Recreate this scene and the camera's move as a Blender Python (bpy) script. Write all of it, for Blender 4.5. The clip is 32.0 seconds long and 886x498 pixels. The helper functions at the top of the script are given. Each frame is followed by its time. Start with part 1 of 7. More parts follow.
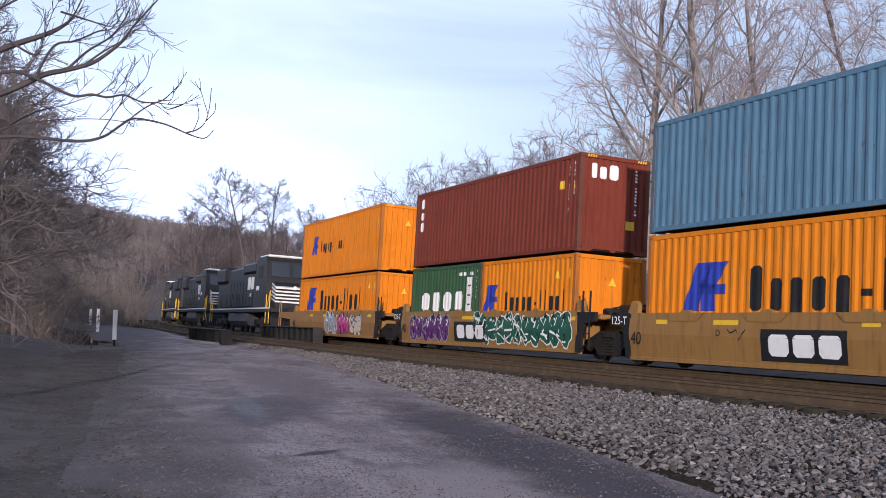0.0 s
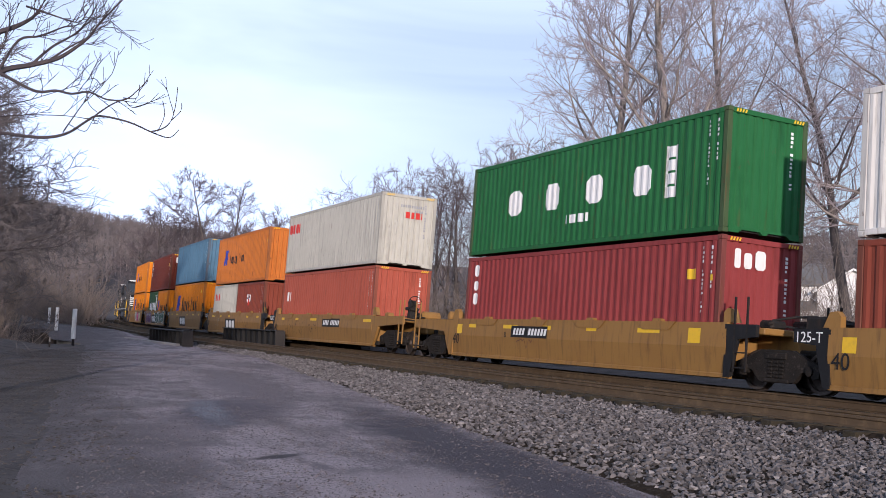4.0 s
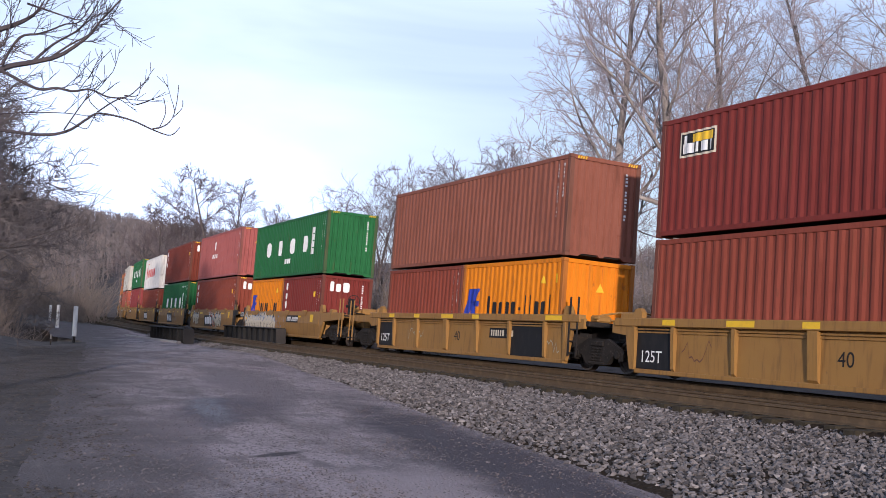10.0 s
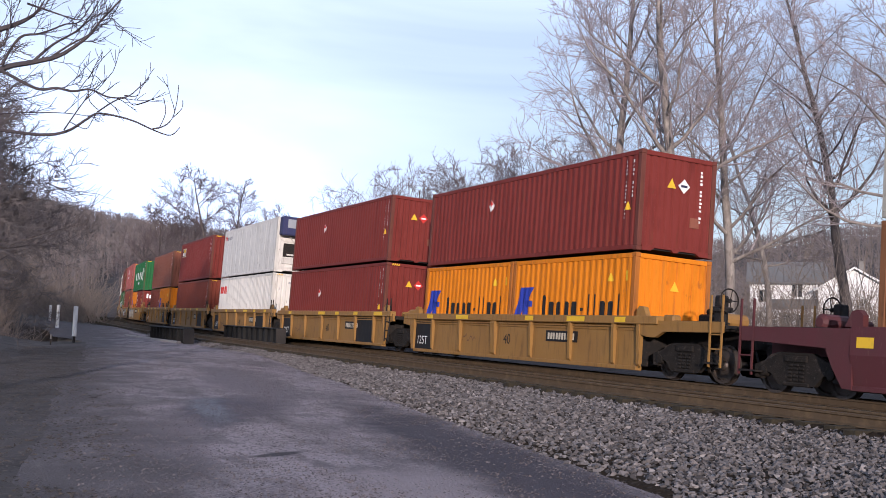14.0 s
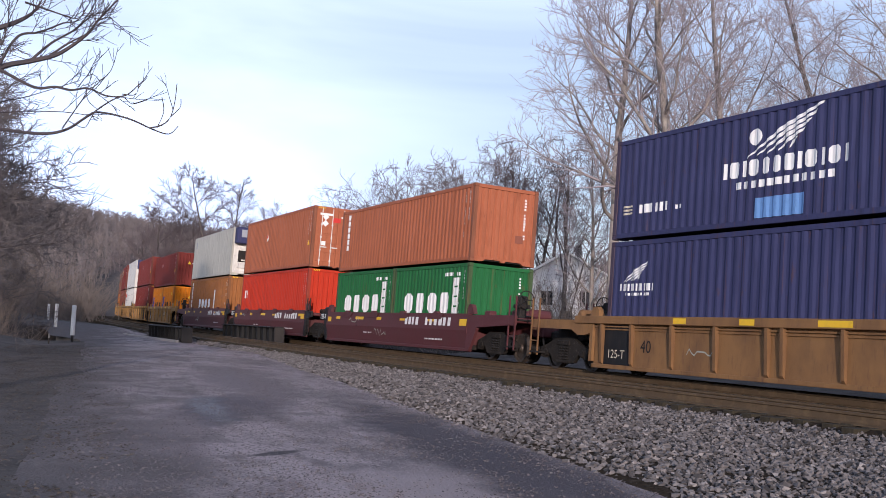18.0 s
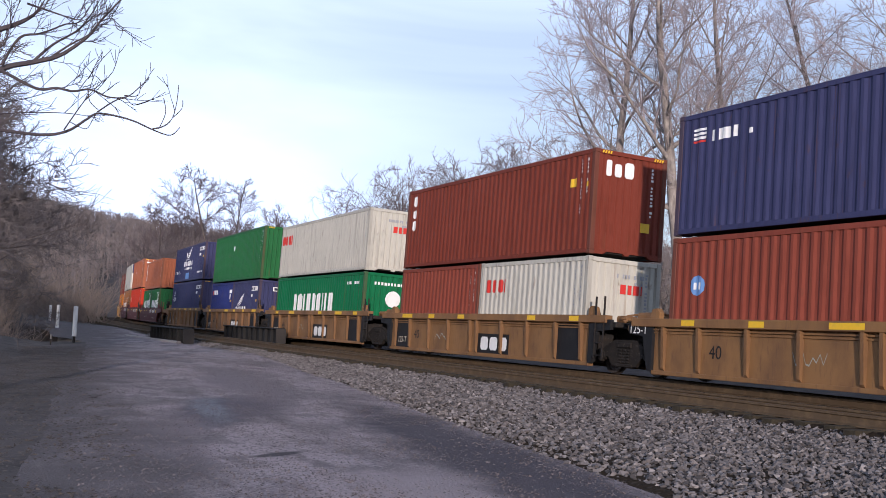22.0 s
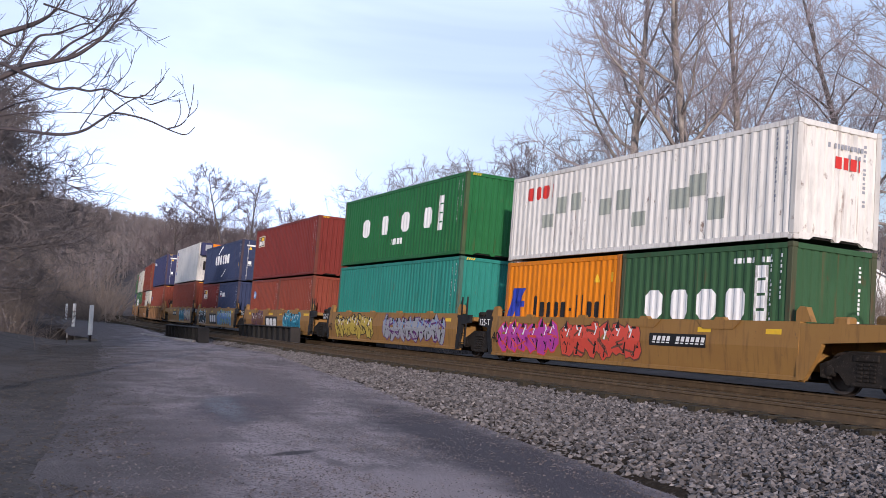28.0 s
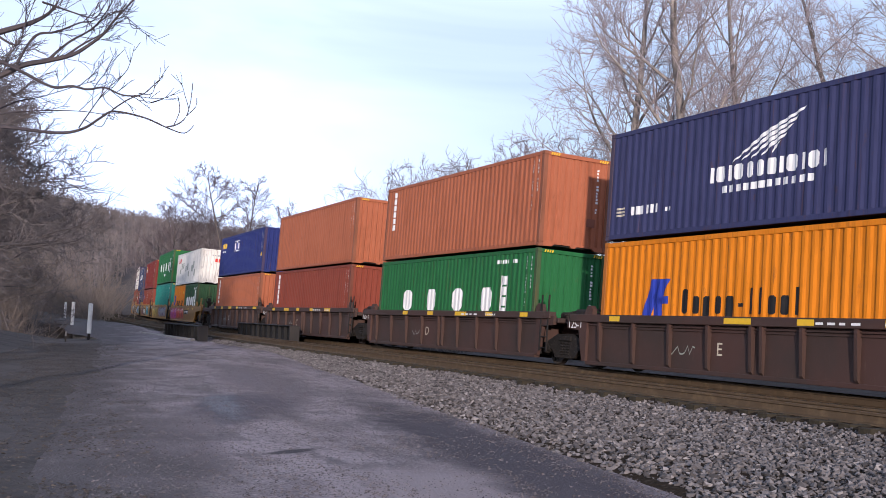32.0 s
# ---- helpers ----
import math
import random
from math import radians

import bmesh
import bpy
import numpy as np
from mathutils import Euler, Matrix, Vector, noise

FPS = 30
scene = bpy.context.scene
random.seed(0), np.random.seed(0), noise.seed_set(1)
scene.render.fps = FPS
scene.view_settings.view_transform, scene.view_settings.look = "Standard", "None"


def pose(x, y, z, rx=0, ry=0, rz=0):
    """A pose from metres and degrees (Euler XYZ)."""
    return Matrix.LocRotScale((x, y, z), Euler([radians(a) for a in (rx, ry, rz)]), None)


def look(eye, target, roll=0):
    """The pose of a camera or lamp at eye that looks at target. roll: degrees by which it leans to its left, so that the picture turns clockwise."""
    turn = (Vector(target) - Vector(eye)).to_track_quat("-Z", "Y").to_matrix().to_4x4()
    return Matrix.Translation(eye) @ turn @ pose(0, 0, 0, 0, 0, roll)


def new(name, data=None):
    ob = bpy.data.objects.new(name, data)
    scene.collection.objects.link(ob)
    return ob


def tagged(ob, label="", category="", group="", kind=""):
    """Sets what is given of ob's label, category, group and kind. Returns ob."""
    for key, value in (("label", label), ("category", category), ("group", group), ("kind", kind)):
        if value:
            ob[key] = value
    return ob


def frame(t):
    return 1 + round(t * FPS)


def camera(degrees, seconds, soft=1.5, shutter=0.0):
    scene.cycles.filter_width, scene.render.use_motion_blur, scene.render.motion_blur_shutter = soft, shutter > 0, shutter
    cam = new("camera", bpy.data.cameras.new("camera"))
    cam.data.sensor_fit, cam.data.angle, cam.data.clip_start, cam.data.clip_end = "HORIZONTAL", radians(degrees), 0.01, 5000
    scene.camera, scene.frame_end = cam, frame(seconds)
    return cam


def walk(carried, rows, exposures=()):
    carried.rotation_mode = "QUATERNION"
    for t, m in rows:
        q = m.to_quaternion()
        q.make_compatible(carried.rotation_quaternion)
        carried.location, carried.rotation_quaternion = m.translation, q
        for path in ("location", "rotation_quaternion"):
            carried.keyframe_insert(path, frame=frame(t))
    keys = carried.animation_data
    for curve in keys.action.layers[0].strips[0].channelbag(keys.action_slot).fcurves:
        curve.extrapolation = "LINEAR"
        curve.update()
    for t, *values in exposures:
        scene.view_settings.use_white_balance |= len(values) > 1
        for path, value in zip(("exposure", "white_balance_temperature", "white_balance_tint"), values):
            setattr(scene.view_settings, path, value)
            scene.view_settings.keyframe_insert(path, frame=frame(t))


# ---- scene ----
SECONDS = 32.0
EYE = (0.0, 0.0, 1.548)
cam = camera(45.9, SECONDS, soft=0.6)
# seconds and the three turns of the tripod head
HEAD = [
    (0.0, 93.540, 0.117, -24.372), (0.5, 93.713, 0.062, -24.652), (1.0, 94.111, 0.061, -25.957),
    (1.5, 94.059, -0.925, -26.257), (2.0, 93.937, -0.995, -26.268), (2.5, 93.937, -0.986, -26.303),
    (3.0, 93.921, -0.914, -26.337), (3.5, 93.906, -0.945, -26.377), (5.5, 93.749, -1.047, -26.330),
    (6.0, 93.749, -1.047, -26.330), (14.0, 93.749, -1.047, -26.330), (14.5, 93.712, -0.967, -26.354),
    (16.5, 93.706, -0.993, -26.384), (18.0, 93.681, -1.009, -26.414), (18.5, 93.681, -1.009, -26.414),
    (19.0, 93.732, -0.975, -26.337), (19.5, 93.749, -1.047, -26.330), (25.0, 93.749, -1.047, -26.330),
    (25.5, 93.749, -1.047, -26.330), (27.5, 93.699, -1.120, -25.562), (29.5, 93.660, -1.102, -25.559),
    (30.0, 93.655, -1.148, -25.575), (31.0, 93.653, -1.115, -25.607), (32.0, 93.607, -1.119, -25.608),
]
walk(cam, [(t, pose(*EYE, a, b, c)) for t, a, b, c in HEAD],
     exposures=[(t, stops, 5950, 21) for t, stops in ((0.0, 0.03), (3.0, 0.0), (7.0, 0.0), (9.0, 0.10), (12.0, 0.0), (14.0, 0.06), (19.0, 0.02), (21.0, 0.0), (24.0, 0.05), (25.5, 0.0), (28.0, 0.02), (30.0, 0.03), (32.0, 0.16))])

# ---- daylight: low winter sun from behind the camera, thin cloud ----
SUN_HEIGHT, SUN_WAY = 9.0, 24.0
world = bpy.data.worlds.new("sky")
scene.world = world
world.use_nodes = True
wn, wl = world.node_tree.nodes, world.node_tree.links
wn.clear()
w_out, w_bg = wn.new("ShaderNodeOutputWorld"), wn.new("ShaderNodeBackground")
w_sky, w_tex = wn.new("ShaderNodeTexSky"), wn.new("ShaderNodeTexCoord")
w_sky.sky_type, w_sky.sun_disc = "NISHITA", False
w_sky.sun_elevation, w_sky.sun_rotation = radians(SUN_HEIGHT), radians(180 + SUN_WAY)
w_sky.air_density, w_sky.dust_density, w_sky.ozone_density = 1.0, 0.6, 1.5
w_map, w_noise, w_ramp, w_mix = (wn.new("ShaderNodeMapping"), wn.new("ShaderNodeTexNoise"),
                                 wn.new("ShaderNodeValToRGB"), wn.new("ShaderNodeMixRGB"))
w_map.inputs["Scale"].default_value = (1.0, 1.6, 3.2)
w_map.inputs["Rotation"].default_value = (0.0, 0.35, 0.5)
w_noise.inputs["Scale"].default_value, w_noise.inputs["Detail"].default_value = 1.7, 5.0
w_noise.inputs["Distortion"].default_value = 0.6
w_ramp.color_ramp.elements[0].color = (0.30, 0.30, 0.30, 1)
w_ramp.color_ramp.elements[0].position, w_ramp.color_ramp.elements[1].position = 0.30, 0.66
w_mix.inputs["Color2"].default_value = (10.3, 12.2, 14.8, 1)
w_bg.inputs["Strength"].default_value = 0.10
wl.new(w_tex.outputs["Generated"], w_map.inputs["Vector"])
wl.new(w_map.outputs["Vector"], w_noise.inputs["Vector"])
wl.new(w_noise.outputs["Fac"], w_ramp.inputs["Fac"])
# the veil of cloud thins out towards the zenith
w_xyz, w_rise, w_veil = wn.new("ShaderNodeSeparateXYZ"), wn.new("ShaderNodeMapRange"), wn.new("ShaderNodeMath")
w_rise.inputs["From Min"].default_value, w_rise.inputs["From Max"].default_value = 0.28, 0.9
w_rise.inputs["To Min"].default_value, w_rise.inputs["To Max"].default_value = 1.0, 0.25
w_veil.operation = "MULTIPLY"
wl.new(w_tex.outputs["Generated"], w_xyz.inputs[0])
wl.new(w_xyz.outputs["Z"], w_rise.inputs["Value"])
wl.new(w_ramp.outputs["Color"], w_veil.inputs[0])
wl.new(w_rise.outputs["Result"], w_veil.inputs[1])
# the cloud bank lies to the north and breaks up to the east
w_dot, w_east, w_bank = wn.new("ShaderNodeVectorMath"), wn.new("ShaderNodeMapRange"), wn.new("ShaderNodeMath")
w_dot.operation, w_bank.operation = "DOT_PRODUCT", "MULTIPLY"
w_dot.inputs[1].default_value = (0.857, 0.515, 0.0)
w_east.inputs["From Min"].default_value, w_east.inputs["From Max"].default_value = 0.72, 0.98
w_east.inputs["To Min"].default_value, w_east.inputs["To Max"].default_value = 1.0, 0.62
wl.new(w_tex.outputs["Generated"], w_dot.inputs[0])
wl.new(w_dot.outputs["Value"], w_east.inputs["Value"])
wl.new(w_veil.outputs[0], w_bank.inputs[0])
wl.new(w_east.outputs["Result"], w_bank.inputs[1])
wl.new(w_bank.outputs[0], w_mix.inputs["Fac"])
wl.new(w_sky.outputs["Color"], w_mix.inputs["Color1"])
wl.new(w_mix.outputs["Color"], w_bg.inputs["Color"])
wl.new(w_bg.outputs["Background"], w_out.inputs["Surface"])
sun = new("sun", bpy.data.lights.new("sun", "SUN"))
sun.data.energy, sun.data.angle, sun.data.color = 4.1, radians(1.2), (1.0, 0.87, 0.71)
sun.matrix_world = look((-40, -90, 30), (-40 + math.sin(radians(SUN_WAY)), -90 + math.cos(radians(SUN_WAY)),
                                         30 - math.tan(radians(SUN_HEIGHT))))


# ---- materials ----
def material(name, base, rough=0.7, metal=0.0, spots=(), bump=0.0, bump_scale=40.0, spec=0.4, far=1.0):
    """Principled paint. spots: rows of (colour, noise scale, stretch xyz, threshold, softness, strength)."""
    mat = bpy.data.materials.new(name)
    mat.use_nodes = True
    n, l = mat.node_tree.nodes, mat.node_tree.links
    b = n["Principled BSDF"]
    b.inputs["Roughness"].default_value, b.inputs["Metallic"].default_value = rough, metal
    b.inputs["Specular IOR Level"].default_value = spec
    tc = n.new("ShaderNodeTexCoord")
    col = n.new("ShaderNodeRGB")
    col.outputs[0].default_value = (*base, 1)
    last = col.outputs[0]
    for colour, scale, stretch, at, width, strength in spots:
        mp, nz, rp, mx = (n.new("ShaderNodeMapping"), n.new("ShaderNodeTexNoise"), n.new("ShaderNodeValToRGB"),
                          n.new("ShaderNodeMixRGB"))
        mp.inputs["Scale"].default_value = stretch
        mp.inputs["Location"].default_value = (scale * 0.37, at * 13, strength * 7)
        nz.inputs["Scale"].default_value, nz.inputs["Detail"].default_value = scale, 6.0
        nz.inputs["Roughness"].default_value = 0.62
        rp.color_ramp.elements[0].position, rp.color_ramp.elements[1].position = at, min(1, at + width)
        rp.color_ramp.elements[1].color = (strength, strength, strength, 1)
        mx.inputs["Color2"].default_value = (*colour, 1)
        l.new(tc.outputs["Object"], mp.inputs["Vector"])
        l.new(mp.outputs["Vector"], nz.inputs["Vector"])
        l.new(nz.outputs["Fac"], rp.inputs["Fac"])
        l.new(rp.outputs["Color"], mx.inputs["Fac"])
        l.new(last, mx.inputs["Color1"])
        last = mx.outputs["Color"]
    l.new(last, b.inputs["Base Color"])
    if bump:
        nz, bp = n.new("ShaderNodeTexNoise"), n.new("ShaderNodeBump")
        nz.inputs["Scale"].default_value, nz.inputs["Detail"].default_value = bump_scale, 4.0
        bp.inputs["Strength"].default_value, bp.inputs["Distance"].default_value = bump, 0.03
        l.new(tc.outputs["Object"], nz.inputs["Vector"])
        l.new(nz.outputs["Fac"], bp.inputs["Height"])
        l.new(bp.outputs["Normal"], b.inputs["Normal"])
    return mat


def paint(name, c, rust=0.5, fade=0.35):
    """Weathered paint on steel: faded blotches, dark streaks that run down, rust spots."""
    light = tuple(min(0.9, v * 1.3 + 0.008) for v in c)
    dark = tuple(v * 0.5 for v in c)
    return material(name, c, 0.62, 0.0, [
        (light, 0.7, (1, 1, 1), 0.45, 0.3, fade),
        (dark, 2.2, (1, 3.0, 0.25), 0.50, 0.22, 0.65),
        (tuple(v * 0.7 for v in c), 9.0, (1, 4.0, 0.12), 0.50, 0.25, 0.5),
        ((0.10, 0.045, 0.025), 5.0, (1, 1, 0.5), 0.63, 0.10, rust), ((0.13, 0.058, 0.028), 2.6, (1, 5.0, 0.12), 0.60, 0.10, rust * 0.8)], 0.05, 60, spec=0.14)


TANK_LIGHT = material("dull_grille_grey", (0.16, 0.16, 0.165), 0.6, 0.2)
STEEL_DARK = material("dark_steel", (0.020, 0.018, 0.017), 0.65, 0.2,
                      [((0.06, 0.038, 0.024), 6, (1, 1, 1), 0.5, 0.25, 0.6), ((0.12, 0.105, 0.095), 14, (1, 1, 1), 0.62, 0.1, 0.4)], 0.2, 30, spec=0.2)
BOGIE_STEEL = material("dusty_cast_steel", (0.020, 0.016, 0.013), 0.8, 0, [((0.010, 0.009, 0.008), 4, (1, 1, 1), 0.45, 0.2, 0.7), ((0.085, 0.066, 0.052), 9, (1, 1, 1), 0.58, 0.12, 0.6)], 0.3, 30, spec=0.2)
WHEEL_STEEL = material("wheel_steel", (0.08, 0.065, 0.055), 0.5, 0.5, [((0.14, 0.08, 0.05), 9, (1, 1, 1), 0.5, 0.3, 0.6)], 0.1, 40)
SHINY_STEEL = material("worn_steel", (0.45, 0.43, 0.40), 0.35, 0.9, [((0.2, 0.15, 0.11), 20, (1, 1, 1), 0.5, 0.3, 0.5)])
WHITE = material("white_paint", (0.74, 0.73, 0.70), 0.6, 0, [((0.45, 0.42, 0.38), 7, (1, 1, 0.4), 0.52, 0.3, 0.5)])
BLACK = material("black_paint", (0.013, 0.013, 0.014), 0.6, 0, [((0.04, 0.034, 0.03), 5, (1, 1, 0.4), 0.5, 0.3, 0.5)], spec=0.2)
YELLOW = material("yellow_paint", (0.72, 0.44, 0.015), 0.55, 0, [((0.4, 0.25, 0.05), 6, (1, 1, 1), 0.5, 0.3, 0.5)])
RED_MARK = material("red_paint", (0.55, 0.03, 0.02), 0.6, 0, [((0.35, 0.03, 0.02), 8, (1, 1, 1), 0.5, 0.3, 0.5)])
BLUE_MARK = material("blue_paint", (0.02, 0.04, 0.32), 0.6, 0, [((0.02, 0.03, 0.2), 8, (1, 1, 1), 0.5, 0.3, 0.5)])
INK = {"ink": material("navy_ink", (0.02, 0.02, 0.05), 0.6), "white": WHITE, "black": BLACK, "yellow": YELLOW, "red": RED_MARK, "blue": BLUE_MARK}
for k, c in {"pink": (0.5, 0.06, 0.22), "cyan": (0.1, 0.42, 0.55), "teal": (0.01, 0.16, 0.25), "purple": (0.10, 0.02, 0.13),
             "lime": (0.28, 0.42, 0.08), "grey": (0.28, 0.29, 0.31), "darkgreen": (0.01, 0.09, 0.05),
             "scarlet": (0.6, 0.07, 0.04), "magenta": (0.42, 0.05, 0.30), "cream": (0.55, 0.48, 0.36),
             "brown": (0.12, 0.05, 0.03), "gold": (0.45, 0.33, 0.05), "skyblue": (0.12, 0.25, 0.5), "faded": (0.30, 0.32, 0.27)}.items():
    INK[k] = material(k + "_spray", c, 0.6, 0, [(tuple(v * 0.6 for v in c), 6, (1, 1, 1), 0.5, 0.25, 0.4)])
COLOURS = {"orange": (0.78, 0.235, 0.008), "brown": (0.20, 0.042, 0.024), "blue": (0.105, 0.215, 0.31), "green": (0.022, 0.145, 0.046),
           "dull_green": (0.045, 0.11, 0.05), "grey": (0.50, 0.48, 0.41), "white": (0.72, 0.69, 0.63), "salmon": (0.44, 0.105, 0.065),
           "crimson": (0.29, 0.052, 0.05), "dark_red": (0.205, 0.036, 0.028), "rust_red": (0.255, 0.060, 0.036), "terracotta": (0.42, 0.134, 0.065),
           "bright_red": (0.55, 0.045, 0.018), "navy": (0.048, 0.052, 0.125), "royal_blue": (0.028, 0.040, 0.17), "faded_red": (0.40, 0.115, 0.10), "emerald": (0.006, 0.16, 0.06),
           "teal": (0.03, 0.24, 0.19), "ink_blue": (0.042, 0.056, 0.118), "faded_orange": (0.62, 0.19, 0.035), "tan": (0.36, 0.14, 0.045),
           "rosy_brown": (0.27, 0.095, 0.06)}
PAINT = {k: paint("container_" + k, tuple(v * 0.82 for v in c) if k not in ("white", "grey") else tuple(v * 0.92 for v in c), 0.85 if k in ("white", "faded_orange", "blue", "tan") else 0.5) for k, c in COLOURS.items()}
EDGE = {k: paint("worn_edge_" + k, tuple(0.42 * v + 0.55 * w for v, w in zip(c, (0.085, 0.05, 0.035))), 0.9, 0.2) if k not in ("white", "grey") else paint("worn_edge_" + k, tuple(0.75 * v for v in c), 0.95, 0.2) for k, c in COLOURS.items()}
CAR_PAINT = {"yellow": material("railcar_yellow", (0.27, 0.140, 0.034), 0.6, 0, [
                 ((0.21, 0.10, 0.025), 0.9, (1, 1, 1), 0.45, 0.3, 0.55), ((0.10, 0.052, 0.02), 3.0, (1, 2.5, 0.3), 0.52, 0.2, 0.65),
                 ((0.10, 0.05, 0.03), 9.0, (1, 1, 0.6), 0.66, 0.1, 0.8)], 0.06, 40),
             "brown": material("railcar_rusty_yellow", (0.22, 0.112, 0.04), 0.7, 0, [
                 ((0.10, 0.05, 0.024), 1.2, (1, 1, 0.6), 0.42, 0.3, 0.75), ((0.08, 0.04, 0.025), 5.0, (1, 2, 0.4), 0.56, 0.2, 0.7)], 0.08, 40),
             "maroon": material("railcar_maroon", (0.085, 0.020, 0.022), 0.6, 0, [
                 ((0.065, 0.025, 0.022), 1.3, (1, 1, 0.5), 0.45, 0.3, 0.6), ((0.16, 0.09, 0.07), 7.0, (1, 2, 0.4), 0.62, 0.15, 0.4)], 0.06, 40),
             "oxide": material("railcar_oxide", (0.060, 0.028, 0.020), 0.7, 0, [
                 ((0.036, 0.024, 0.018), 0.8, (1, 0.6, 0.8), 0.40, 0.25, 0.8), ((0.12, 0.075, 0.055), 7.0, (1, 2, 0.4), 0.62, 0.15, 0.4)], 0.06, 40)}
BARK = material("bark", (0.24, 0.205, 0.18), 0.9, 0, [((0.42, 0.375, 0.325), 3, (1, 1, 0.5), 0.48, 0.2, 0.7), ((0.07, 0.055, 0.045), 9, (1, 1, 0.3), 0.5, 0.2, 0.6)], 0.4, 20)
BARK_DARK = material("dark_bark", (0.085, 0.07, 0.064), 0.9, 0, [((0.14, 0.115, 0.095), 5, (1, 1, 0.5), 0.48, 0.2, 0.6)], 0.4, 20)
BARK_BLACK = material("wet_dark_bark", (0.058, 0.048, 0.052), 0.85, 0, [((0.10, 0.08, 0.075), 5, (1, 1, 0.5), 0.48, 0.2, 0.6)], 0.4, 20)
TWIG_MID = material("mid_twig", (0.135, 0.107, 0.11), 0.9, 0, [((0.17, 0.135, 0.13), 0.9, (1, 1, 1), 0.45, 0.2, 0.6)])
TWIG = material("twig", (0.33, 0.28, 0.285), 0.9, 0, [((0.46, 0.395, 0.385), 0.7, (1, 1, 1), 0.45, 0.2, 0.6), ((0.13, 0.105, 0.108), 1.9, (1, 1, 1), 0.5, 0.2, 0.6)])
# twigs left of the road: the shade over them is put into the colour
TWIG_SHADED = material("dark_twig", (0.13, 0.111, 0.108), 0.95, 0, [((0.20, 0.168, 0.155), 0.6, (1, 1, 1), 0.45, 0.2, 0.7)])
TWIG_BROWN = material("brush_twig", (0.19, 0.155, 0.132), 0.95, 0, [((0.28, 0.225, 0.178), 0.6, (1, 1, 1), 0.45, 0.2, 0.7), ((0.09, 0.075, 0.068), 2.3, (1, 1, 1), 0.5, 0.2, 0.6)])
# twigs of the distant slopes, with the haze of distance mixed into their colour
HAZY_TWIG = material("far_twig", (0.20, 0.168, 0.160), 0.95, 0, [((0.27, 0.222, 0.195), 0.05, (1, 1, 1), 0.45, 0.2, 0.8), ((0.10, 0.088, 0.09), 0.11, (1, 1, 1), 0.5, 0.2, 0.7)])


# ---- mesh code ----
class Shape:
    """Vertices and faces that become one mesh."""

    def __init__(self):
        self.v, self.f = [], []

    def add(self, verts, faces):
        k = len(self.v)
        self.v.extend(verts)
        self.f.extend(tuple(k + i for i in f) for f in faces)
        return self

    def box(self, x0, x1, y0, y1, z0, z1, c=0.0):
        if not c:
            return self.add([(x, y, z) for x in (x0, x1) for y in (y0, y1) for z in (z0, z1)],
                            [(0, 1, 3, 2), (4, 6, 7, 5), (0, 4, 5, 1), (2, 3, 7, 6), (0, 2, 6, 4), (1, 5, 7, 3)])
        ring = lambda a: [(x0 + a, y0), (x1 - a, y0), (x1, y0 + a), (x1, y1 - a), (x1 - a, y1), (x0 + a, y1), (x0, y1 - a), (x0, y0 + a)]
        low, mid = [(x + (c if x == x0 else -c if x == x1 else 0), y + (c if y == y0 else -c if y == y1 else 0)) for x, y in ring(c)], ring(c)
        rows = [[(x, y, z0) for x, y in low], [(x, y, z0 + c) for x, y in mid], [(x, y, z1 - c) for x, y in mid], [(x, y, z1) for x, y in low]]
        f = [tuple(range(7, -1, -1)), tuple(range(24, 32))]
        f += [(r * 8 + i, r * 8 + (i + 1) % 8, r * 8 + 8 + (i + 1) % 8, r * 8 + 8 + i) for r in range(3) for i in range(8)]
        return self.add([p for r in rows for p in r], f)

    def slab(self, outline, a, b, axis):
        """An outline pushed from a to b along an axis; the outline holds the other two coordinates in order."""
        n = len(outline)
        put = {"x": lambda p, w: (w, p[0], p[1]), "y": lambda p, w: (p[0], w, p[1]), "z": lambda p, w: (p[0], p[1], w)}[axis]
        return self.add([put(p, a) for p in outline] + [put(p, b) for p in outline],
                        [tuple(range(n - 1, -1, -1)), tuple(range(n, 2 * n))] + [(i, (i + 1) % n, n + (i + 1) % n, n + i) for i in range(n)])

    def tube(self, points, radii, n=6, cap=True):
        points = [Vector(p) for p in points]
        if not isinstance(radii, (list, tuple)):
            radii = [radii] * len(points)
        k, verts, faces = len(points), [], []
        for i, p in enumerate(points):
            d = (points[min(i + 1, k - 1)] - points[max(i - 1, 0)]).normalized()
            side = d.cross(Vector((0.13, 0.31, 0.94)) if abs(d.z) < 0.9 else Vector((1, 0.2, 0))).normalized()
            up = d.cross(side)
            verts += [tuple(p + radii[i] * (math.cos(2 * math.pi * j / n) * side + math.sin(2 * math.pi * j / n) * up)) for j in range(n)]
        for i in range(k - 1):
            faces += [(i * n + j, i * n + (j + 1) % n, (i + 1) * n + (j + 1) % n, (i + 1) * n + j) for j in range(n)]
        if cap:
            faces += [tuple(range(n - 1, -1, -1)), tuple(range((k - 1) * n, k * n))]
        return self.add(verts, faces)

    def lathe(self, outline, at, n=16):
        """An outline of (radius, x) turned about the x axis through at."""
        k = len(outline)
        verts = [(at[0] + x, at[1] + r * math.cos(2 * math.pi * j / n), at[2] + r * math.sin(2 * math.pi * j / n)) for r, x in outline for j in range(n)]
        faces = [(i * n + j, i * n + (j + 1) % n, (i + 1) * n + (j + 1) % n, (i + 1) * n + j) for i in range(k - 1) for j in range(n)]
        return self.add(verts, faces + [tuple(range(n)), tuple(range((k - 1) * n, k * n))])

    def moved(self, m):
        self.v = [tuple(m @ Vector(p)) for p in self.v]
        return self

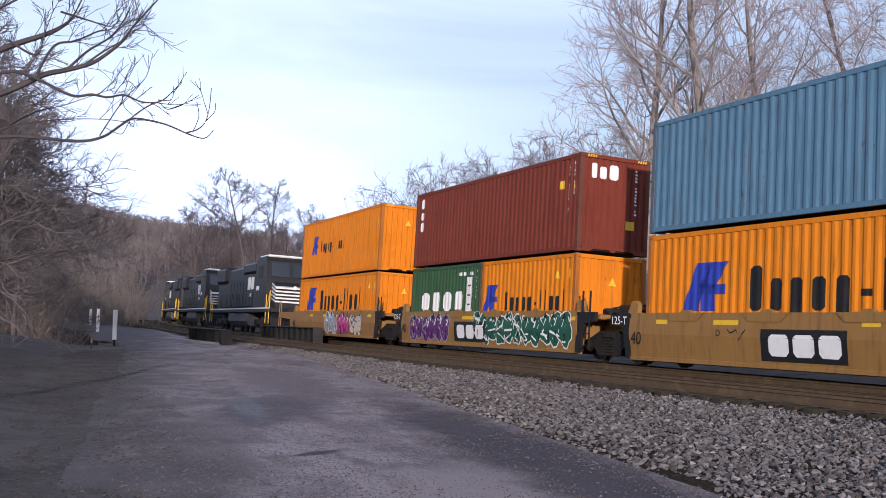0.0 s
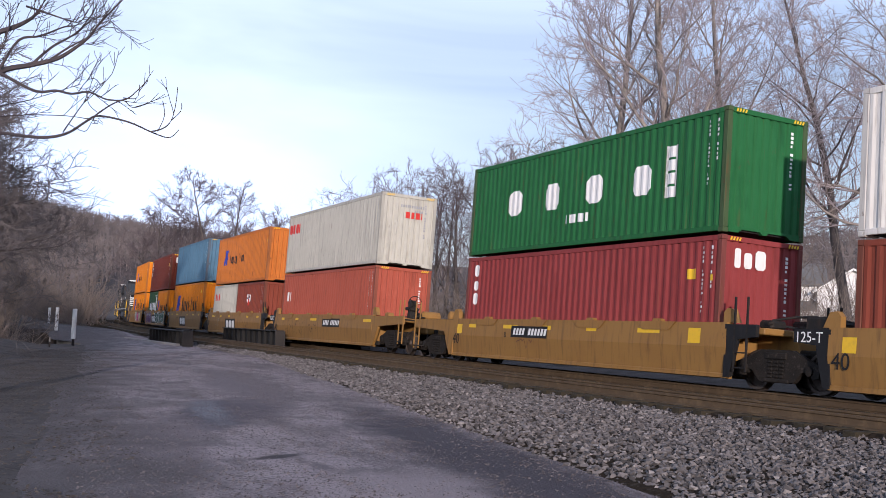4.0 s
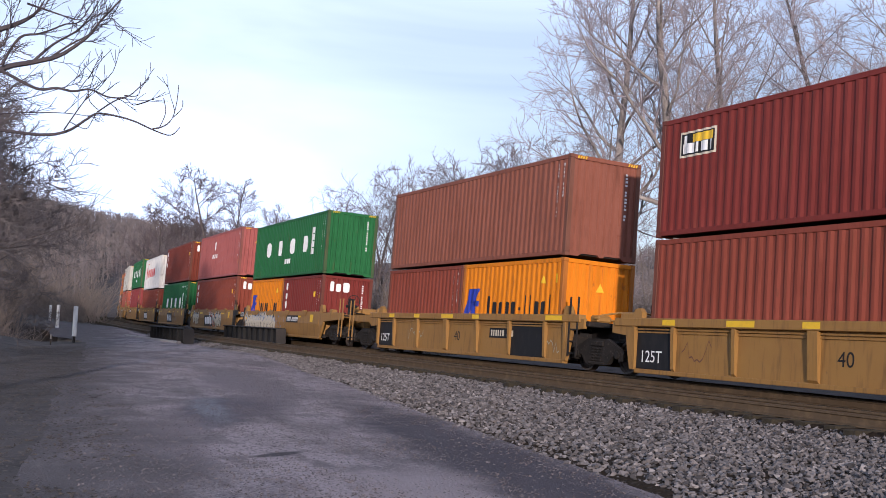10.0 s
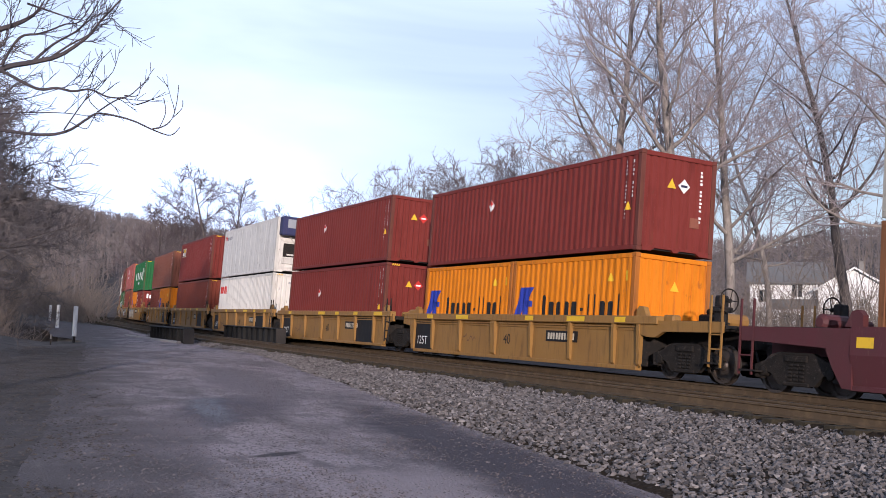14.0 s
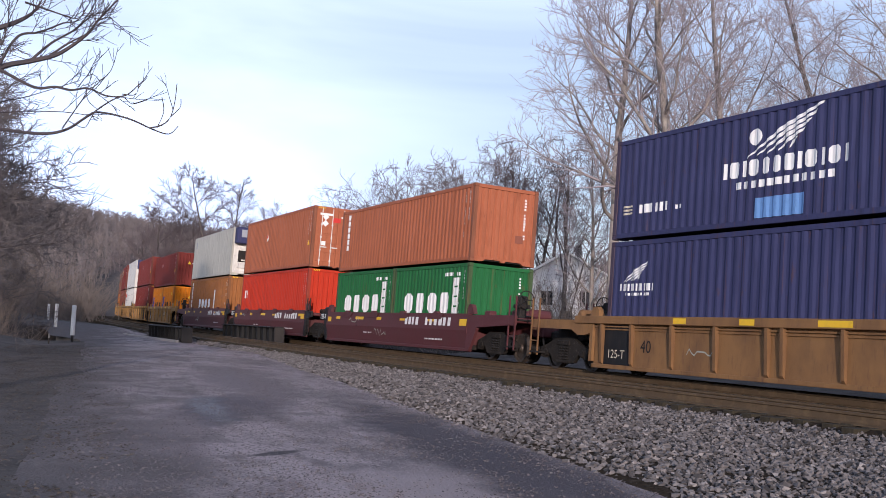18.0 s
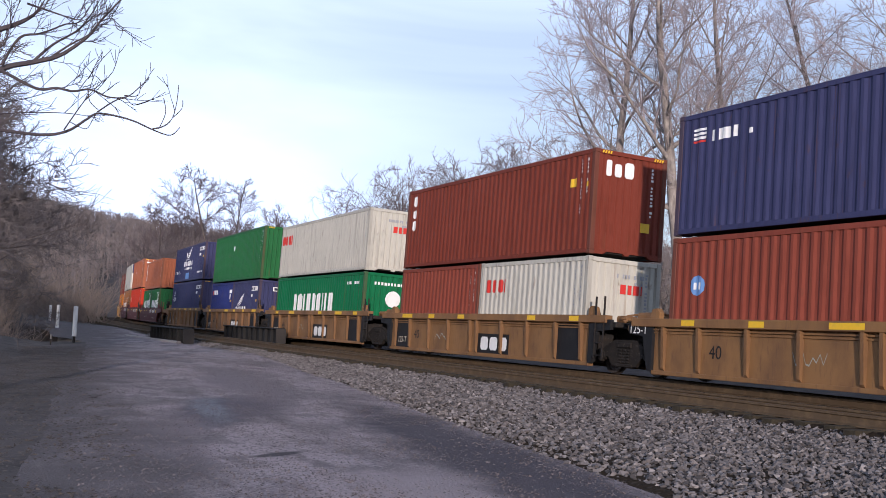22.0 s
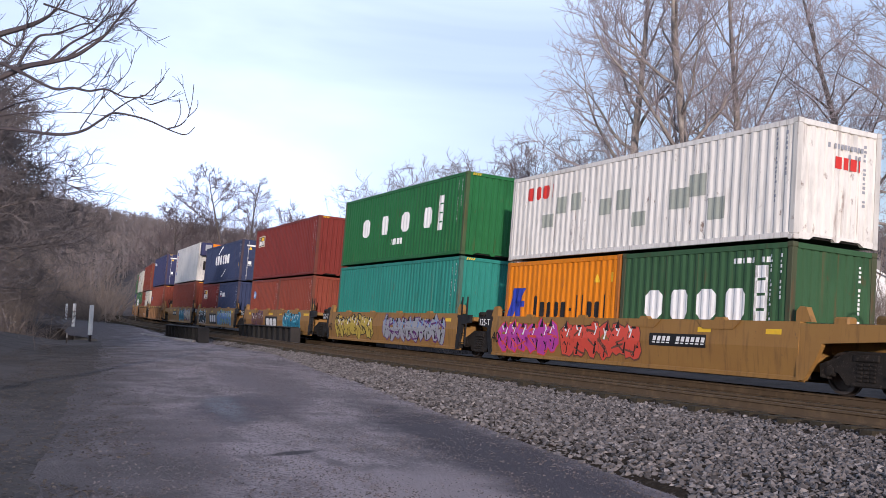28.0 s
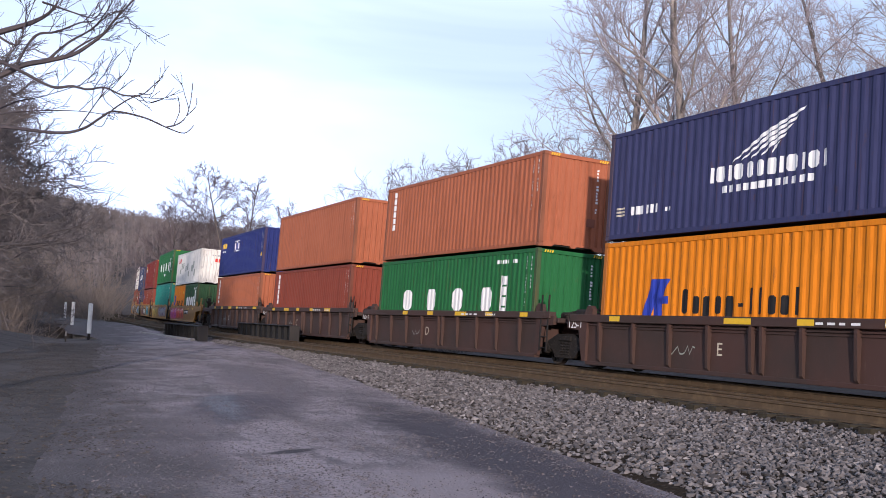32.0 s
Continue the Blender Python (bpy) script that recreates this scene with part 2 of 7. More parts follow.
    def data(self, name):
        me = bpy.data.meshes.new(name)
        me.from_pydata(self.v, [], self.f)
        me.materials.append(None)
        me.update()
        return me


def part(name, shape, mat, parent=None, label="", m=None, smooth=False):
    """One mesh object under a thing or a part; alike pieces share their mesh."""
    me = shape.data(name) if isinstance(shape, Shape) else shape
    ob = new(name, me)
    ob.parent = parent
    ob.material_slots[0].link = "OBJECT"
    ob.material_slots[0].material = mat
    if m is not None:
        ob.matrix_basis = m
    if smooth:
        me.shade_smooth()
    if label:
        ob["label"] = label
    return ob


def thing(name, label, category, group="", m=None, kind=""):
    ob = new(name)
    ob.empty_display_size = 0.3
    if m is not None:
        ob.matrix_basis = m
    return tagged(ob, label, category, group, kind)


def sum_shapes(shapes):
    out = Shape()
    for sh in shapes:
        out.add(sh.v, sh.f)
    return out


MADE = {}


def once(key, make):
    """A mesh that is made the first time it is asked for."""
    if key not in MADE:
        MADE[key] = make().data(key if isinstance(key, str) else str(key[0]))
    return MADE[key]


# ---- the two tracks: straight, then a curve to the right ----
TRACK_X, BEND_AT, BEND, CANT, GRADE, SPACING, NEAR_UP = 16.921, 33.0, 0.00122, 0.0663, 0.00447, 3.915, 0.153


def rail_line(s, lateral=0.0):
    """The place and heading of the train's track at s metres, moved sideways."""
    a = max(0.0, s - BEND_AT) * BEND
    x = TRACK_X + (1 - math.cos(a)) / BEND
    y = s if s < BEND_AT else BEND_AT + math.sin(a) / BEND
    return x + lateral * math.cos(a), y - lateral * math.sin(a), GRADE * max(-60.0, min(s, 420.0)), a


def on_rails(s):
    x, y, z, a = rail_line(s)
    return pose(x, y, z, 0, math.degrees(CANT), -math.degrees(a))


def far_rise(x, y):
    """The land beyond the creek lies a little higher."""
    f = max(0.0, min(1.0, (y - 61) / 7)) * max(0.0, min(1.0, (13 - x) / 2))
    return 0.36 * f * f * (3 - 2 * f) * max(0.0, min(1.0, (190 - y) / 60))


def ground_z(x, y):
    """The lie of the land: a gentle rise along the valley, wooded slopes all round."""
    r = math.hypot(x, y)
    bear = math.degrees(math.atan2(x, y))
    z = -0.14 + GRADE * max(-60.0, min(y, 300.0))
    ring = max(0.0, min(1.0, (r - 170) / 420))
    ring = ring * ring * (3 - 2 * ring)
    height = 29 + 25 * math.exp(-((bear + 1) / 13) ** 2) + 16 * math.exp(-((bear - 54) / 13) ** 2) + 2.0 * math.sin(math.radians(bear * 9 + 20)) + 1.2 * math.sin(math.radians(bear * 31))
    z += ring * height
    if r > 60 and ring > 0:
        z += 3.0 * ring * noise.noise(Vector((x * 0.012, y * 0.012, 0.3)))
    if r < 90:
        z += 0.05 * noise.noise(Vector((x * 0.4, y * 0.4, 5.1))) * (1 if x < 1 + y * 0.1 else 0.25)
    # the creek that both bridges cross
    creek = abs((y - 58.5) + 0.6 * (x - 7))
    if creek < 7.2 and -60 < x < 60:
        z -= 1.9 * min(1.0, (7.2 - creek) / 1.5)
    z += far_rise(x, y)
    # the road and the railway bed lie in a shallow cut
    if -80 < y < 52 and x < rail_line(y)[0] + 6:
        ease = lambda v: max(0.0, min(1.0, v)) ** 2 * (3 - 2 * max(0.0, min(1.0, v)))
        z -= 0.16 * ease((x - 1.2 - 0.15 * (y - 11)) / 1.8) * ease((52 - y) / 4) * ease((rail_line(y)[0] + 6 - x) / 2)
    # the bank on the left of the road
    bank = (0.8 + y * 0.115) - x - 2.0
    if bank > 0 and r < 150:
        z += min(2.2, bank * 0.16)
    return z


# ---- ground, road, ballast ----
def sheet(xs, ys, height):
    sh = Shape()
    n = len(ys)
    sh.v = [(x, y, height(x, y)) for x in xs for y in ys]
    sh.f = [(i * n + j, (i + 1) * n + j, (i + 1) * n + j + 1, i * n + j + 1) for i in range(len(xs) - 1) for j in range(n - 1)]
    return sh


def steps(near, far, fine, growth):
    out, v, d = [0.0], 0.0, fine
    while v < far:
        d = d if v < near else d * growth
        v += d
        out.append(min(v, far))
    return out


def structure(name, shape, mat, label, category, smooth=False, parent=None):
    return tagged(part(name, shape, mat, parent, smooth=smooth), label, category, kind="structure")


LEAF_LITTER = material("leaf_litter", (0.10, 0.085, 0.080), 0.95, 0, [
    ((0.065, 0.054, 0.045), 0.35, (1, 1, 1), 0.42, 0.25, 0.8), ((0.03, 0.026, 0.025), 1.1, (1, 1, 1), 0.46, 0.2, 0.7),
    ((0.13, 0.11, 0.09), 9, (1, 1, 1), 0.55, 0.12, 0.6)], 0.5, 14, spec=0.25)
ROAD_SURFACE = material("gravel_road", (0.35, 0.29, 0.293), 0.85, 0, [
    ((0.32, 0.272, 0.272), 0.22, (1.6, 0.5, 1), 0.42, 0.22, 0.85), ((0.15, 0.124, 0.128), 0.30, (2.2, 0.6, 1), 0.47, 0.14, 0.85), ((0.12, 0.10, 0.103), 0.9, (1.6, 0.7, 1), 0.53, 0.09, 0.75), ((0.34, 0.29, 0.288), 0.7, (1.4, 0.8, 1), 0.56, 0.08, 0.5),
    ((0.40, 0.345, 0.345), 22, (1, 1, 1), 0.54, 0.10, 0.75), ((0.075, 0.062, 0.064), 24, (1, 1, 1), 0.52, 0.1, 0.85), ((0.10, 0.083, 0.087), 1.6, (1.5, 0.6, 1), 0.54, 0.12, 0.7)], 1.0, 30, spec=0.3)


def dirt_over(mat, dirt):
    """Dead leaves and dirt, with the verge's shade painted in, that creep over the road's left edge in ragged tongues.
    """
    n, l = mat.node_tree.nodes, mat.node_tree.links
    b = n["Principled BSDF"]
    was = b.inputs["Base Color"].links[0].from_socket
    tc, xyz, nz, rp, mx = (n.new("ShaderNodeTexCoord"), n.new("ShaderNodeSeparateXYZ"), n.new("ShaderNodeTexNoise"), n.new("ShaderNodeValToRGB"), n.new("ShaderNodeMixRGB"))
    run, gap, push, add = (n.new("ShaderNodeMath") for i in range(4))
    nz.inputs["Scale"].default_value, nz.inputs["Detail"].default_value = 0.7, 8.0
    run.operation, gap.operation, push.operation, add.operation = "MULTIPLY", "SUBTRACT", "MULTIPLY", "ADD"
    run.inputs[1].default_value, push.inputs[1].default_value = 0.155, 5.5
    rp.color_ramp.elements[0].position, rp.color_ramp.elements[1].position = 0.0, 1.0
    rp.color_ramp.elements[0].color, rp.color_ramp.elements[1].color = (0.9, 0.9, 0.9, 1), (0, 0, 0, 1)
    l.new(tc.outputs["Object"], xyz.inputs[0])
    l.new(tc.outputs["Object"], nz.inputs["Vector"])
    l.new(xyz.outputs["Y"], run.inputs[0])
    l.new(xyz.outputs["X"], gap.inputs[0])
    l.new(run.outputs[0], gap.inputs[1])
    l.new(nz.outputs["Fac"], push.inputs[0])
    l.new(gap.outputs[0], add.inputs[0])
    l.new(push.outputs[0], add.inputs[1])
    shift = n.new("ShaderNodeMath")
    shift.operation, shift.inputs[1].default_value, shift.inputs[2].default_value = "MULTIPLY_ADD", 0.5, -1.12
    l.new(add.outputs[0], shift.inputs[0])
    l.new(shift.outputs[0], rp.inputs["Fac"])
    l.new(rp.outputs["Color"], mx.inputs["Fac"])
    l.new(was, mx.inputs["Color1"])
    mx.inputs["Color2"].default_value = (*dirt, 1)
    l.new(mx.outputs["Color"], b.inputs["Base Color"])


def damp_stain(mat, cx, cy, long, wide, turn, colour, ragged, wet=None):
    """A damp stain with a ragged edge, soaked into a road."""
    n, l = mat.node_tree.nodes, mat.node_tree.links
    b = n["Principled BSDF"]
    was = b.inputs["Base Color"].links[0].from_socket
    tc, mp, ln, nz, rp, mx, add = (n.new("ShaderNodeTexCoord"), n.new("ShaderNodeMapping"), n.new("ShaderNodeVectorMath"), n.new("ShaderNodeTexNoise"),
                                   n.new("ShaderNodeValToRGB"), n.new("ShaderNodeMixRGB"), n.new("ShaderNodeMath"))
    mp.vector_type = "TEXTURE"
    mp.inputs["Location"].default_value = (cx, cy, 0)
    mp.inputs["Rotation"].default_value = (0, 0, -radians(turn))
    mp.inputs["Scale"].default_value = (wide, long, 1000)
    ln.operation = "LENGTH"
    nz.inputs["Scale"].default_value, nz.inputs["Detail"].default_value, nz.inputs["Roughness"].default_value = 1.3, 9.0, 0.65
    add.operation = "MULTIPLY_ADD"
    add.inputs[1].default_value = ragged
    rp.color_ramp.elements[0].position, rp.color_ramp.elements[1].position = 0.72, 1.0
    rp.color_ramp.elements[0].color, rp.color_ramp.elements[1].color = (0.88, 0.88, 0.88, 1), (0, 0, 0, 1)
    half = n.new("ShaderNodeMath")
    half.operation, half.inputs[1].default_value = "MULTIPLY", 0.5
    l.new(tc.outputs["Object"], mp.inputs["Vector"])
    l.new(mp.outputs["Vector"], ln.inputs[0])
    l.new(tc.outputs["Object"], nz.inputs["Vector"])
    l.new(nz.outputs["Fac"], add.inputs[0])
    l.new(ln.outputs["Value"], add.inputs[2])
    l.new(add.outputs[0], half.inputs[0])
    l.new(half.outputs[0], rp.inputs["Fac"])
    l.new(rp.outputs["Color"], mx.inputs["Fac"])
    l.new(was, mx.inputs["Color1"])
    mx.inputs["Color2"].default_value = (*colour, 1)
    l.new(mx.outputs["Color"], b.inputs["Base Color"])
    if wet is not None:
        gloss = n.new("ShaderNodeMapRange")
        gloss.inputs["To Min"].default_value, gloss.inputs["To Max"].default_value = 0.85, wet
        l.new(rp.outputs["Color"], gloss.inputs["Value"])
        l.new(gloss.outputs["Result"], b.inputs["Roughness"])


damp_stain(ROAD_SURFACE, 4.2, 7.4, 2.3, 0.9, 10, (0.30, 0.25, 0.25), 1.0)
damp_stain(ROAD_SURFACE, 5.85, 10.6, 7.5, 0.74, 9.4, (0.050, 0.043, 0.052), 1.6)
damp_stain(ROAD_SURFACE, 4.75, 17.4, 3.0, 0.95, 24, (0.085, 0.072, 0.083), 1.5)
damp_stain(ROAD_SURFACE, 6.6, 24.0, 6.0, 0.9, 8, (0.165, 0.136, 0.142), 1.7)
damp_stain(ROAD_SURFACE, 4.3, 17.3, 3.6, 0.46, 10, (0.035, 0.032, 0.045), 2.2, 0.36)
damp_stain(ROAD_SURFACE, 2.4, 12.5, 4.0, 0.8, 12, (0.17, 0.14, 0.145), 1.7)
damp_stain(ROAD_SURFACE, 3.73, 11.8, 0.3, 0.10, 65, (0.03, 0.027, 0.03), 1.0)
dirt_over(ROAD_SURFACE, (0.085, 0.072, 0.070))
BALLAST = material("ballast_bed", (0.034, 0.024, 0.016), 0.95, 0, [
    ((0.068, 0.053, 0.039), 13, (1, 1, 1), 0.50, 0.12, 0.8), ((0.022, 0.017, 0.012), 17, (1, 1, 1), 0.52, 0.1, 0.85)], 1.0, 15, spec=0.05)
PALE_CONCRETE = material("pale_concrete", (0.33, 0.30, 0.28), 0.9, 0, [((0.30, 0.27, 0.25), 2, (1, 1, 0.4), 0.48, 0.25, 0.6)], 0.4, 25)
CONCRETE = material("concrete", (0.20, 0.185, 0.17), 0.9, 0, [((0.15, 0.14, 0.125), 2, (1, 1, 0.4), 0.45, 0.25, 0.7)], 0.4, 25)


def stone_material(name, tones):
    mat = bpy.data.materials.new(name)
    mat.use_nodes = True
    n, l = mat.node_tree.nodes, mat.node_tree.links
    g, r, nz, mx = n.new("ShaderNodeNewGeometry"), n.new("ShaderNodeValToRGB"), n.new("ShaderNodeTexNoise"), n.new("ShaderNodeMixRGB")
    r.color_ramp.elements[0].color, r.color_ramp.elements[1].color = (*tones[0], 1), (*tones[-1], 1)
    for i, c in enumerate(tones[1:-1]):
        r.color_ramp.elements.new((i + 1) / (len(tones) - 1)).color = (*c, 1)
    nz.inputs["Scale"].default_value = 0.5
    mx.blend_type, mx.inputs["Fac"].default_value = "MULTIPLY", 0.35
    l.new(g.outputs["Random Per Island"], r.inputs["Fac"])
    l.new(r.outputs["Color"], mx.inputs["Color1"])
    l.new(nz.outputs["Fac"], mx.inputs["Color2"])
    l.new(mx.outputs["Color"], n["Principled BSDF"].inputs["Base Color"])
    n["Principled BSDF"].inputs["Roughness"].default_value = 0.9
    return mat


STONE = stone_material("crushed_stone", [(0.028, 0.025, 0.024), (0.13, 0.114, 0.11), (0.22, 0.195, 0.188), (0.07, 0.061, 0.059), (0.34, 0.305, 0.292)])
GRIT = stone_material("road_grit", [(0.06, 0.05, 0.052), (0.14, 0.118, 0.12), (0.19, 0.163, 0.164)])

fan = steps(66, 2600, 1.2, 1.15)
axis_x = [-v for v in reversed(fan[1:])] + fan
structure("ground", sheet(axis_x, [v + 20 for v in axis_x], ground_z), LEAF_LITTER,
          "brown leaf litter and dead grass rising to wooded hills", "ground", smooth=True)


def road_left(y):
    return 0.75 + 0.150 * (y - 11) if y < 52 else 6.9 - 0.02 * (y - 52) - 0.0016 * (y - 52) ** 2


def road_right(y):
    toe = 5.0 + 0.165 * y if y < 40 else 11.6
    return min(toe, rail_line(y, -SPACING - 1.5)[0]) + (0.6 if y > 40 else 0.9) if y < 64 else 11.3 - 0.035 * (y - 64) - 0.0016 * (y - 64) ** 2


def road_z(x, y):
    z = -0.10 + GRADE * max(-60.0, min(y, 300.0)) + far_rise(x, y)
    return z + 0.035 * noise.noise(Vector((x * 0.5, y * 0.22, 1.7))) + 0.012 * noise.noise(Vector((x * 2.1, y * 1.4, 4.2)))


def road_top(x, y):
    """The road's surface, which thins out into the dirt on its left."""
    return road_z(x, y) - 0.07 * max(0.0, 1 - (x - road_left(y) + 0.1) / 0.9) ** 2


def strip(ys, left, right, n, height):
    sh = Shape()
    for y in ys:
        a, b = left(y), right(y)
        sh.v += [(a + (b - a) * i / (n - 1), y, height(a + (b - a) * i / (n - 1), y)) for i in range(n)]
    sh.f = [(j * n + i, j * n + i + 1, (j + 1) * n + i + 1, (j + 1) * n + i) for j in range(len(ys) - 1) for i in range(n - 1)]
    return sh


road_ys = [-60, -45, -30, -20, -12, -6] + [0.5 * i for i in range(-4, 60)] + [30 + i for i in range(0, 36)] + [66 + 4 * i for i in range(0, 22)]
structure("road", strip(road_ys, lambda y: road_left(y) + 0.35 * noise.noise(Vector((3.3, y * 0.3, 0))), road_right, 34, road_top), ROAD_SURFACE,
          "worn grey gravel and asphalt track road beside the railway", "road", smooth=True)


def toe(s):
    return max(-12.5, min(-SPACING - 1.9, 4.6 + 0.165 * s - TRACK_X)) if s > -25 else -12.5


def bed_z(x, y, s_lat):
    """The ballast bed across both tracks; s_lat is metres from the train's track."""
    cross = -CANT * s_lat
    base = GRADE * max(-60.0, min(y, 420.0)) - 0.19
    if s_lat < -SPACING - 1.5:
        out = -SPACING - 1.5 - s_lat
        return max(base + 0.120 + 0.015 * max(0.0, 1 - out / 0.5) - 0.085 * out - 0.012 * out * out, road_z(x, min(y, 300)) + 0.025 - 0.12 * max(0.0, min(1.0, (toe(y) + 0.40 - s_lat) / 0.5)))
    if s_lat > 1.9:
        return base - 0.10 - 0.28 * (s_lat - 1.9)
    k = min(1.0, max(0.0, -s_lat - 1.2) / 1.6)
    shoulder = max(0.0, min(1.0, (-SPACING - 1.12 - s_lat) / 0.3))
    if shoulder > 0:
        return base + (1 - shoulder) * 0.215 + shoulder * 0.135
    return base + (1 - k) * cross + k * (NEAR_UP - CANT * (s_lat + SPACING)) - 0.01


def track_strip(s_values, lats, height):
    sh, n = Shape(), len(lats(s_values[0]))
    for s in s_values:
        for lat in lats(s):
            x, y, z, a = rail_line(s, lat)
            sh.v.append((x, y, height(x, y, lat)))
    sh.f = [(j * n + i, j * n + i + 1, (j + 1) * n + i + 1, (j + 1) * n + i) for j in range(len(s_values) - 1) for i in range(n - 1)]
    return sh


along = [-300, -200, -120, -80] + [-60 + 1.0 * i for i in range(150)] + [90 + 6 * i for i in range(75)]
bed_lats = lambda s: [toe(s) + (-SPACING - 1.5 - toe(s)) * i / 14 for i in range(15)] + [-SPACING - 1.42, -SPACING - 1.3, -SPACING - 1.2] + [-SPACING - 1.1 + i * (SPACING + 3.0) / 12 for i in range(13)] + [2.6, 4.5, 7.0]
structure("ballast_bed", track_strip(along, bed_lats, bed_z), BALLAST, "grey crushed-stone ballast bed under two railway tracks", "ballast", smooth=True)


def scatter_stones(name, count, seed, place, size, mat, label, category, flat=0.75, simple=False):
    """Loose angular stones in one mesh."""
    rng = np.random.default_rng(seed)
    base = np.array([(1, 0, 0), (-1, 0, 0), (0, 1, 0), (0, -1, 0), (0, 0, 1), (0, 0, -1)], float)
    tri = np.array([(0, 2, 4), (2, 1, 4), (1, 3, 4), (3, 0, 4), (2, 0, 5), (1, 2, 5), (3, 1, 5), (0, 3, 5)])
    if simple:
        base = np.array([(1, 0, -0.4), (-0.6, 0.9, -0.4), (-0.6, -0.9, -0.4), (0, 0, 0.8)], float)
        tri = np.array([(0, 2, 1), (0, 1, 3), (1, 2, 3), (2, 0, 3)])
    nv = len(base)
    pts = place(rng, count)
    k = len(pts)
    shape = base[None] * rng.uniform(0.55, 1.25, (k, nv, 1)) + rng.normal(0, 0.22, (k, nv, 3))
    q = rng.normal(size=(k, 4))
    q /= np.linalg.norm(q, axis=1)[:, None]
    w, x, y, z = q.T
    rot = np.stack([1 - 2 * (y * y + z * z), 2 * (x * y - z * w), 2 * (x * z + y * w), 2 * (x * y + z * w), 1 - 2 * (x * x + z * z), 2 * (y * z - x * w),
                    2 * (x * z - y * w), 2 * (y * z + x * w), 1 - 2 * (x * x + y * y)], 1).reshape(k, 3, 3)
    verts = np.einsum("kij,kvj->kvi", rot, shape) * (rng.uniform(*size, (k, 1, 1))) * np.array([1, 1, flat]) + pts[:, None, :]
    faces = (tri[None] + nv * np.arange(k)[:, None, None]).reshape(-1, 3)
    me = bpy.data.meshes.new(name)
    me.from_pydata(verts.reshape(-1, 3).tolist(), [], faces.tolist())
    me.materials.append(None)
    return tagged(part(name, me, mat), label, category, kind="stuff")


def ballast_places(rng, count):
    out = []
    while len(out) < count:
        s = 4 + 60 * rng.random() ** 1.7
        t = toe(s) - 0.25
        lat = t + (-SPACING - 1.27 - t) * rng.random() ** 0.8
        if noise.noise(Vector((s * 0.9, lat * 0.9, 2.0))) + (lat - t) * 0.9 < 0.05:
            continue
        x, y, z, a = rail_line(s, lat)
        out.append((x, y, bed_z(x, y, lat) + rng.uniform(-0.02, 0.02)))
    return np.array(out)


def grit_places(rng, count):
    out = []
    while len(out) < count:
        y = 4.5 + 36 * rng.random() ** 1.6
        a, b = road_left(y) + 0.6, road_right(y)
        x = a + (b - a) * rng.random() ** 0.8
        if noise.noise(Vector((x * 0.6, y * 0.35, 8.0))) < -0.55 + 0.5 * rng.random() or (abs(x - 5.9 - 0.165 * (y - 11)) < 0.25 and y < 14 and rng.random() < 0.7):
            continue
        out.append((x, y, road_z(x, y) + 0.002))
    return np.array(out)


scatter_stones("ballast_stones", 66000, 11, ballast_places, (0.024, 0.052), STONE, "loose grey crushed stone ballast beside the track", "ballast")
scatter_stones("road_grit", 42000, 12, grit_places, (0.006, 0.019), GRIT, "small loose gravel strewn over the road", "gravel", simple=True)


def leaf_places(rng, count):
    out = []
    while len(out) < count:
        y = 5 + 40 * rng.random() ** 1.4
        x = road_left(y) + 1.5 - 4.0 * rng.random() ** 0.8
        if noise.noise(Vector((x * 0.8, y * 0.5, 3.0))) < (x - road_left(y)) * 0.4 - 0.35:
            continue
        out.append((x, y, max(road_z(x, y), ground_z(x, y)) + 0.006))
    return np.array(out)


LEAF = stone_material("dead_leaf", [(0.035, 0.028, 0.025), (0.09, 0.071, 0.058), (0.055, 0.045, 0.04), (0.13, 0.103, 0.082)])
scatter_stones("dead_leaves", 15000, 13, leaf_places, (0.015, 0.035), LEAF, "dead brown leaves and twigs strewn along the verge", "leaves", 0.28, True)

# ---- rails and sleepers ----
RAIL_STEEL = material("rail_steel", (0.085, 0.055, 0.029), 0.75, 0.1, [((0.17, 0.115, 0.06), 4, (1, 1, 1), 0.5, 0.2, 0.6)], 0.15, 30)
TIE_WOOD = material("tie_wood", (0.028, 0.0215, 0.0115), 0.92, 0, [((0.062, 0.049, 0.025), 3, (0.3, 3, 1), 0.48, 0.2, 0.7), ((0.02, 0.016, 0.014), 7, (0.4, 4, 1), 0.52, 0.15, 0.7)], 0.5, 30)
RAIL_PROFILE = [(-0.037, 0.0), (-0.037, -0.035), (-0.010, -0.048), (-0.010, -0.145), (-0.07, -0.165), (-0.07, -0.18),
                (0.07, -0.18), (0.07, -0.165), (0.010, -0.145), (0.010, -0.048), (0.037, -0.035), (0.037, 0.0)]


def rail_shape(lateral, up):
    sh, n = Shape(), len(RAIL_PROFILE)
    s_values = [-300, -150, -60] + [-40 + 4 * i for i in range(100)] + [364 + 12 * i for i in range(14)]
    for s in s_values:
        for dx, dz in RAIL_PROFILE:
            x, y, z, a = rail_line(s, lateral + dx + dz * CANT)
            sh.v.append((x, y, z + up + dz))
    sh.f = [(j * n + i, j * n + (i + 1) % n, (j + 1) * n + (i + 1) % n, (j + 1) * n + i) for j in range(len(s_values) - 1) for i in range(n)]
    return sh


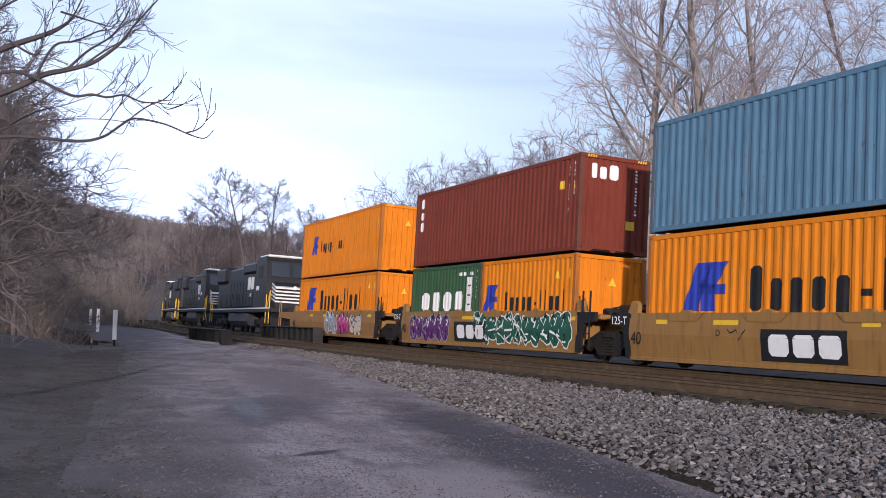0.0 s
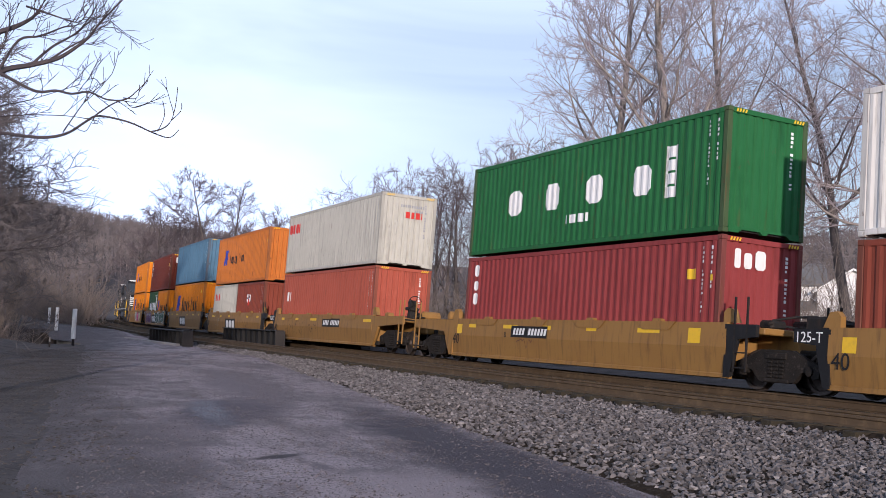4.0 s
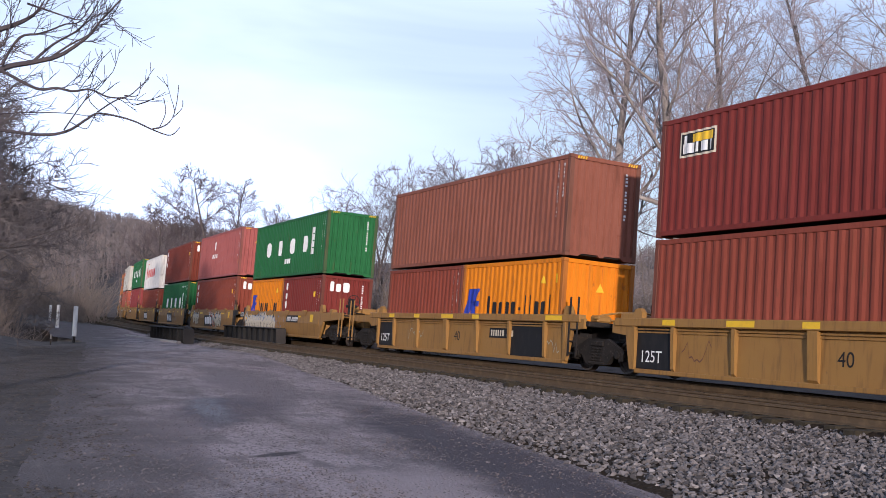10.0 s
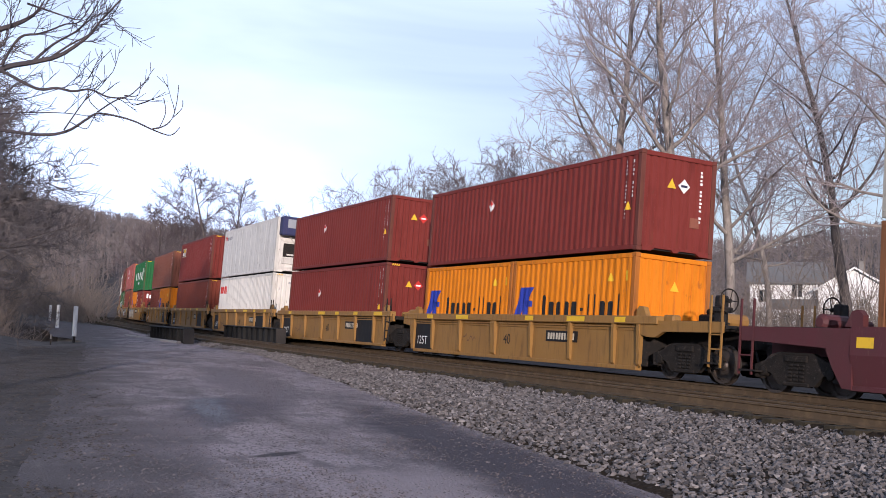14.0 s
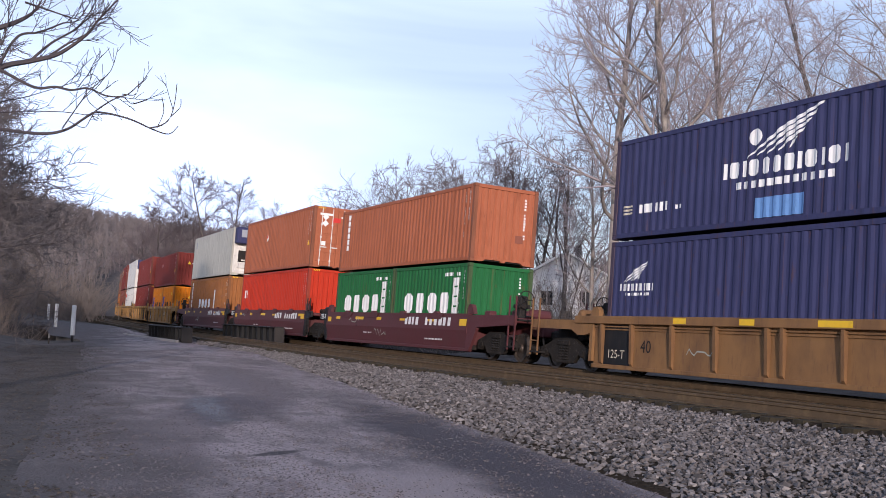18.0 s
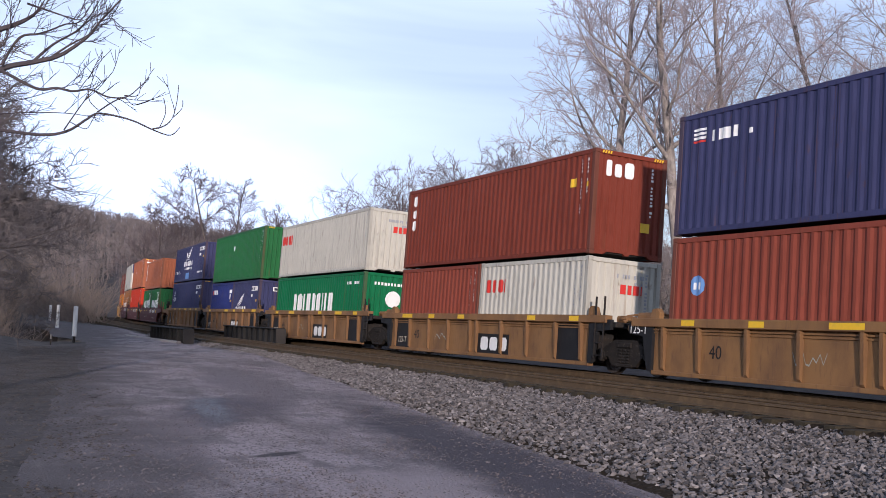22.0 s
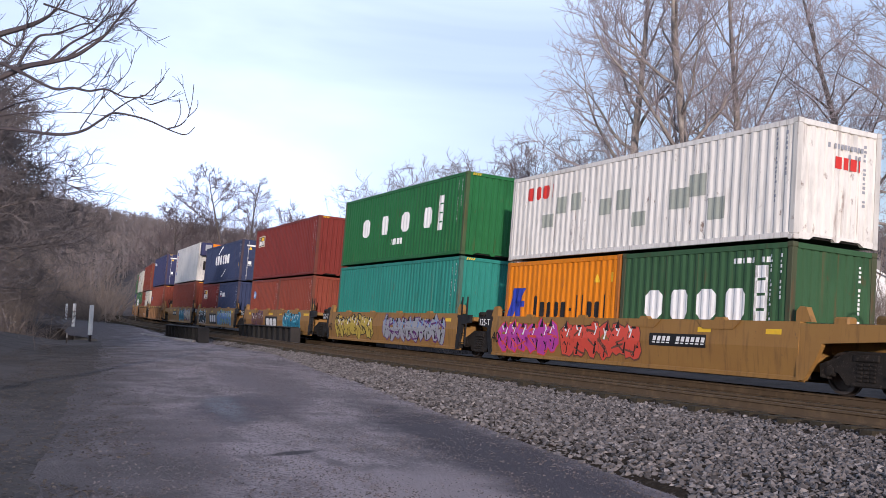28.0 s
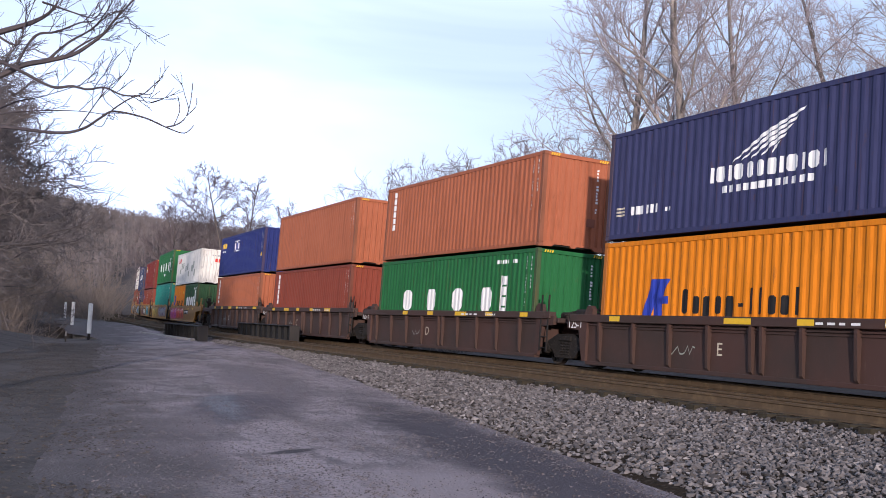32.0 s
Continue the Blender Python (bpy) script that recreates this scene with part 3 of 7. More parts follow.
near_track = tagged(new("near_track"), "empty railway track with rusty rails on wooden sleepers", "railway track", kind="structure")
far_track = tagged(new("far_track"), "railway track on wooden sleepers that carries the train", "railway track", kind="structure")
for track_ob, lat, up in ((near_track, -SPACING, NEAR_UP), (far_track, 0.0, 0.0)):
    for side in (-0.7535, 0.7535):
        part("rail", rail_shape(lat + side, up - side * CANT), RAIL_STEEL, track_ob)


def tie_shape():
    return Shape().box(-1.30, 1.30, -0.115, 0.115, -0.355, -0.183, 0.012).box(-0.93, -0.60, -0.09, 0.09, -0.184, -0.172).box(0.60, 0.93, -0.09, 0.09, -0.184, -0.172)


def spread_ties():
    rng = random.Random(5)
    joined = Shape()
    base = tie_shape()
    for track_ob, lat, up, first, count in ((near_track, -SPACING, NEAR_UP, -6.0, 270), (far_track, 0.0, 0.0, -6.0, 0)):
        for i in range(520):
            s = first - 30 + i * 0.53
            x, y, z, a = rail_line(s, lat + rng.choice((-0.13, -0.10, 0.0, 0.03, 0.05, 0.05)) + rng.uniform(-0.05, 0.05))
            m = pose(x, y, z + up - 0.004 * rng.random(), rng.uniform(-1, 1), math.degrees(CANT), -math.degrees(a) + rng.uniform(-1.5, 1.5))
            if count and s > 4 and s < 4 + 0.53 * count:
                part("tie", once("tie", tie_shape), TIE_WOOD, track_ob, m=m)
            else:
                joined.add([tuple(m @ Vector(p)) for p in base.v], base.f)
    tagged(part("far_ties", joined, TIE_WOOD, far_track), kind="stuff")


# ---- containers: local x across (the side that faces the road is -x), y forward along the train, z up ----
HALF_W = 1.219
WAVE = [(0.0, 0.0), (0.074, 0.0), (0.140, 0.030), (0.212, 0.030)]
WAVE_LENGTH = 0.278


def wave(y):
    """Depth of the corrugation at y."""
    u = (y + 100 * WAVE_LENGTH) % WAVE_LENGTH
    pts = WAVE + [(WAVE_LENGTH, 0.0)]
    for (a, da), (b, db) in zip(pts, pts[1:]):
        if u <= b:
            return da + (db - da) * (u - a) / (b - a)
    return 0.0


def wave_breaks(y0, y1):
    out = [y0, y1]
    k = math.floor(y0 / WAVE_LENGTH)
    while k * WAVE_LENGTH < y1:
        out += [k * WAVE_LENGTH + a for a, _ in WAVE if y0 < k * WAVE_LENGTH + a < y1]
        k += 1
    return sorted(out)


def side_panel(length, height, ribbed, side):
    sh = Shape()
    h = length / 2 - 0.10
    seams = [-h + 2 * h * i / 11 for i in range(1, 11)]
    ys = wave_breaks(-h, h) if ribbed else [-h, h] + [y + d for y in seams for d in (-0.016, -0.012, 0.012, 0.016)]
    ys.sort()
    for y in ys:
        raised = 0.007 if min(abs(y - q) for q in seams) < 0.0125 else 0.0
        x = side * (HALF_W - 0.012 - (wave(y) if ribbed else -raised))
        sh.v += [(x, y, 0.14), (x, y, height - 0.08)]
    sh.f = [(2 * i, 2 * i + 2, 2 * i + 3, 2 * i + 1) for i in range(len(ys) - 1)]
    return sh


def end_panel(length, height, at):
    """The blind end wall, with broad vertical ribs."""
    sh, y0 = Shape(), at * (length / 2 - 0.03)
    xs = []
    for k in range(9):
        x = -1.08 + k * 0.245
        xs += [(x, 0.0), (x + 0.12, 0.0), (x + 0.155, 0.045), (x + 0.21, 0.045)]
    xs = [p for p in xs if p[0] < 1.08] + [(1.08, 0.0)]
    for x, d in xs:
        sh.v += [(x, y0 - at * d, 0.16), (x, y0 - at * d, height - 0.12)]
    sh.f = [(2 * i, 2 * i + 2, 2 * i + 3, 2 * i + 1) for i in range(len(xs) - 1)]
    return sh


def container_meshes(length, height, ribbed):
    key = (length, height, ribbed)
    h = length / 2
    mk = lambda name, make: once((name,) + key, make)
    m = {"side_near": mk("side_panel", lambda: side_panel(length, height, ribbed, -1)),
         "side_far": once(("side_far",) + key, lambda: side_panel(length, height, ribbed, 1)),
         "roof": mk("roof", lambda: Shape().box(-1.15, 1.15, -h + 0.08, h - 0.08, height - 0.05, height - 0.015)),
         "floor": mk("floor", lambda: Shape().box(-1.15, 1.15, -h + 0.08, h - 0.08, 0.06, 0.15)),
         "post": mk("corner_post", lambda: Shape().box(-0.07, 0.07, -0.075, 0.075, 0.115, height - 0.115, 0.012)),
         "casting": once("corner_casting", lambda: Shape().box(-0.08, 0.08, -0.09, 0.09, -0.058, 0.058, 0.014).box(-0.086, 0.086, -0.03, 0.03, -0.03, 0.03)),
         "rail": mk("side_rail", lambda: Shape().box(-0.035, 0.035, -h + 0.16, h - 0.16, -0.06, 0.06, 0.008)),
         "beam": once("end_beam", lambda: Shape().box(-1.06, 1.06, -0.05, 0.05, -0.06, 0.06, 0.008)),
         "sill": once("end_sill", lambda: Shape().slab([(-1.06, 0.02), (-0.78, 0.02), (-0.66, 0.10), (-0.12, 0.10), (-0.06, 0.04), (0.06, 0.04), (0.12, 0.10), (0.66, 0.10), (0.78, 0.02), (1.06, 0.02), (1.06, 0.16), (-1.06, 0.16)], -0.05, 0.05, "y")),
         "end_front": mk("end_front", lambda: end_panel(length, height, 1)),
         "end_rear": mk("end_rear", lambda: end_panel(length, height, -1)),
         "leaf": mk("door_leaf", lambda: door_leaf(height))}
    return m


def door_leaf(height):
    return Shape().box(-0.53, 0.53, -0.03, 0.03, 0.15, height - 0.13, 0.01)


def lock_rod(height):
    sh = Shape().tube([(0, 0, 0.10), (0, 0, height - 0.10)], 0.02, 8)
    for z in (0.3, 0.8, 1.4, 2.0):
        sh.box(-0.04, 0.04, -0.02, 0.03, z, z + 0.07)
    return sh.box(-0.02, 0.3, -0.035, -0.015, 0.95, 1.0)


def hull_span(poly, y):
    """Lowest and highest z of a convex outline at y."""
    zs = []
    for (ya, za), (yb, zb) in zip(poly, poly[1:] + poly[:1]):
        if min(ya, yb) - 1e-9 <= y <= max(ya, yb) + 1e-9:
            zs += [za, zb] if abs(yb - ya) < 1e-9 else [za + (zb - za) * (y - ya) / (yb - ya)]
    return (min(zs), max(zs)) if zs else None


def on_side(polys, ribbed, lift=0.004):
    """Painted marks that lie on the wavy side wall; each is a convex outline of (y, z)."""
    sh = Shape()
    for poly in polys:
        y0, y1 = min(p[0] for p in poly), max(p[0] for p in poly)
        ys = sorted(set((wave_breaks(y0, y1) if ribbed else [y0, y1]) + [p[0] for p in poly]))
        cols = [(y, hull_span(poly, y)) for y in ys]
        k = len(sh.v)
        for y, span in cols:
            x = -(HALF_W - 0.012 - (wave(y) if ribbed else 0.0) + lift)
            sh.v += [(x, y, span[0]), (x, y, span[1])]
        sh.f += [(k + 2 * i, k + 2 * i + 2, k + 2 * i + 3, k + 2 * i + 1) for i in range(len(cols) - 1)]
    return sh


def rect(y, z, w, h):
    """A block whose forward lower corner is y, z; it runs back along the train."""
    return [(y, z), (y, z + h), (y - w, z + h), (y - w, z)]


# foot, head and width of a plain block, in heights of a word
GLYPHS = {"t": (0.0, 1.0, 0.15), "i": (0.0, 1.0, 0.15), "h": (0.0, 1.0, 0.32), "x": (0.0, 0.70, 0.31), "o": (0.0, 0.70, 0.33), "d": (-0.16, 0.70, 0.31), "-": (0.28, 0.42, 0.26), "C": (0.0, 1.0, 0.52),
          "O": (0.0, 1.0, 0.74), "I": (0.0, 1.0, 0.24), "T": (0.0, 1.0, 0.80), "X": (0.0, 1.0, 0.80), "e": (0.0, 0.82, 0.60), "l": (0.0, 1.0, 0.46)}


def block(y, z, w, h):
    """A plain block with cut corners."""
    k = 0.20 * min(w, h)
    return [(y - k, z), (y, z + k), (y, z + h - k), (y - k, z + h), (y - w + k, z + h), (y - w, z + h - k), (y - w, z + k), (y - w + k, z)]


def word(y, z, w, h, pattern):
    """A maker's word as plain bars and slit blocks of its size; each shape is a list of outlines."""
    gap = 0.26 if pattern != "TTX" else 0.16
    total = sum(GLYPHS[g][2] + gap for g in pattern) - gap
    out = []
    for g in pattern:
        low, high, wide = GLYPHS[g]
        ww, b, hh = wide * w / total, z + low * h, (high - low) * h
        if wide < 0.3 or h < 0.3:
            out.append([rect(y, b, ww, hh)])
        else:
            out.append([block(y, b, ww, hh)])
        y -= (wide + gap) * w / total
    return out


def down_word(y, z_top, w, h, pattern):
    """Shapes stacked one under another."""
    step = h / len(pattern)
    return [word(y, z_top - (i + 1) * step + 0.14 * step, w, 0.82 * step, g)[0] for i, g in enumerate(pattern)]


def wing(y, z, w, h):
    """A swept wing in five curved bands."""
    out = []
    for k in range(5):
        a, b = y - 0.13 * k * w, y - w * (1.0 - 0.07 * k) + 0.1 * w
        z0, z1 = z + 0.02 * k * h, z + h * (0.98 - 0.17 * k)
        mid = ((a + b) / 2 + 0.03 * w, z0 + (z1 - z0) * 0.60)
        t = 0.085 * h
        out.append([[(a, z0), (mid[0], mid[1]), (mid[0], mid[1] - t * 1.2), (a, z0 - 0.4 * t)], [(mid[0], mid[1]), (b, z1), (b + 0.03 * w, z1 - t), (mid[0], mid[1] - t * 1.2)]])
    return out


def dashes(y, z, w, h, n, seed=0):
    """Small unreadable characters as short bars."""
    rng = random.Random(seed)
    step = w / n
    return [rect(y - i * step, z, step * rng.uniform(0.5, 0.8), h) for i in range(n) if rng.random() < 0.93]


def dashes_down(y, z_top, w, h, n, seed=0):
    """A column of small unreadable characters, of uneven size, with a gap where a word ends."""
    rng = random.Random(seed)
    step = h / n
    return [rect(y, z_top - (i + 1) * step, w * rng.uniform(0.6, 1.0), step * rng.uniform(0.45, 0.72)) for i in range(n) if i not in (4, 11)]


def triangle(y, z, r):
    return [(y + r, z - 0.8 * r), (y, z + r), (y - r, z - 0.8 * r)]


def disc_mark(y, z, r):
    return [(y + r * math.cos(0.524 * i), z + r * math.sin(0.524 * i)) for i in range(12)]


def diamond(y, z, r):
    return [(y - r, z), (y, z + r), (y + r, z), (y, z - r)]


def slant(y, z, w, h, lean):
    return [(y, z), (y - lean, z + h), (y - lean - w, z + h), (y - w, z)]


def side_marks(kind, L, H):
    """Rows of ink and outlines for one livery; y runs from L/2 at the front end to -L/2 at the rear."""
    f = L / 2
    codes = ("white", dashes_down(-f + 0.66, H - 0.22, 0.085, 1.55, 15, 1) + dashes_down(-f + 0.36, H - 0.22, 0.075, 1.0, 9, 2))
    top = L < 7
    emblem = lambda y, z, w, h: [slant(y, z, 0.34 * w, h, 0.30 * w), slant(y - 0.42 * w, z, 0.30 * w, 0.52 * h, -0.02 * w), slant(y - 0.36 * w, z + 0.48 * h, 0.34 * w, 0.52 * h, 0.26 * w), rect(y - 0.58 * w, z + 0.34 * h, 0.34 * w, 0.20 * h)]
    if kind == "shipper_k" and top:
        return [("blue", emblem(2.85, 0.92, 1.05, 0.86)), ("black", word(1.32, 0.92, 3.75, 0.62, "hxdxd-tioxt")), ("yellow", [triangle(-f + 1.05, H - 0.62, 0.13), rect(-f + 0.42, H - 0.72, 0.13, 0.26)])]
    if kind == "shipper_k":
        return [("blue", emblem(4.62, 0.95, 1.72, 1.15)), ("black", word(2.2, 0.95, 6.1, 1.0, "hxdxd-tioxt")), ("yellow", [triangle(-f + 1.05, H - 0.62, 0.13), rect(-f + 0.42, H - 0.72, 0.13, 0.26)])]
    if kind in ("shipper_top", "shipper_mid"):
        z = 1.18 if kind == "shipper_top" else 0.98
        return [("blue", emblem(4.28, z - 0.02, 1.08, 0.92)), ("black", word(2.74, z + 0.06, 3.75, 0.58, "hxdxd-tioxt")), ("yellow", [rect(-f + 0.42, H - 0.85, 0.13, 0.30)])]
    if kind in ("wide_white", "wide_low"):
        if top:
            return [("white", word(1.95, 0.92, 3.6, 0.70, "CCCC") + [rect(-1.93, 0.85 + 0.33 * i, 0.38, 0.27) for i in range(4)] + [rect(-1.93, 0.85, 0.06, 1.26), rect(-2.25, 0.85, 0.06, 1.26)] + dashes(-1.2, H - 0.42, 1.2, 0.12, 8, 3)), codes]
        z = 1.12 if kind == "wide_white" else 0.98
        return [("white", [q for i in range(4) for q in word(3.68 - 2.1 * i, z, 0.74, 0.76, "C")] + [rect(-3.92, z - 0.16 + 0.33 * i, 0.42, 0.27) for i in range(4)] + [rect(-3.92, z - 0.16, 0.07, 1.28), rect(-4.27, z - 0.16, 0.07, 1.28)]
                 + (word(0.45, 0.66, 1.1, 0.24, "IOOI") if z > 1 else dashes(-3.6, H - 0.42, 1.3, 0.12, 8, 3))), codes]
    if kind == "tall_white":
        return [("white", down_word(f - 0.52, H - 0.24, 0.28, 1.35, "leX")), codes, ("yellow", [rect(-f + 1.15, H - 1.0, 0.30, 0.24), rect(-f + 0.38, H - 1.05, 0.12, 0.14)])]
    if kind == "round_red":
        w, h = (1.5, 0.46) if not top else (1.2, 0.40)
        return [("red", word(f - 0.22, H - 0.98, w, h, "OCOt") if not top else word(f - 0.42, H - 0.95, w, h, "OCOt")), ("grey", codes[1])]
    if kind == "patched_white":
        rng = random.Random(9)
        return [("red", word(f - 0.92, H - 0.80, 1.5, 0.40, "OCOt")),
                ("faded", [rect(f - 1.9 - 0.75 * i, 0.5 + rng.random() * 0.9, 0.5 + 0.3 * rng.random(), 0.35 + 0.25 * rng.random()) for i in range(11) if i % 4 != 3]), ("grey", codes[1])]
    if kind == "big_red":
        return [("red", word(f - 2.7, 1.15, 5.2, 0.72, "IOIOIOIO") + [slant(f - 1.5, 1.0, 0.22, 1.05, 0.1), slant(f - 1.9, 1.0, 0.3, 1.05, -0.2), rect(f - 1.5, 1.95, 0.7, 0.12)] + dashes(f - 1.9, 2.35, 1.6, 0.1, 12, 2))]
    if kind == "white_corner":
        return [("white", [block(f - 0.7, 1.55, 0.34, 0.44), rect(f - 1.14, 1.55, 0.12, 0.44)]), codes]
    if kind == "emblem":
        return [("white", [block(f - 4.75, 1.85, 0.42, 0.52), rect(f - 4.85, 1.78, 0.14, 0.10)] + word(f - 4.2, 1.30, 1.6, 0.26, "IOIOIO")), codes, ("yellow", [rect(-f + 0.42, 0.7, 0.12, 0.4)])]
    if kind == "beacon":
        y = f - 0.75 if not top else f - 0.72
        return [("cream", [rect(y, H - 1.02, 1.25, 0.62)]), ("black", [rect(y - 0.05, H - 0.97, 1.15, 0.52)]), ("yellow", [rect(y - 0.42, H - 0.68, 0.74, 0.20)]),
                ("white", word(y - 0.10, H - 0.93, 1.02, 0.24, "IOIOI") + [rect(y - 0.12, H - 0.93, 0.12, 0.44)]), codes]
    if kind == "dark_word":
        return [("red", word(f - 0.22, H - 0.62, 0.52, 0.27, "Ce")), ("ink", word(f - 0.80, H - 0.62, 1.20, 0.26, "ooooo"))]
    if kind == "small_square":
        return [("grey", [rect(f - 0.75, H - 0.75, 0.28, 0.42)])]
    if kind == "down_white":
        return [("white", down_word(f - 0.66, H - 0.20, 0.26, 1.55, "TCITOI")), codes]
    if kind == "down_word":
        return [("white", down_word(f - 0.66, H - 0.20, 0.26, 1.75, "TCITOI") + [q for i in range(4) for q in word(2.7 - 1.05 * i, 0.95, 0.62, 0.58, "C")] + [rect(-2.0, 0.9, 0.34, 1.2)]), codes]
    if kind in ("logistics", "logistics_plain"):
        rows = [("white", wing(1.25, 1.55, 2.45, 0.95) + word(1.95, 1.13, 3.55, 0.36, "IOIOCCOITIOI") + dashes(1.55, 0.86, 2.9, 0.16, 12, 6) + word(5.0, 0.62, 1.1, 0.22, "IXIII") + dashes(3.85, 0.62, 0.5, 0.10, 4, 2)),
                ("cream", [rect(5.7, 0.62 + 0.09 * k, 0.42, 0.05) for k in range(3)])]
        if kind == "logistics":
            rows += [("white", [disc_mark(0.98, 1.98, 0.19)] + dashes(-3.65, 0.50, 1.8, 0.12, 14, 8) + [rect(-4.12, H - 0.55, 1.75, 0.24), rect(-4.10, H - 0.90, 0.5, 0.17)]), ("skyblue", [rect(0.9, 0.18, 1.4, 0.44)]), ("ink", dashes(-4.2, H - 0.51, 1.6, 0.15, 6, 5)), ("yellow", [rect(-f + 0.62, H - 1.05, 0.14, 0.13)])]
        return rows
    if kind == "logistics_low":
        return [("white", wing(5.5, 1.85, 1.1, 0.52) + word(5.6, 1.62, 1.3, 0.18, "IOIOIOIOI") + dashes(5.4, 1.50, 1.0, 0.07, 8, 4) + [rect(-4.12, H - 0.58, 1.75, 0.24), rect(-4.10, H - 0.92, 0.5, 0.17)]), ("ink", dashes(-4.2, H - 0.54, 1.6, 0.15, 6, 5)), ("yellow", [rect(-f + 0.62, H - 1.2, 0.14, 0.13)])]
    if kind == "logistics_short":
        return [("white", wing(1.9, 1.15, 1.75, 0.75) + word(2.35, 0.80, 2.6, 0.34, "IOIOCCOITI") + [rect(-1.2, H - 0.60, 1.35, 0.24), rect(-1.2, H - 0.95, 0.45, 0.16)]), ("ink", dashes(-1.3, H - 0.56, 1.2, 0.15, 6, 5)), ("yellow", [rect(-f + 0.62, H - 1.2, 0.14, 0.13)])]
    if kind == "logistics_small":
        y, z = (f - 0.55, 2.15) if not top else (f - 0.5, 1.68)
        return [("white", word(y - 0.62, z, 0.85, 0.26, "IXI") + dashes(y - 1.5, z, 0.55, 0.12, 3, 2) + [rect(y, z + 0.10 * k, 0.42, 0.06) for k in range(1, 4)]), ("red", [rect(y, z + 0.02, 0.42, 0.05)]), codes]
    if kind == "dotted":
        return [("white", word(2.36, 1.88, 1.05, 0.27, "COCO") + [rect(-2.0, H - 0.66, 0.66, 0.20), rect(-2.2, H - 1.0, 0.22, 0.3)]), ("red", [rect(2.58, 1.86, 0.20, 0.24)]), ("yellow", [rect(-f + 0.62, H - 1.2, 0.14, 0.13)])]
    if kind == "tall_word":
        return [("white", word(f - 2.9, 0.92, 5.6, 0.85, "COIOCCIIO")), ("white", dashes(-f + 2.0, H - 0.5, 1.5, 0.12, 10, 5))]
    if kind == "tower":
        return [("blue", [rect(5.56, 2.40, 0.42, 0.26), rect(5.56, 0.72, 0.42, 0.26)]), ("red", [rect(5.56, 1.08, 0.42, 1.22)]), ("white", down_word(5.49, 2.24, 0.28, 1.12, "lel"))]
    if kind == "arcs":
        sweep = lambda y, z, w, h, n: [slant(y - w * k / n, z + h * math.sin(1.57 * (k + 0.1) / n), 0.86 * w / n, 0.13 * (1 - 0.08 * abs(k - n / 2)), 0.10) for k in range(n)]
        drop = lambda y, z, w, h, n: [slant(y - w * k / n, z + h * (1 - math.cos(1.57 * (k + 0.5) / n)), 0.86 * w / n, 0.13 * (1 - 0.08 * abs(k - n / 2)), 0.10) for k in range(n)]
        return [("white", word(2.2, 1.22, 2.05, 0.62, "CTC") + word(-0.30, 1.22, 2.1, 0.62, "CCT") + sweep(1.25, 1.92, 1.35, 0.42, 5) + drop(-0.05, 0.36, 1.35, 0.45, 5)), codes, ("yellow", [triangle(-f + 0.62, H - 1.55, 0.12)])]
    if kind == "gold_word":
        return [("yellow", word(f - 0.55, H - 0.75, 1.2, 0.32, "CIOIC")), ("white", dashes(f - 0.6, H - 1.02, 1.1, 0.12, 8, 5) + [rect(f - 4.3, 1.52, 0.4, 0.04), rect(f - 4.3, 2.14, 1.35, 0.04), rect(f - 5.2, 1.52, 0.45, 0.04)] + word(f - 4.38, 1.62, 0.32, 0.42, "C")
                 + [rect(f - 4.76, 1.50, 0.42, 0.68)] + word(f - 5.28, 1.62, 0.3, 0.42, "C")), ("blue", word(f - 4.84, 1.60, 0.3, 0.46, "O")), codes, ("yellow", [triangle(-f + 0.5, H - 1.55, 0.12)])]
    if kind == "hazard":
        return [("white", [diamond(f - 4.4, 1.78, 0.19)]), ("red", [diamond(f - 4.4, 1.85, 0.10)]), codes, ("yellow", [triangle(-f + 0.5, 1.15, 0.12)])]
    if kind == "hazard_short":
        return [("white", [diamond(0.52, 1.72, 0.25), diamond(0.02, 1.72, 0.25)]), ("red", [diamond(0.27, 1.47, 0.19)]), ("ink", [rect(0.58, 1.66, 0.12, 0.10), rect(0.08, 1.70, 0.10, 0.14)]), codes]
    if kind == "disc":
        return [("white", [disc_mark(0.73, 1.97, 0.17)]), codes]
    if kind == "blue_spot":
        return [("skyblue", [disc_mark(f - 0.95, 1.75, 0.24)]), ("white", word(f - 0.83, 1.66, 0.24, 0.16, "II")), codes]
    return [codes]


CONTAINER_WORDS = {"orange": "bright orange", "brown": "dark brown", "blue": "faded blue", "green": "dark green", "dull_green": "dull green", "grey": "light grey",
                   "white": "off-white", "salmon": "salmon red", "crimson": "crimson red", "dark_red": "dark red", "rust_red": "rust red", "terracotta": "terracotta",
                   "bright_red": "bright red", "navy": "navy blue", "royal_blue": "royal blue", "emerald": "emerald green", "teal": "teal green", "ink_blue": "ink blue",
                   "faded_orange": "faded orange", "tan": "tan orange", "rosy_brown": "rosy brown", "faded_red": "faded pinkish red"}
REEFER_ENDS = {"dark_word", "small_square", "tower"}


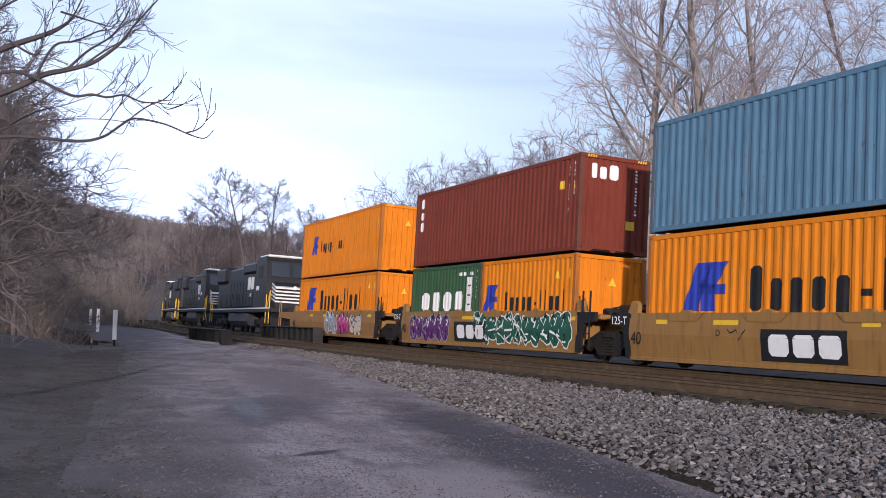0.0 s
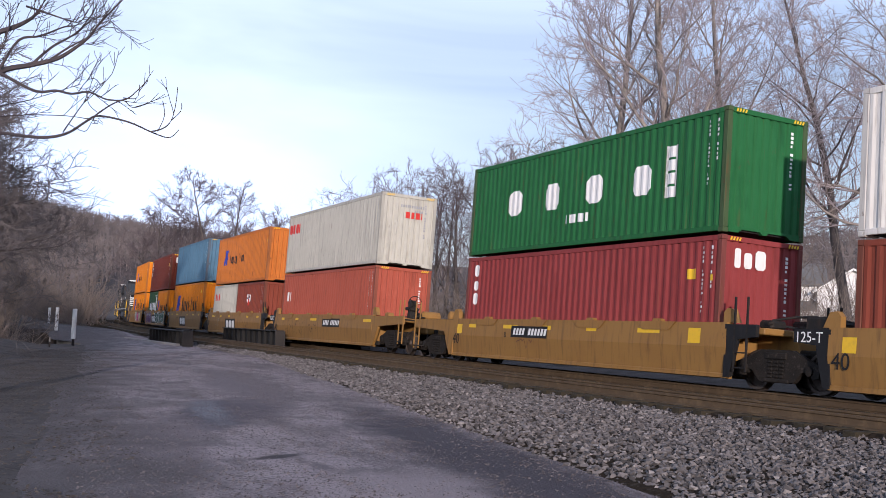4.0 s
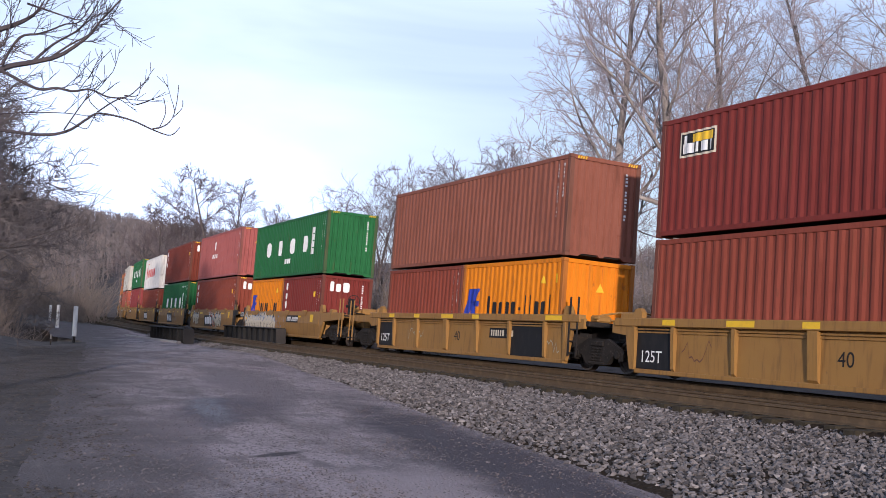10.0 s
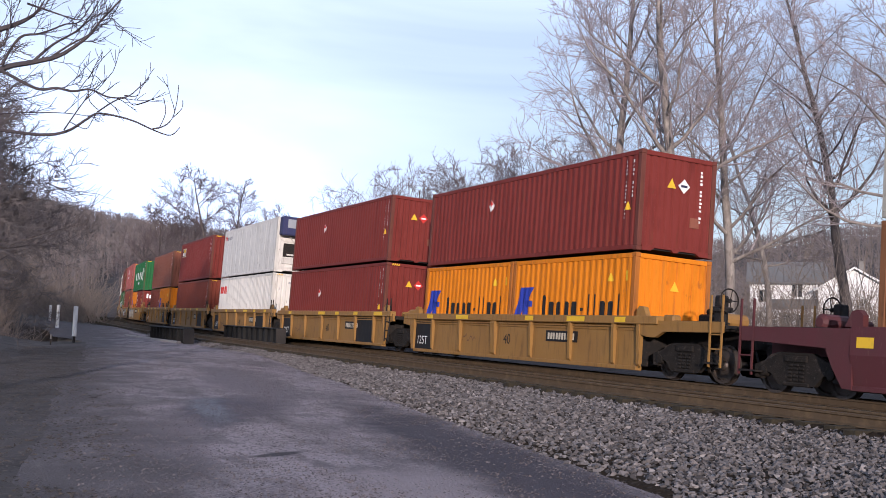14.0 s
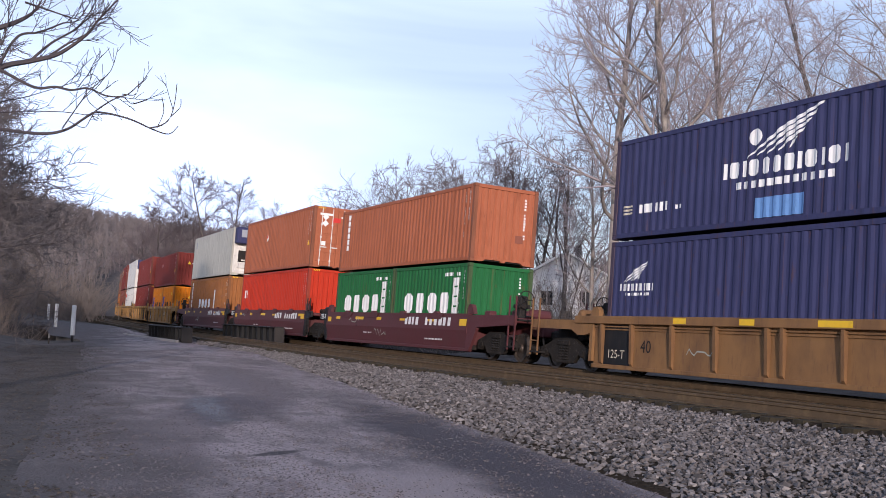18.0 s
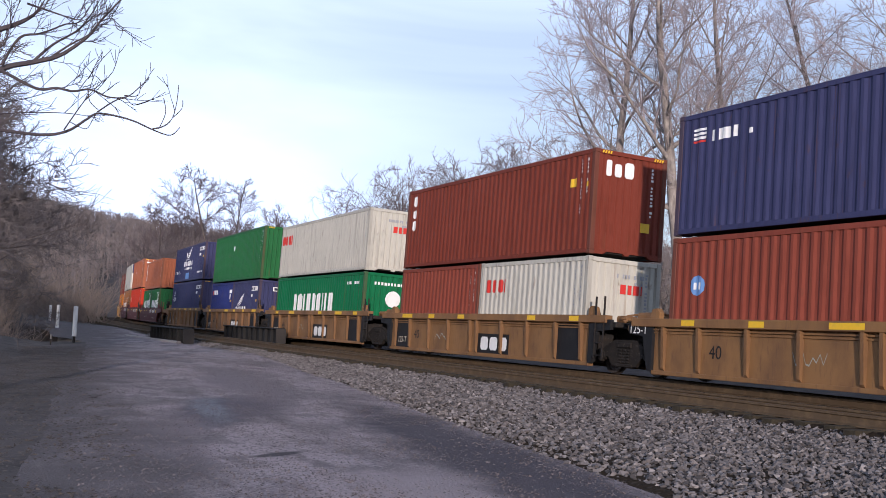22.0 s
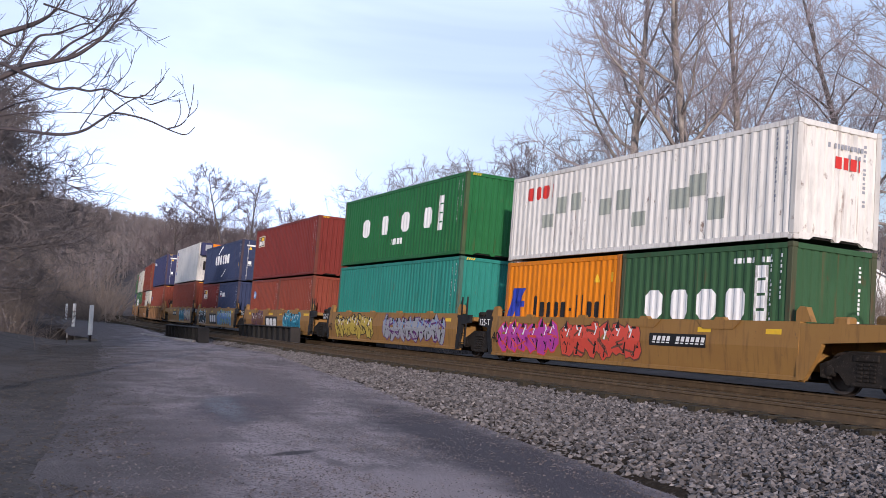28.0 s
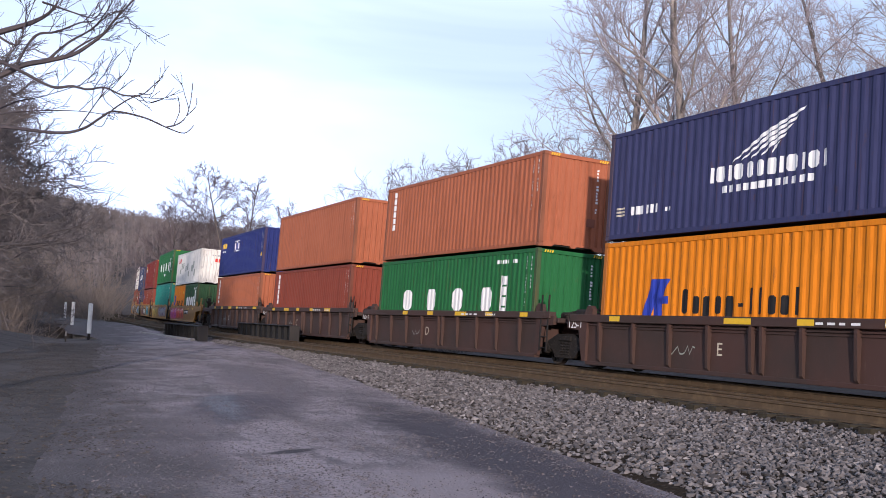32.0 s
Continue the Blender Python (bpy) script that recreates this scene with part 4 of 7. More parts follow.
def machine_end(root, L, H, generator):
    """The cooling machine in the rear end of a refrigerated container, with a hung-on generator."""
    y = -L / 2
    part("machine_frame", Shape().box(-1.1, 1.1, y + 0.02, y + 0.05, 0.15, H - 0.12).box(-1.1, -1.02, y - 0.02, y + 0.03, 0.15, H - 0.12).box(1.02, 1.1, y - 0.02, y + 0.03, 0.15, H - 0.12), PAINT["white"], root)
    part("machine_bay", Shape().box(-0.80, 0.80, y - 0.004, y + 0.03, 0.82, 1.52, 0.01), STEEL_DARK, root, "dark recessed cooling unit bay")
    part("machine_panel", Shape().box(-0.85, -0.2, y - 0.05, y + 0.0, 0.45, 0.78, 0.015).box(0.05, 0.8, y - 0.05, y, 0.40, 0.72, 0.015).box(-0.6, 0.4, y - 0.03, y, 0.9, 0.98).box(0.5, 0.85, y - 0.06, y, 1.05, 1.4, 0.02), PAINT["white"], root)
    part("fan", Shape().lathe([(0.26, -0.02), (0.26, 0.03), (0.05, 0.04)], (0, 0, 0), 14).moved(pose(0.20, y - 0.03, 1.20, 0, 0, -90)), TANK_LIGHT, root, "round grille of the condenser fan")
    part("machine_grille", Shape().box(-0.95, 0.95, y - 0.03, y + 0.02, 1.62, 1.72).box(-0.95, 0.95, y - 0.03, y + 0.02, 0.22, 0.30), PAINT["white"], root)
    if generator:
        gen = part("generator", Shape().box(-1.12, 1.12, y - 0.66, y - 0.07, H - 1.0, H - 0.02, 0.05), PAINT["navy"], root, "blue generator set hung on the end")
        part("generator_door", Shape().box(-0.30, 1.0, y - 0.70, y - 0.64, H - 0.80, H - 0.06, 0.02), PAINT["orange"], gen, "orange generator door")
        part("generator_panel", Shape().box(-0.85, -0.38, y - 0.69, y - 0.64, H - 0.62, H - 0.16, 0.02), INK["grey"], gen)
        part("generator_bracket", Shape().tube([(-0.6, y - 0.3, H - 1.0), (-0.15, y - 0.05, H - 1.45)], 0.03).tube([(0.6, y - 0.3, H - 1.0), (0.15, y - 0.05, H - 1.45)], 0.03), PAINT["white"], gen)


def container(colour, marks, L=12.192, H=2.896, end="blind", seed=0):
    ribbed = marks not in REEFER_ENDS
    words = CONTAINER_WORDS[colour]
    if not ribbed:
        text = words + " smooth-sided refrigerated container" + (" with generator set" if end == "generator" else "")
    else:
        text = words + (" short" if L < 7 else "") + " corrugated steel shipping container"
        text += " with white door rods" if end == "doors" else " with weathered lettering" if marks != "bare" else " with plain sides"
    root = thing("shipping_container", text, "shipping container", "containers on the train")
    m, paint_m = container_meshes(L, H, ribbed), PAINT[colour]
    h = L / 2
    part("side_panel", m["side_near"], paint_m, root)
    part("side_panel", m["side_far"], paint_m, root)
    part("roof", m["roof"], paint_m, root)
    part("floor", m["floor"], STEEL_DARK, root)
    for sx in (-1, 1):
        part("bottom_rail", m["rail"], paint_m, root, m=pose(sx * (HALF_W - 0.037), 0, 0.09))
        part("top_rail", m["rail"], paint_m, root, m=pose(sx * (HALF_W - 0.04), 0, H - 0.075))
        for sy in (-1, 1):
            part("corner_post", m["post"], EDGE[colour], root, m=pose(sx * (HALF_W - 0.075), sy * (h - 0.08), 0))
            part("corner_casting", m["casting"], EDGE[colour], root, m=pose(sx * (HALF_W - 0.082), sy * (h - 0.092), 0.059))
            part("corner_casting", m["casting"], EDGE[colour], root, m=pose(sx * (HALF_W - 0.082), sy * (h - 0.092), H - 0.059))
    for sy in (-1, 1):
        part("end_sill", m["sill"], paint_m, root, m=pose(0, sy * (h - 0.055), 0.0))
        part("end_beam", m["beam"], paint_m, root, m=pose(0, sy * (h - 0.055), H - 0.075))
    part("end_wall", m["end_front"], paint_m, root)
    if not ribbed:
        machine_end(root, L, H, end == "generator")
    elif end == "doors":
        for sx in (-1, 1):
            leaf = part("door", m["leaf"], paint_m, root, m=pose(sx * 0.535, -h + 0.035, 0))
            for i in range(5):
                part("door_panel", once(("door_panel", H), lambda: Shape().box(-0.44, 0.44, -0.018, 0.004, 0, (H - 0.7) / 5 - 0.08, 0.008)), paint_m, leaf, m=pose(0, -0.030, 0.3 + (H - 0.7) * i / 5))
            for dx in (-0.26, 0.26):
                part("lock_rod", once(("lock_rod", H), lambda: lock_rod(H)), PAINT["white"] if colour == "terracotta" else INK["grey"], leaf, m=pose(dx, -0.062, 0))
        if colour == "terracotta":
            for x, z in ((-0.62, H - 0.5), (-0.62, H - 0.8), (0.42, H - 0.72)):
                part("placard", Shape().slab([(x - 0.16, z), (x, z + 0.16), (x + 0.16, z), (x, z - 0.16)], -h - 0.022, -h - 0.016, "y"), WHITE, root, "white diamond warning placard")
            part("label_plate", Shape().box(-0.25, 0.12, -h - 0.02, -h - 0.014, H - 0.72, H - 0.5), RED_MARK, root, "red label plate")
        else:
            part("warning_triangle", Shape().slab([(-0.78, H - 0.62), (-0.56, H - 0.62), (-0.67, H - 0.42)], -h - 0.022, -h - 0.016, "y"), YELLOW, root, "yellow warning triangle")
        part("label_plate", Shape().box(-0.75, -0.55, -h - 0.02, -h - 0.014, 1.05, 1.25), WHITE, root)
        part("lettering", Shape().box(0.15, 0.9, -h - 0.008, -h + 0.004, H - 0.55, H - 0.42).box(0.15, 0.5, -h - 0.008, -h + 0.004, H - 0.75, H - 0.66).box(-0.9, -0.3, -h - 0.008, -h + 0.004, H - 0.42, H - 0.32), WHITE, root)["kind"] = "stuff"
    else:
        part("end_wall", m["end_rear"], paint_m, root)
        yb = -h + 0.024
        pale = colour in ("white", "grey")
        on_end = lambda polys: sum_shapes([Shape().slab([(-a, b) for a, b in p], yb - 0.005, yb, "y") for p in polys])
        if "shipper" not in marks:
            tagged(part("lettering", on_end(dashes_down(-0.70, H - 0.30, 0.085, 1.4, 14, seed)), INK["grey"] if pale else WHITE, root), kind="stuff")
        if marks == "tall_white":
            for shape in word(0.82, H - 0.72, 0.92, 0.44, "leX"):
                part("letter_block", on_end(shape), WHITE, root)
        if marks in ("round_red", "patched_white"):
            tagged(part("lettering", on_end([q for g in word(0.12, H - 0.95, 0.72, 0.26, "OCOt") for q in g]), RED_MARK, root), kind="stuff")
            tagged(part("lettering", on_end(dashes(0.35, H - 0.52, 1.05, 0.11, 11, seed) + dashes(-0.25, H - 0.70, 0.4, 0.10, 4, seed)), INK["grey"], root), kind="stuff")
        if marks in ("logistics", "logistics_low", "logistics_short"):
            part("number_plate", on_end([rect(0.45, H - 0.58, 1.35, 0.22)]), WHITE, root, "white strip with dark characters")
            tagged(part("lettering", Shape().box(-0.38, -0.20, yb - 0.009, yb, H - 0.54, H - 0.40).box(-0.12, 0.06, yb - 0.009, yb, H - 0.54, H - 0.40).box(0.14, 0.24, yb - 0.009, yb, H - 0.54, H - 0.40).box(0.34, 0.56, yb - 0.009, yb, H - 0.54, H - 0.40), INK["ink"], root), kind="stuff")
        if marks in ("hazard", "shipper_k", "shipper_mid", "shipper_top", "emblem"):
            part("warning_triangle", on_end([triangle(-0.05 if "shipper" in marks else 0.22, H - 0.78, 0.14)]), YELLOW, root, "yellow warning triangle")
        if marks == "tall_word":
            part("emblem", on_end([disc_mark(-0.1, 1.55, 0.34)]), WHITE, root, "round white emblem")
            tagged(part("lettering", on_end(dashes(0.75, H - 0.50, 1.3, 0.12, 9, 4)), WHITE, root), kind="stuff")
        if marks in ("hazard", "hazard_short"):
            part("placard", on_end([diamond(-0.18, H - 0.80, 0.19)]), RED_MARK if seed % 2 else WHITE, root, "diamond warning placard")
            part("placard", Shape().box(0.08, 0.28, yb - 0.009, yb, H - 0.83, H - 0.77), WHITE if seed % 2 else INK["ink"], root)
        if colour in ("brown", "dark_red", "rosy_brown", "terracotta"):
            part("repair_patch", on_end([rect(-0.42, 0.75, 0.3, 0.26)]), YELLOW if colour == "brown" else PAINT["rosy_brown"], root, "patch of newer paint" if colour != "brown" else "yellow sticker")
    if H > 2.7 and ribbed:
        bars = Shape()
        for side in (-1, 1):
            for k in range(4):
                x = side * 1.0 - side * 0.085 * k
                bars.slab([(x, H - 0.115), (x + 0.045, H - 0.115), (x + 0.075, H - 0.035), (x + 0.03, H - 0.035)], -h - 0.009, -h - 0.002, "y")
        tagged(part("height_marking", bars, YELLOW, root, "yellow slanted height bars"), kind="stuff")
    for layer, (ink, polys) in enumerate(side_marks(marks, L, H)):
        lift = 0.004 + 0.0025 * layer
        small = []
        for poly in polys:
            if isinstance(poly[0][0], tuple):
                size = max(p[1] for q in poly for p in q) - min(p[1] for q in poly for p in q)
                if size > 0.3:
                    part("letter_block", on_side(poly, ribbed, lift), INK[ink], root)
                else:
                    small += poly
            elif (max(p[0] for p in poly) - min(p[0] for p in poly)) * (max(p[1] for p in poly) - min(p[1] for p in poly)) > 0.035:
                part("letter_block", on_side([poly], ribbed, lift), INK[ink], root)
            else:
                small.append(poly)
        if small:
            tagged(part("lettering", on_side(small, ribbed, lift), INK[ink], root), kind="stuff")
    return root


# ---- bogies and well cars ----
def wheel_shape():
    return Shape().lathe([(0.06, -0.09), (0.10, -0.06), (0.13, -0.02), (0.34, 0.0), (0.36, -0.055), (0.42, -0.055), (0.425, 0.055), (0.455, 0.06), (0.455, 0.085), (0.36, 0.085), (0.34, 0.03), (0.12, 0.05), (0.10, 0.09)], (0, 0, 0), 22)


def side_frame_shape():
    sh = Shape()
    outline = [(-1.16, 0.32), (-1.18, 0.58), (-0.80, 0.70), (-0.42, 0.86), (0.42, 0.86), (0.80, 0.70), (1.18, 0.58), (1.16, 0.32), (0.98, 0.30), (0.92, 0.46),
               (0.70, 0.42), (0.48, 0.20), (-0.48, 0.20), (-0.70, 0.42), (-0.92, 0.46), (-0.98, 0.30)]
    sh.slab(outline, -0.06, 0.06, "x")
    for y in (-0.91, 0.91):
        sh.lathe([(0.05, -0.10), (0.10, -0.09), (0.12, 0.05)], (0, y, 0.455), 12)
    sh.box(-0.085, 0.085, -0.36, 0.36, 0.18, 0.26, 0.02)
    for y in (-0.16, 0.0, 0.16):
        for k in range(5):
            sh.box(-0.09, 0.09, y - 0.06, y + 0.06, 0.28 + 0.075 * k, 0.325 + 0.075 * k, 0.012)
    return sh.box(-0.10, 0.10, -0.30, 0.30, 0.66, 0.80, 0.02)


def bogie(parent, y):
    root = part("bogie", once("bogie_bolster", lambda: Shape().box(-0.95, 0.95, -0.2, 0.2, 0.55, 0.82, 0.03).box(-0.4, 0.4, -0.4, 0.4, 0.62, 0.9, 0.03)), BOGIE_STEEL, parent, m=pose(0, y, 0))
    for sx in (-1, 1):
        part("side_frame", once("side_frame", side_frame_shape), BOGIE_STEEL, root, m=pose(sx * 1.1, 0, 0, 0, 0, 0 if sx < 0 else 180))
    for sy in (-0.91, 0.91):
        part("axle", once("axle", lambda: Shape().lathe([(0.075, -0.95), (0.085, 0.0), (0.075, 0.95)], (0, 0, 0), 10)), STEEL_DARK, root, m=pose(0, sy, 0.455))
        for sx in (-1, 1):
            part("wheel", once("wheel", wheel_shape), WHEEL_STEEL, root, m=pose(sx * 0.76, sy, 0.425, 0, 0, 0 if sx < 0 else 180), smooth=False)
    return root


def sill_smooth(side):
    """Deep smooth side girder with a crease and a turned-in foot."""
    prof = [(1.20, 1.40), (1.37, 1.40), (1.37, 1.36), (1.395, 0.86), (1.325, 0.30), (1.35, 0.28), (1.35, 0.20), (1.16, 0.18), (1.16, 0.24), (1.30, 0.30), (1.335, 0.86), (1.33, 1.34), (1.20, 1.35)]
    return Shape().slab([(side * x, z) for x, z in prof], -6.55, 6.55, "y")


def sill_ribbed(side):
    s = side
    sh = Shape().box(*sorted((s * 1.18, s * 1.40)), -7.3, 7.3, 1.27, 1.47, 0.012)
    sh.box(*sorted((s * 1.235, s * 1.265)), -6.5, 6.5, 0.2, 1.28)
    return sh.box(*sorted((s * 1.15, s * 1.33)), -6.5, 6.5, 0.14, 0.24, 0.01)


def rib_shape(wide):
    return Shape().slab([(0.0, 1.27), (-0.125, 1.27), (-0.125, 1.18), (-0.075, 0.30), (0.0, 0.22)], -wide / 2, wide / 2, "y")


def gusset_shape(reach):
    """End of the side girder that arches over the bogie."""
    if reach > 8:
        sh = Shape().slab([(6.5, 0.22), (6.5, 1.36), (7.15, 1.36), (7.15, 0.92), (6.98, 0.6), (6.72, 0.22)], -0.05, 0.05, "x")
        return sh.slab([(7.15, 0.97), (7.15, 1.36), (reach, 1.36), (reach, 1.08)], -0.05, 0.05, "x")
    return Shape().slab([(6.5, 0.22), (6.5, 1.36), (6.86, 1.36), (6.86, 0.95), (6.74, 0.5), (6.66, 0.22)], -0.05, 0.05, "x").slab([(6.86, 1.04), (6.86, 1.36), (reach, 1.36), (reach, 1.10)], -0.05, 0.05, "x")


def open_end_shape(reach):
    """Shallow end beam of a ribbed car, with a drop plate and a step box over the bogie."""
    sh = Shape().slab([(6.5, 0.30), (6.5, 1.36), (6.62, 1.36), (6.62, 0.30)], -0.05, 0.05, "x")
    return sh.slab([(6.62, 1.02), (6.62, 1.36), (reach, 1.36), (reach, 1.12), (7.5, 1.10), (7.2, 0.96), (6.9, 0.96)], -0.05, 0.05, "x")


def ladder_shape():
    sh = Shape()
    for y in (-0.19, 0.19):
        sh.box(-0.02, 0.02, y - 0.02, y + 0.02, 0.35, 1.95)
    for z in (0.42, 0.74, 1.06):
        sh.box(-0.012, 0.012, -0.19, 0.19, z, z + 0.03)
    return sh


def brake_wheel_shape():
    sh = Shape()
    ring = [(0.0, 0.27 * math.cos(2 * math.pi * i / 18), 0.27 * math.sin(2 * math.pi * i / 18)) for i in range(19)]
    sh.tube(ring, 0.018, 5, cap=False)
    for i in range(5):
        a = 2 * math.pi * i / 5
        sh.tube([(0.03, 0, 0), (0.0, 0.27 * math.cos(a), 0.27 * math.sin(a))], 0.014, 4)
    return sh.lathe([(0.05, -0.03), (0.05, 0.05)], (0, 0, 0), 8)


def skin(z):
    """How far the smooth side girder falls back at z from its crease."""
    return (z - 0.86) * 0.05 if z > 0.86 else (0.86 - z) * 0.125


def spray(parent, y0, y1, seed, fill, line, x=-1.402, z0=0.3, z1=1.36):
    """Layered spray-paint scrawl on a side girder: a row of plump swollen shapes with outlines and drips."""
    rng = random.Random(seed)
    body, edge, shine, glint, shade = Shape(), Shape(), Shape(), Shape(), Shape()
    n = max(3, int(abs(y1 - y0) / 0.55))
    for i in range(n):
        cy, w = y0 + (y1 - y0) * (i + 0.5) / n, abs(y1 - y0) / n * 0.66
        cz, h = (z0 + z1) / 2 + rng.uniform(-0.06, 0.06), (z1 - z0) / 2 * rng.uniform(0.8, 1.0)
        k = 14
        ring = []
        for j in range(k):
            a = 2 * math.pi * j / k
            r = rng.uniform(0.78, 1.12)
            ring.append((cy + w * r * math.cos(a), max(0.26, min(1.385, cz + h * r * math.sin(a)))))
        for shp, grow, lift in ((edge, 1.10, 0.002), (body, 1.0, 0.004)):
            pts = [(cy + (a - cy) * grow, max(0.24, min(1.39, cz + (b - cz) * grow))) for a, b in ring]
            sk = lambda zz: x - lift + skin(zz)
            q = len(shp.v)
            shp.v += [(sk(cz), cy, cz)] + [(sk(b), a, b) for a, b in pts]
            shp.f += [(q, q + 1 + j, q + 1 + (j + 1) % k) for j in range(k)]
        sk = lambda zz: x - 0.006 + skin(zz)
        pts = []
        for j in range(7):
            a = rng.uniform(0, 6.28)
            pts.append((cy + 0.75 * w * math.cos(a + j), cz + 0.75 * h * math.sin(a + j * 1.7)))
        for (a, b), (c, d) in zip(pts, pts[1:]):
            t = 0.035
            q = len(shine.v)
            shine.v += [(sk(b), a, b - t), (sk(b), a, b + t), (sk(d), c, d + t), (sk(d), c, d - t)]
            shine.f += [(q, q + 1, q + 2, q + 3)]
        sk = lambda zz: x - 0.008 + skin(zz)
        for shp, low, high, lean in ((glint, 0.15, 0.62, 0.10), (glint, 0.45, 0.75, -0.08), (shade, -0.8, -0.15, 0.12), (shade, -0.35, 0.25, -0.2)):
            a, b, d = cy + w * rng.uniform(-0.6, 0.5), cz + h * low, cz + h * high
            t = rng.uniform(0.025, 0.06)
            q = len(shp.v)
            shp.v += [(sk(b), a, b), (sk(d), a - lean, d), (sk(d), a - lean - t, d), (sk(b), a - 1.6 * t, b)]
            shp.f += [(q, q + 1, q + 2, q + 3)]
        a = cy + w * rng.uniform(-0.3, 0.3)
        q = len(shade.v)
        high = min(1.38, cz + h * 1.12)
        shade.v += [(sk(high), a, high), (sk(cz), a - 0.10, cz + 0.6 * h), (sk(cz), a + 0.10, cz + 0.6 * h)]
        shade.f += [(q, q + 1, q + 2)]
    for shp, ink, text in ((edge, line, "spray-painted outline"), (body, fill, "spray-painted fill"), (shine, line, "spray-painted strokes"),
                           (glint, "white" if fill not in ("cream", "grey") else "skyblue", "spray-painted highlights"), (shade, "black" if fill != "black" else "cyan", "spray-painted shading")):
        tagged(part("graffiti", shp, INK[ink], parent, text), kind="stuff")


def scrawl(parent, y, z, w, h, seed, ink, x=-1.402):
    rng = random.Random(seed)
    sh, n = Shape(), max(6, int(w / 0.09))
    pts = [(y - w * i / n, z + h * rng.random()) for i in range(n)]
    for (a, b), (c, d) in zip(pts, pts[1:]):
        q = len(sh.v)
        q1, q2 = (skin(b), skin(d)) if x < -1.37 else (0, 0)
        sh.v += [(x + q1, a, b - 0.018), (x + q1, a, b + 0.018), (x + q2, c, d + 0.018), (x + q2, c, d - 0.018)]
        sh.f += [(q, q + 1, q + 2, q + 3)]
    part("graffiti", sh, INK[ink], parent, "thin hand-drawn scrawl")


def words_on(parent, body, y, z, size, ink, x):
    """Readable stencilled characters on the side that faces the road."""
    curve = bpy.data.curves.new("stencil", "FONT")
    curve.body, curve.size, curve.extrude = body, size, 0.001
    tmp = bpy.data.objects.new("stencil", curve)
    scene.collection.objects.link(tmp)
    bpy.context.view_layer.update()
    me = bpy.data.meshes.new_from_object(tmp.evaluated_get(bpy.context.evaluated_depsgraph_get()))
    bpy.data.objects.remove(tmp)
    me.materials.clear()
    me.materials.append(None)
    ob = tagged(part("stencil", me, INK[ink], parent), kind="stuff")
    ob.matrix_basis = pose(x, y, z) @ Matrix(((0, 0, -1, 0), (-1, 0, 0, 0), (0, 1, 0, 0), (0, 0, 0, 1)))
    return ob


def flat_marks(parent, name, polys, ink, x, label=""):
    """Flat painted marks on a side girder; on the smooth one they bend at its crease."""
    for poly in [q for p in polys for q in (p if isinstance(p[0][0], tuple) else [p])]:
        sh = Shape()
        bend = -1.41 < x < -1.37 and not parent.get("label", "").count("ribbed")
        low, high = min(p[1] for p in poly), max(p[1] for p in poly)
        if bend and low < 0.86 < high:
            for keep in (lambda z: min(z, 0.86), lambda z: max(z, 0.86)):
                k = len(sh.v)
                sh.v += [(x + skin(keep(z)), y, keep(z)) for y, z in poly]
                sh.f += [tuple(range(k, k + len(poly)))]
        else:
            sh.v += [(x if not bend else x + skin(z), y, z) for y, z in poly]
            sh.f += [tuple(range(len(poly)))]
        part(name, sh, INK[ink], parent, label)


def side_bars(polys, x, curved=False):
    sh = Shape()
    for poly in polys:
        k = len(sh.v)
        sh.v += [(x + (skin(z) if curved else 0.0), y, z) for y, z in poly]
        sh.f += [tuple(range(k, k + len(poly)))]
    return sh


RIB_PLACES = {"yellow": (6.55, 5.05, 3.0, 0.75, -1.45, -3.5, -5.5, -6.55), "brown": (6.1, 4.85, 3.3, 1.8, 0.22, -0.22, -1.8, -3.3, -4.85, -6.1),
              "oxide": (5.9, 4.42, 2.98, 1.58, 0.17, -0.15, -1.3, -2.7, -4.05, -5.5)}


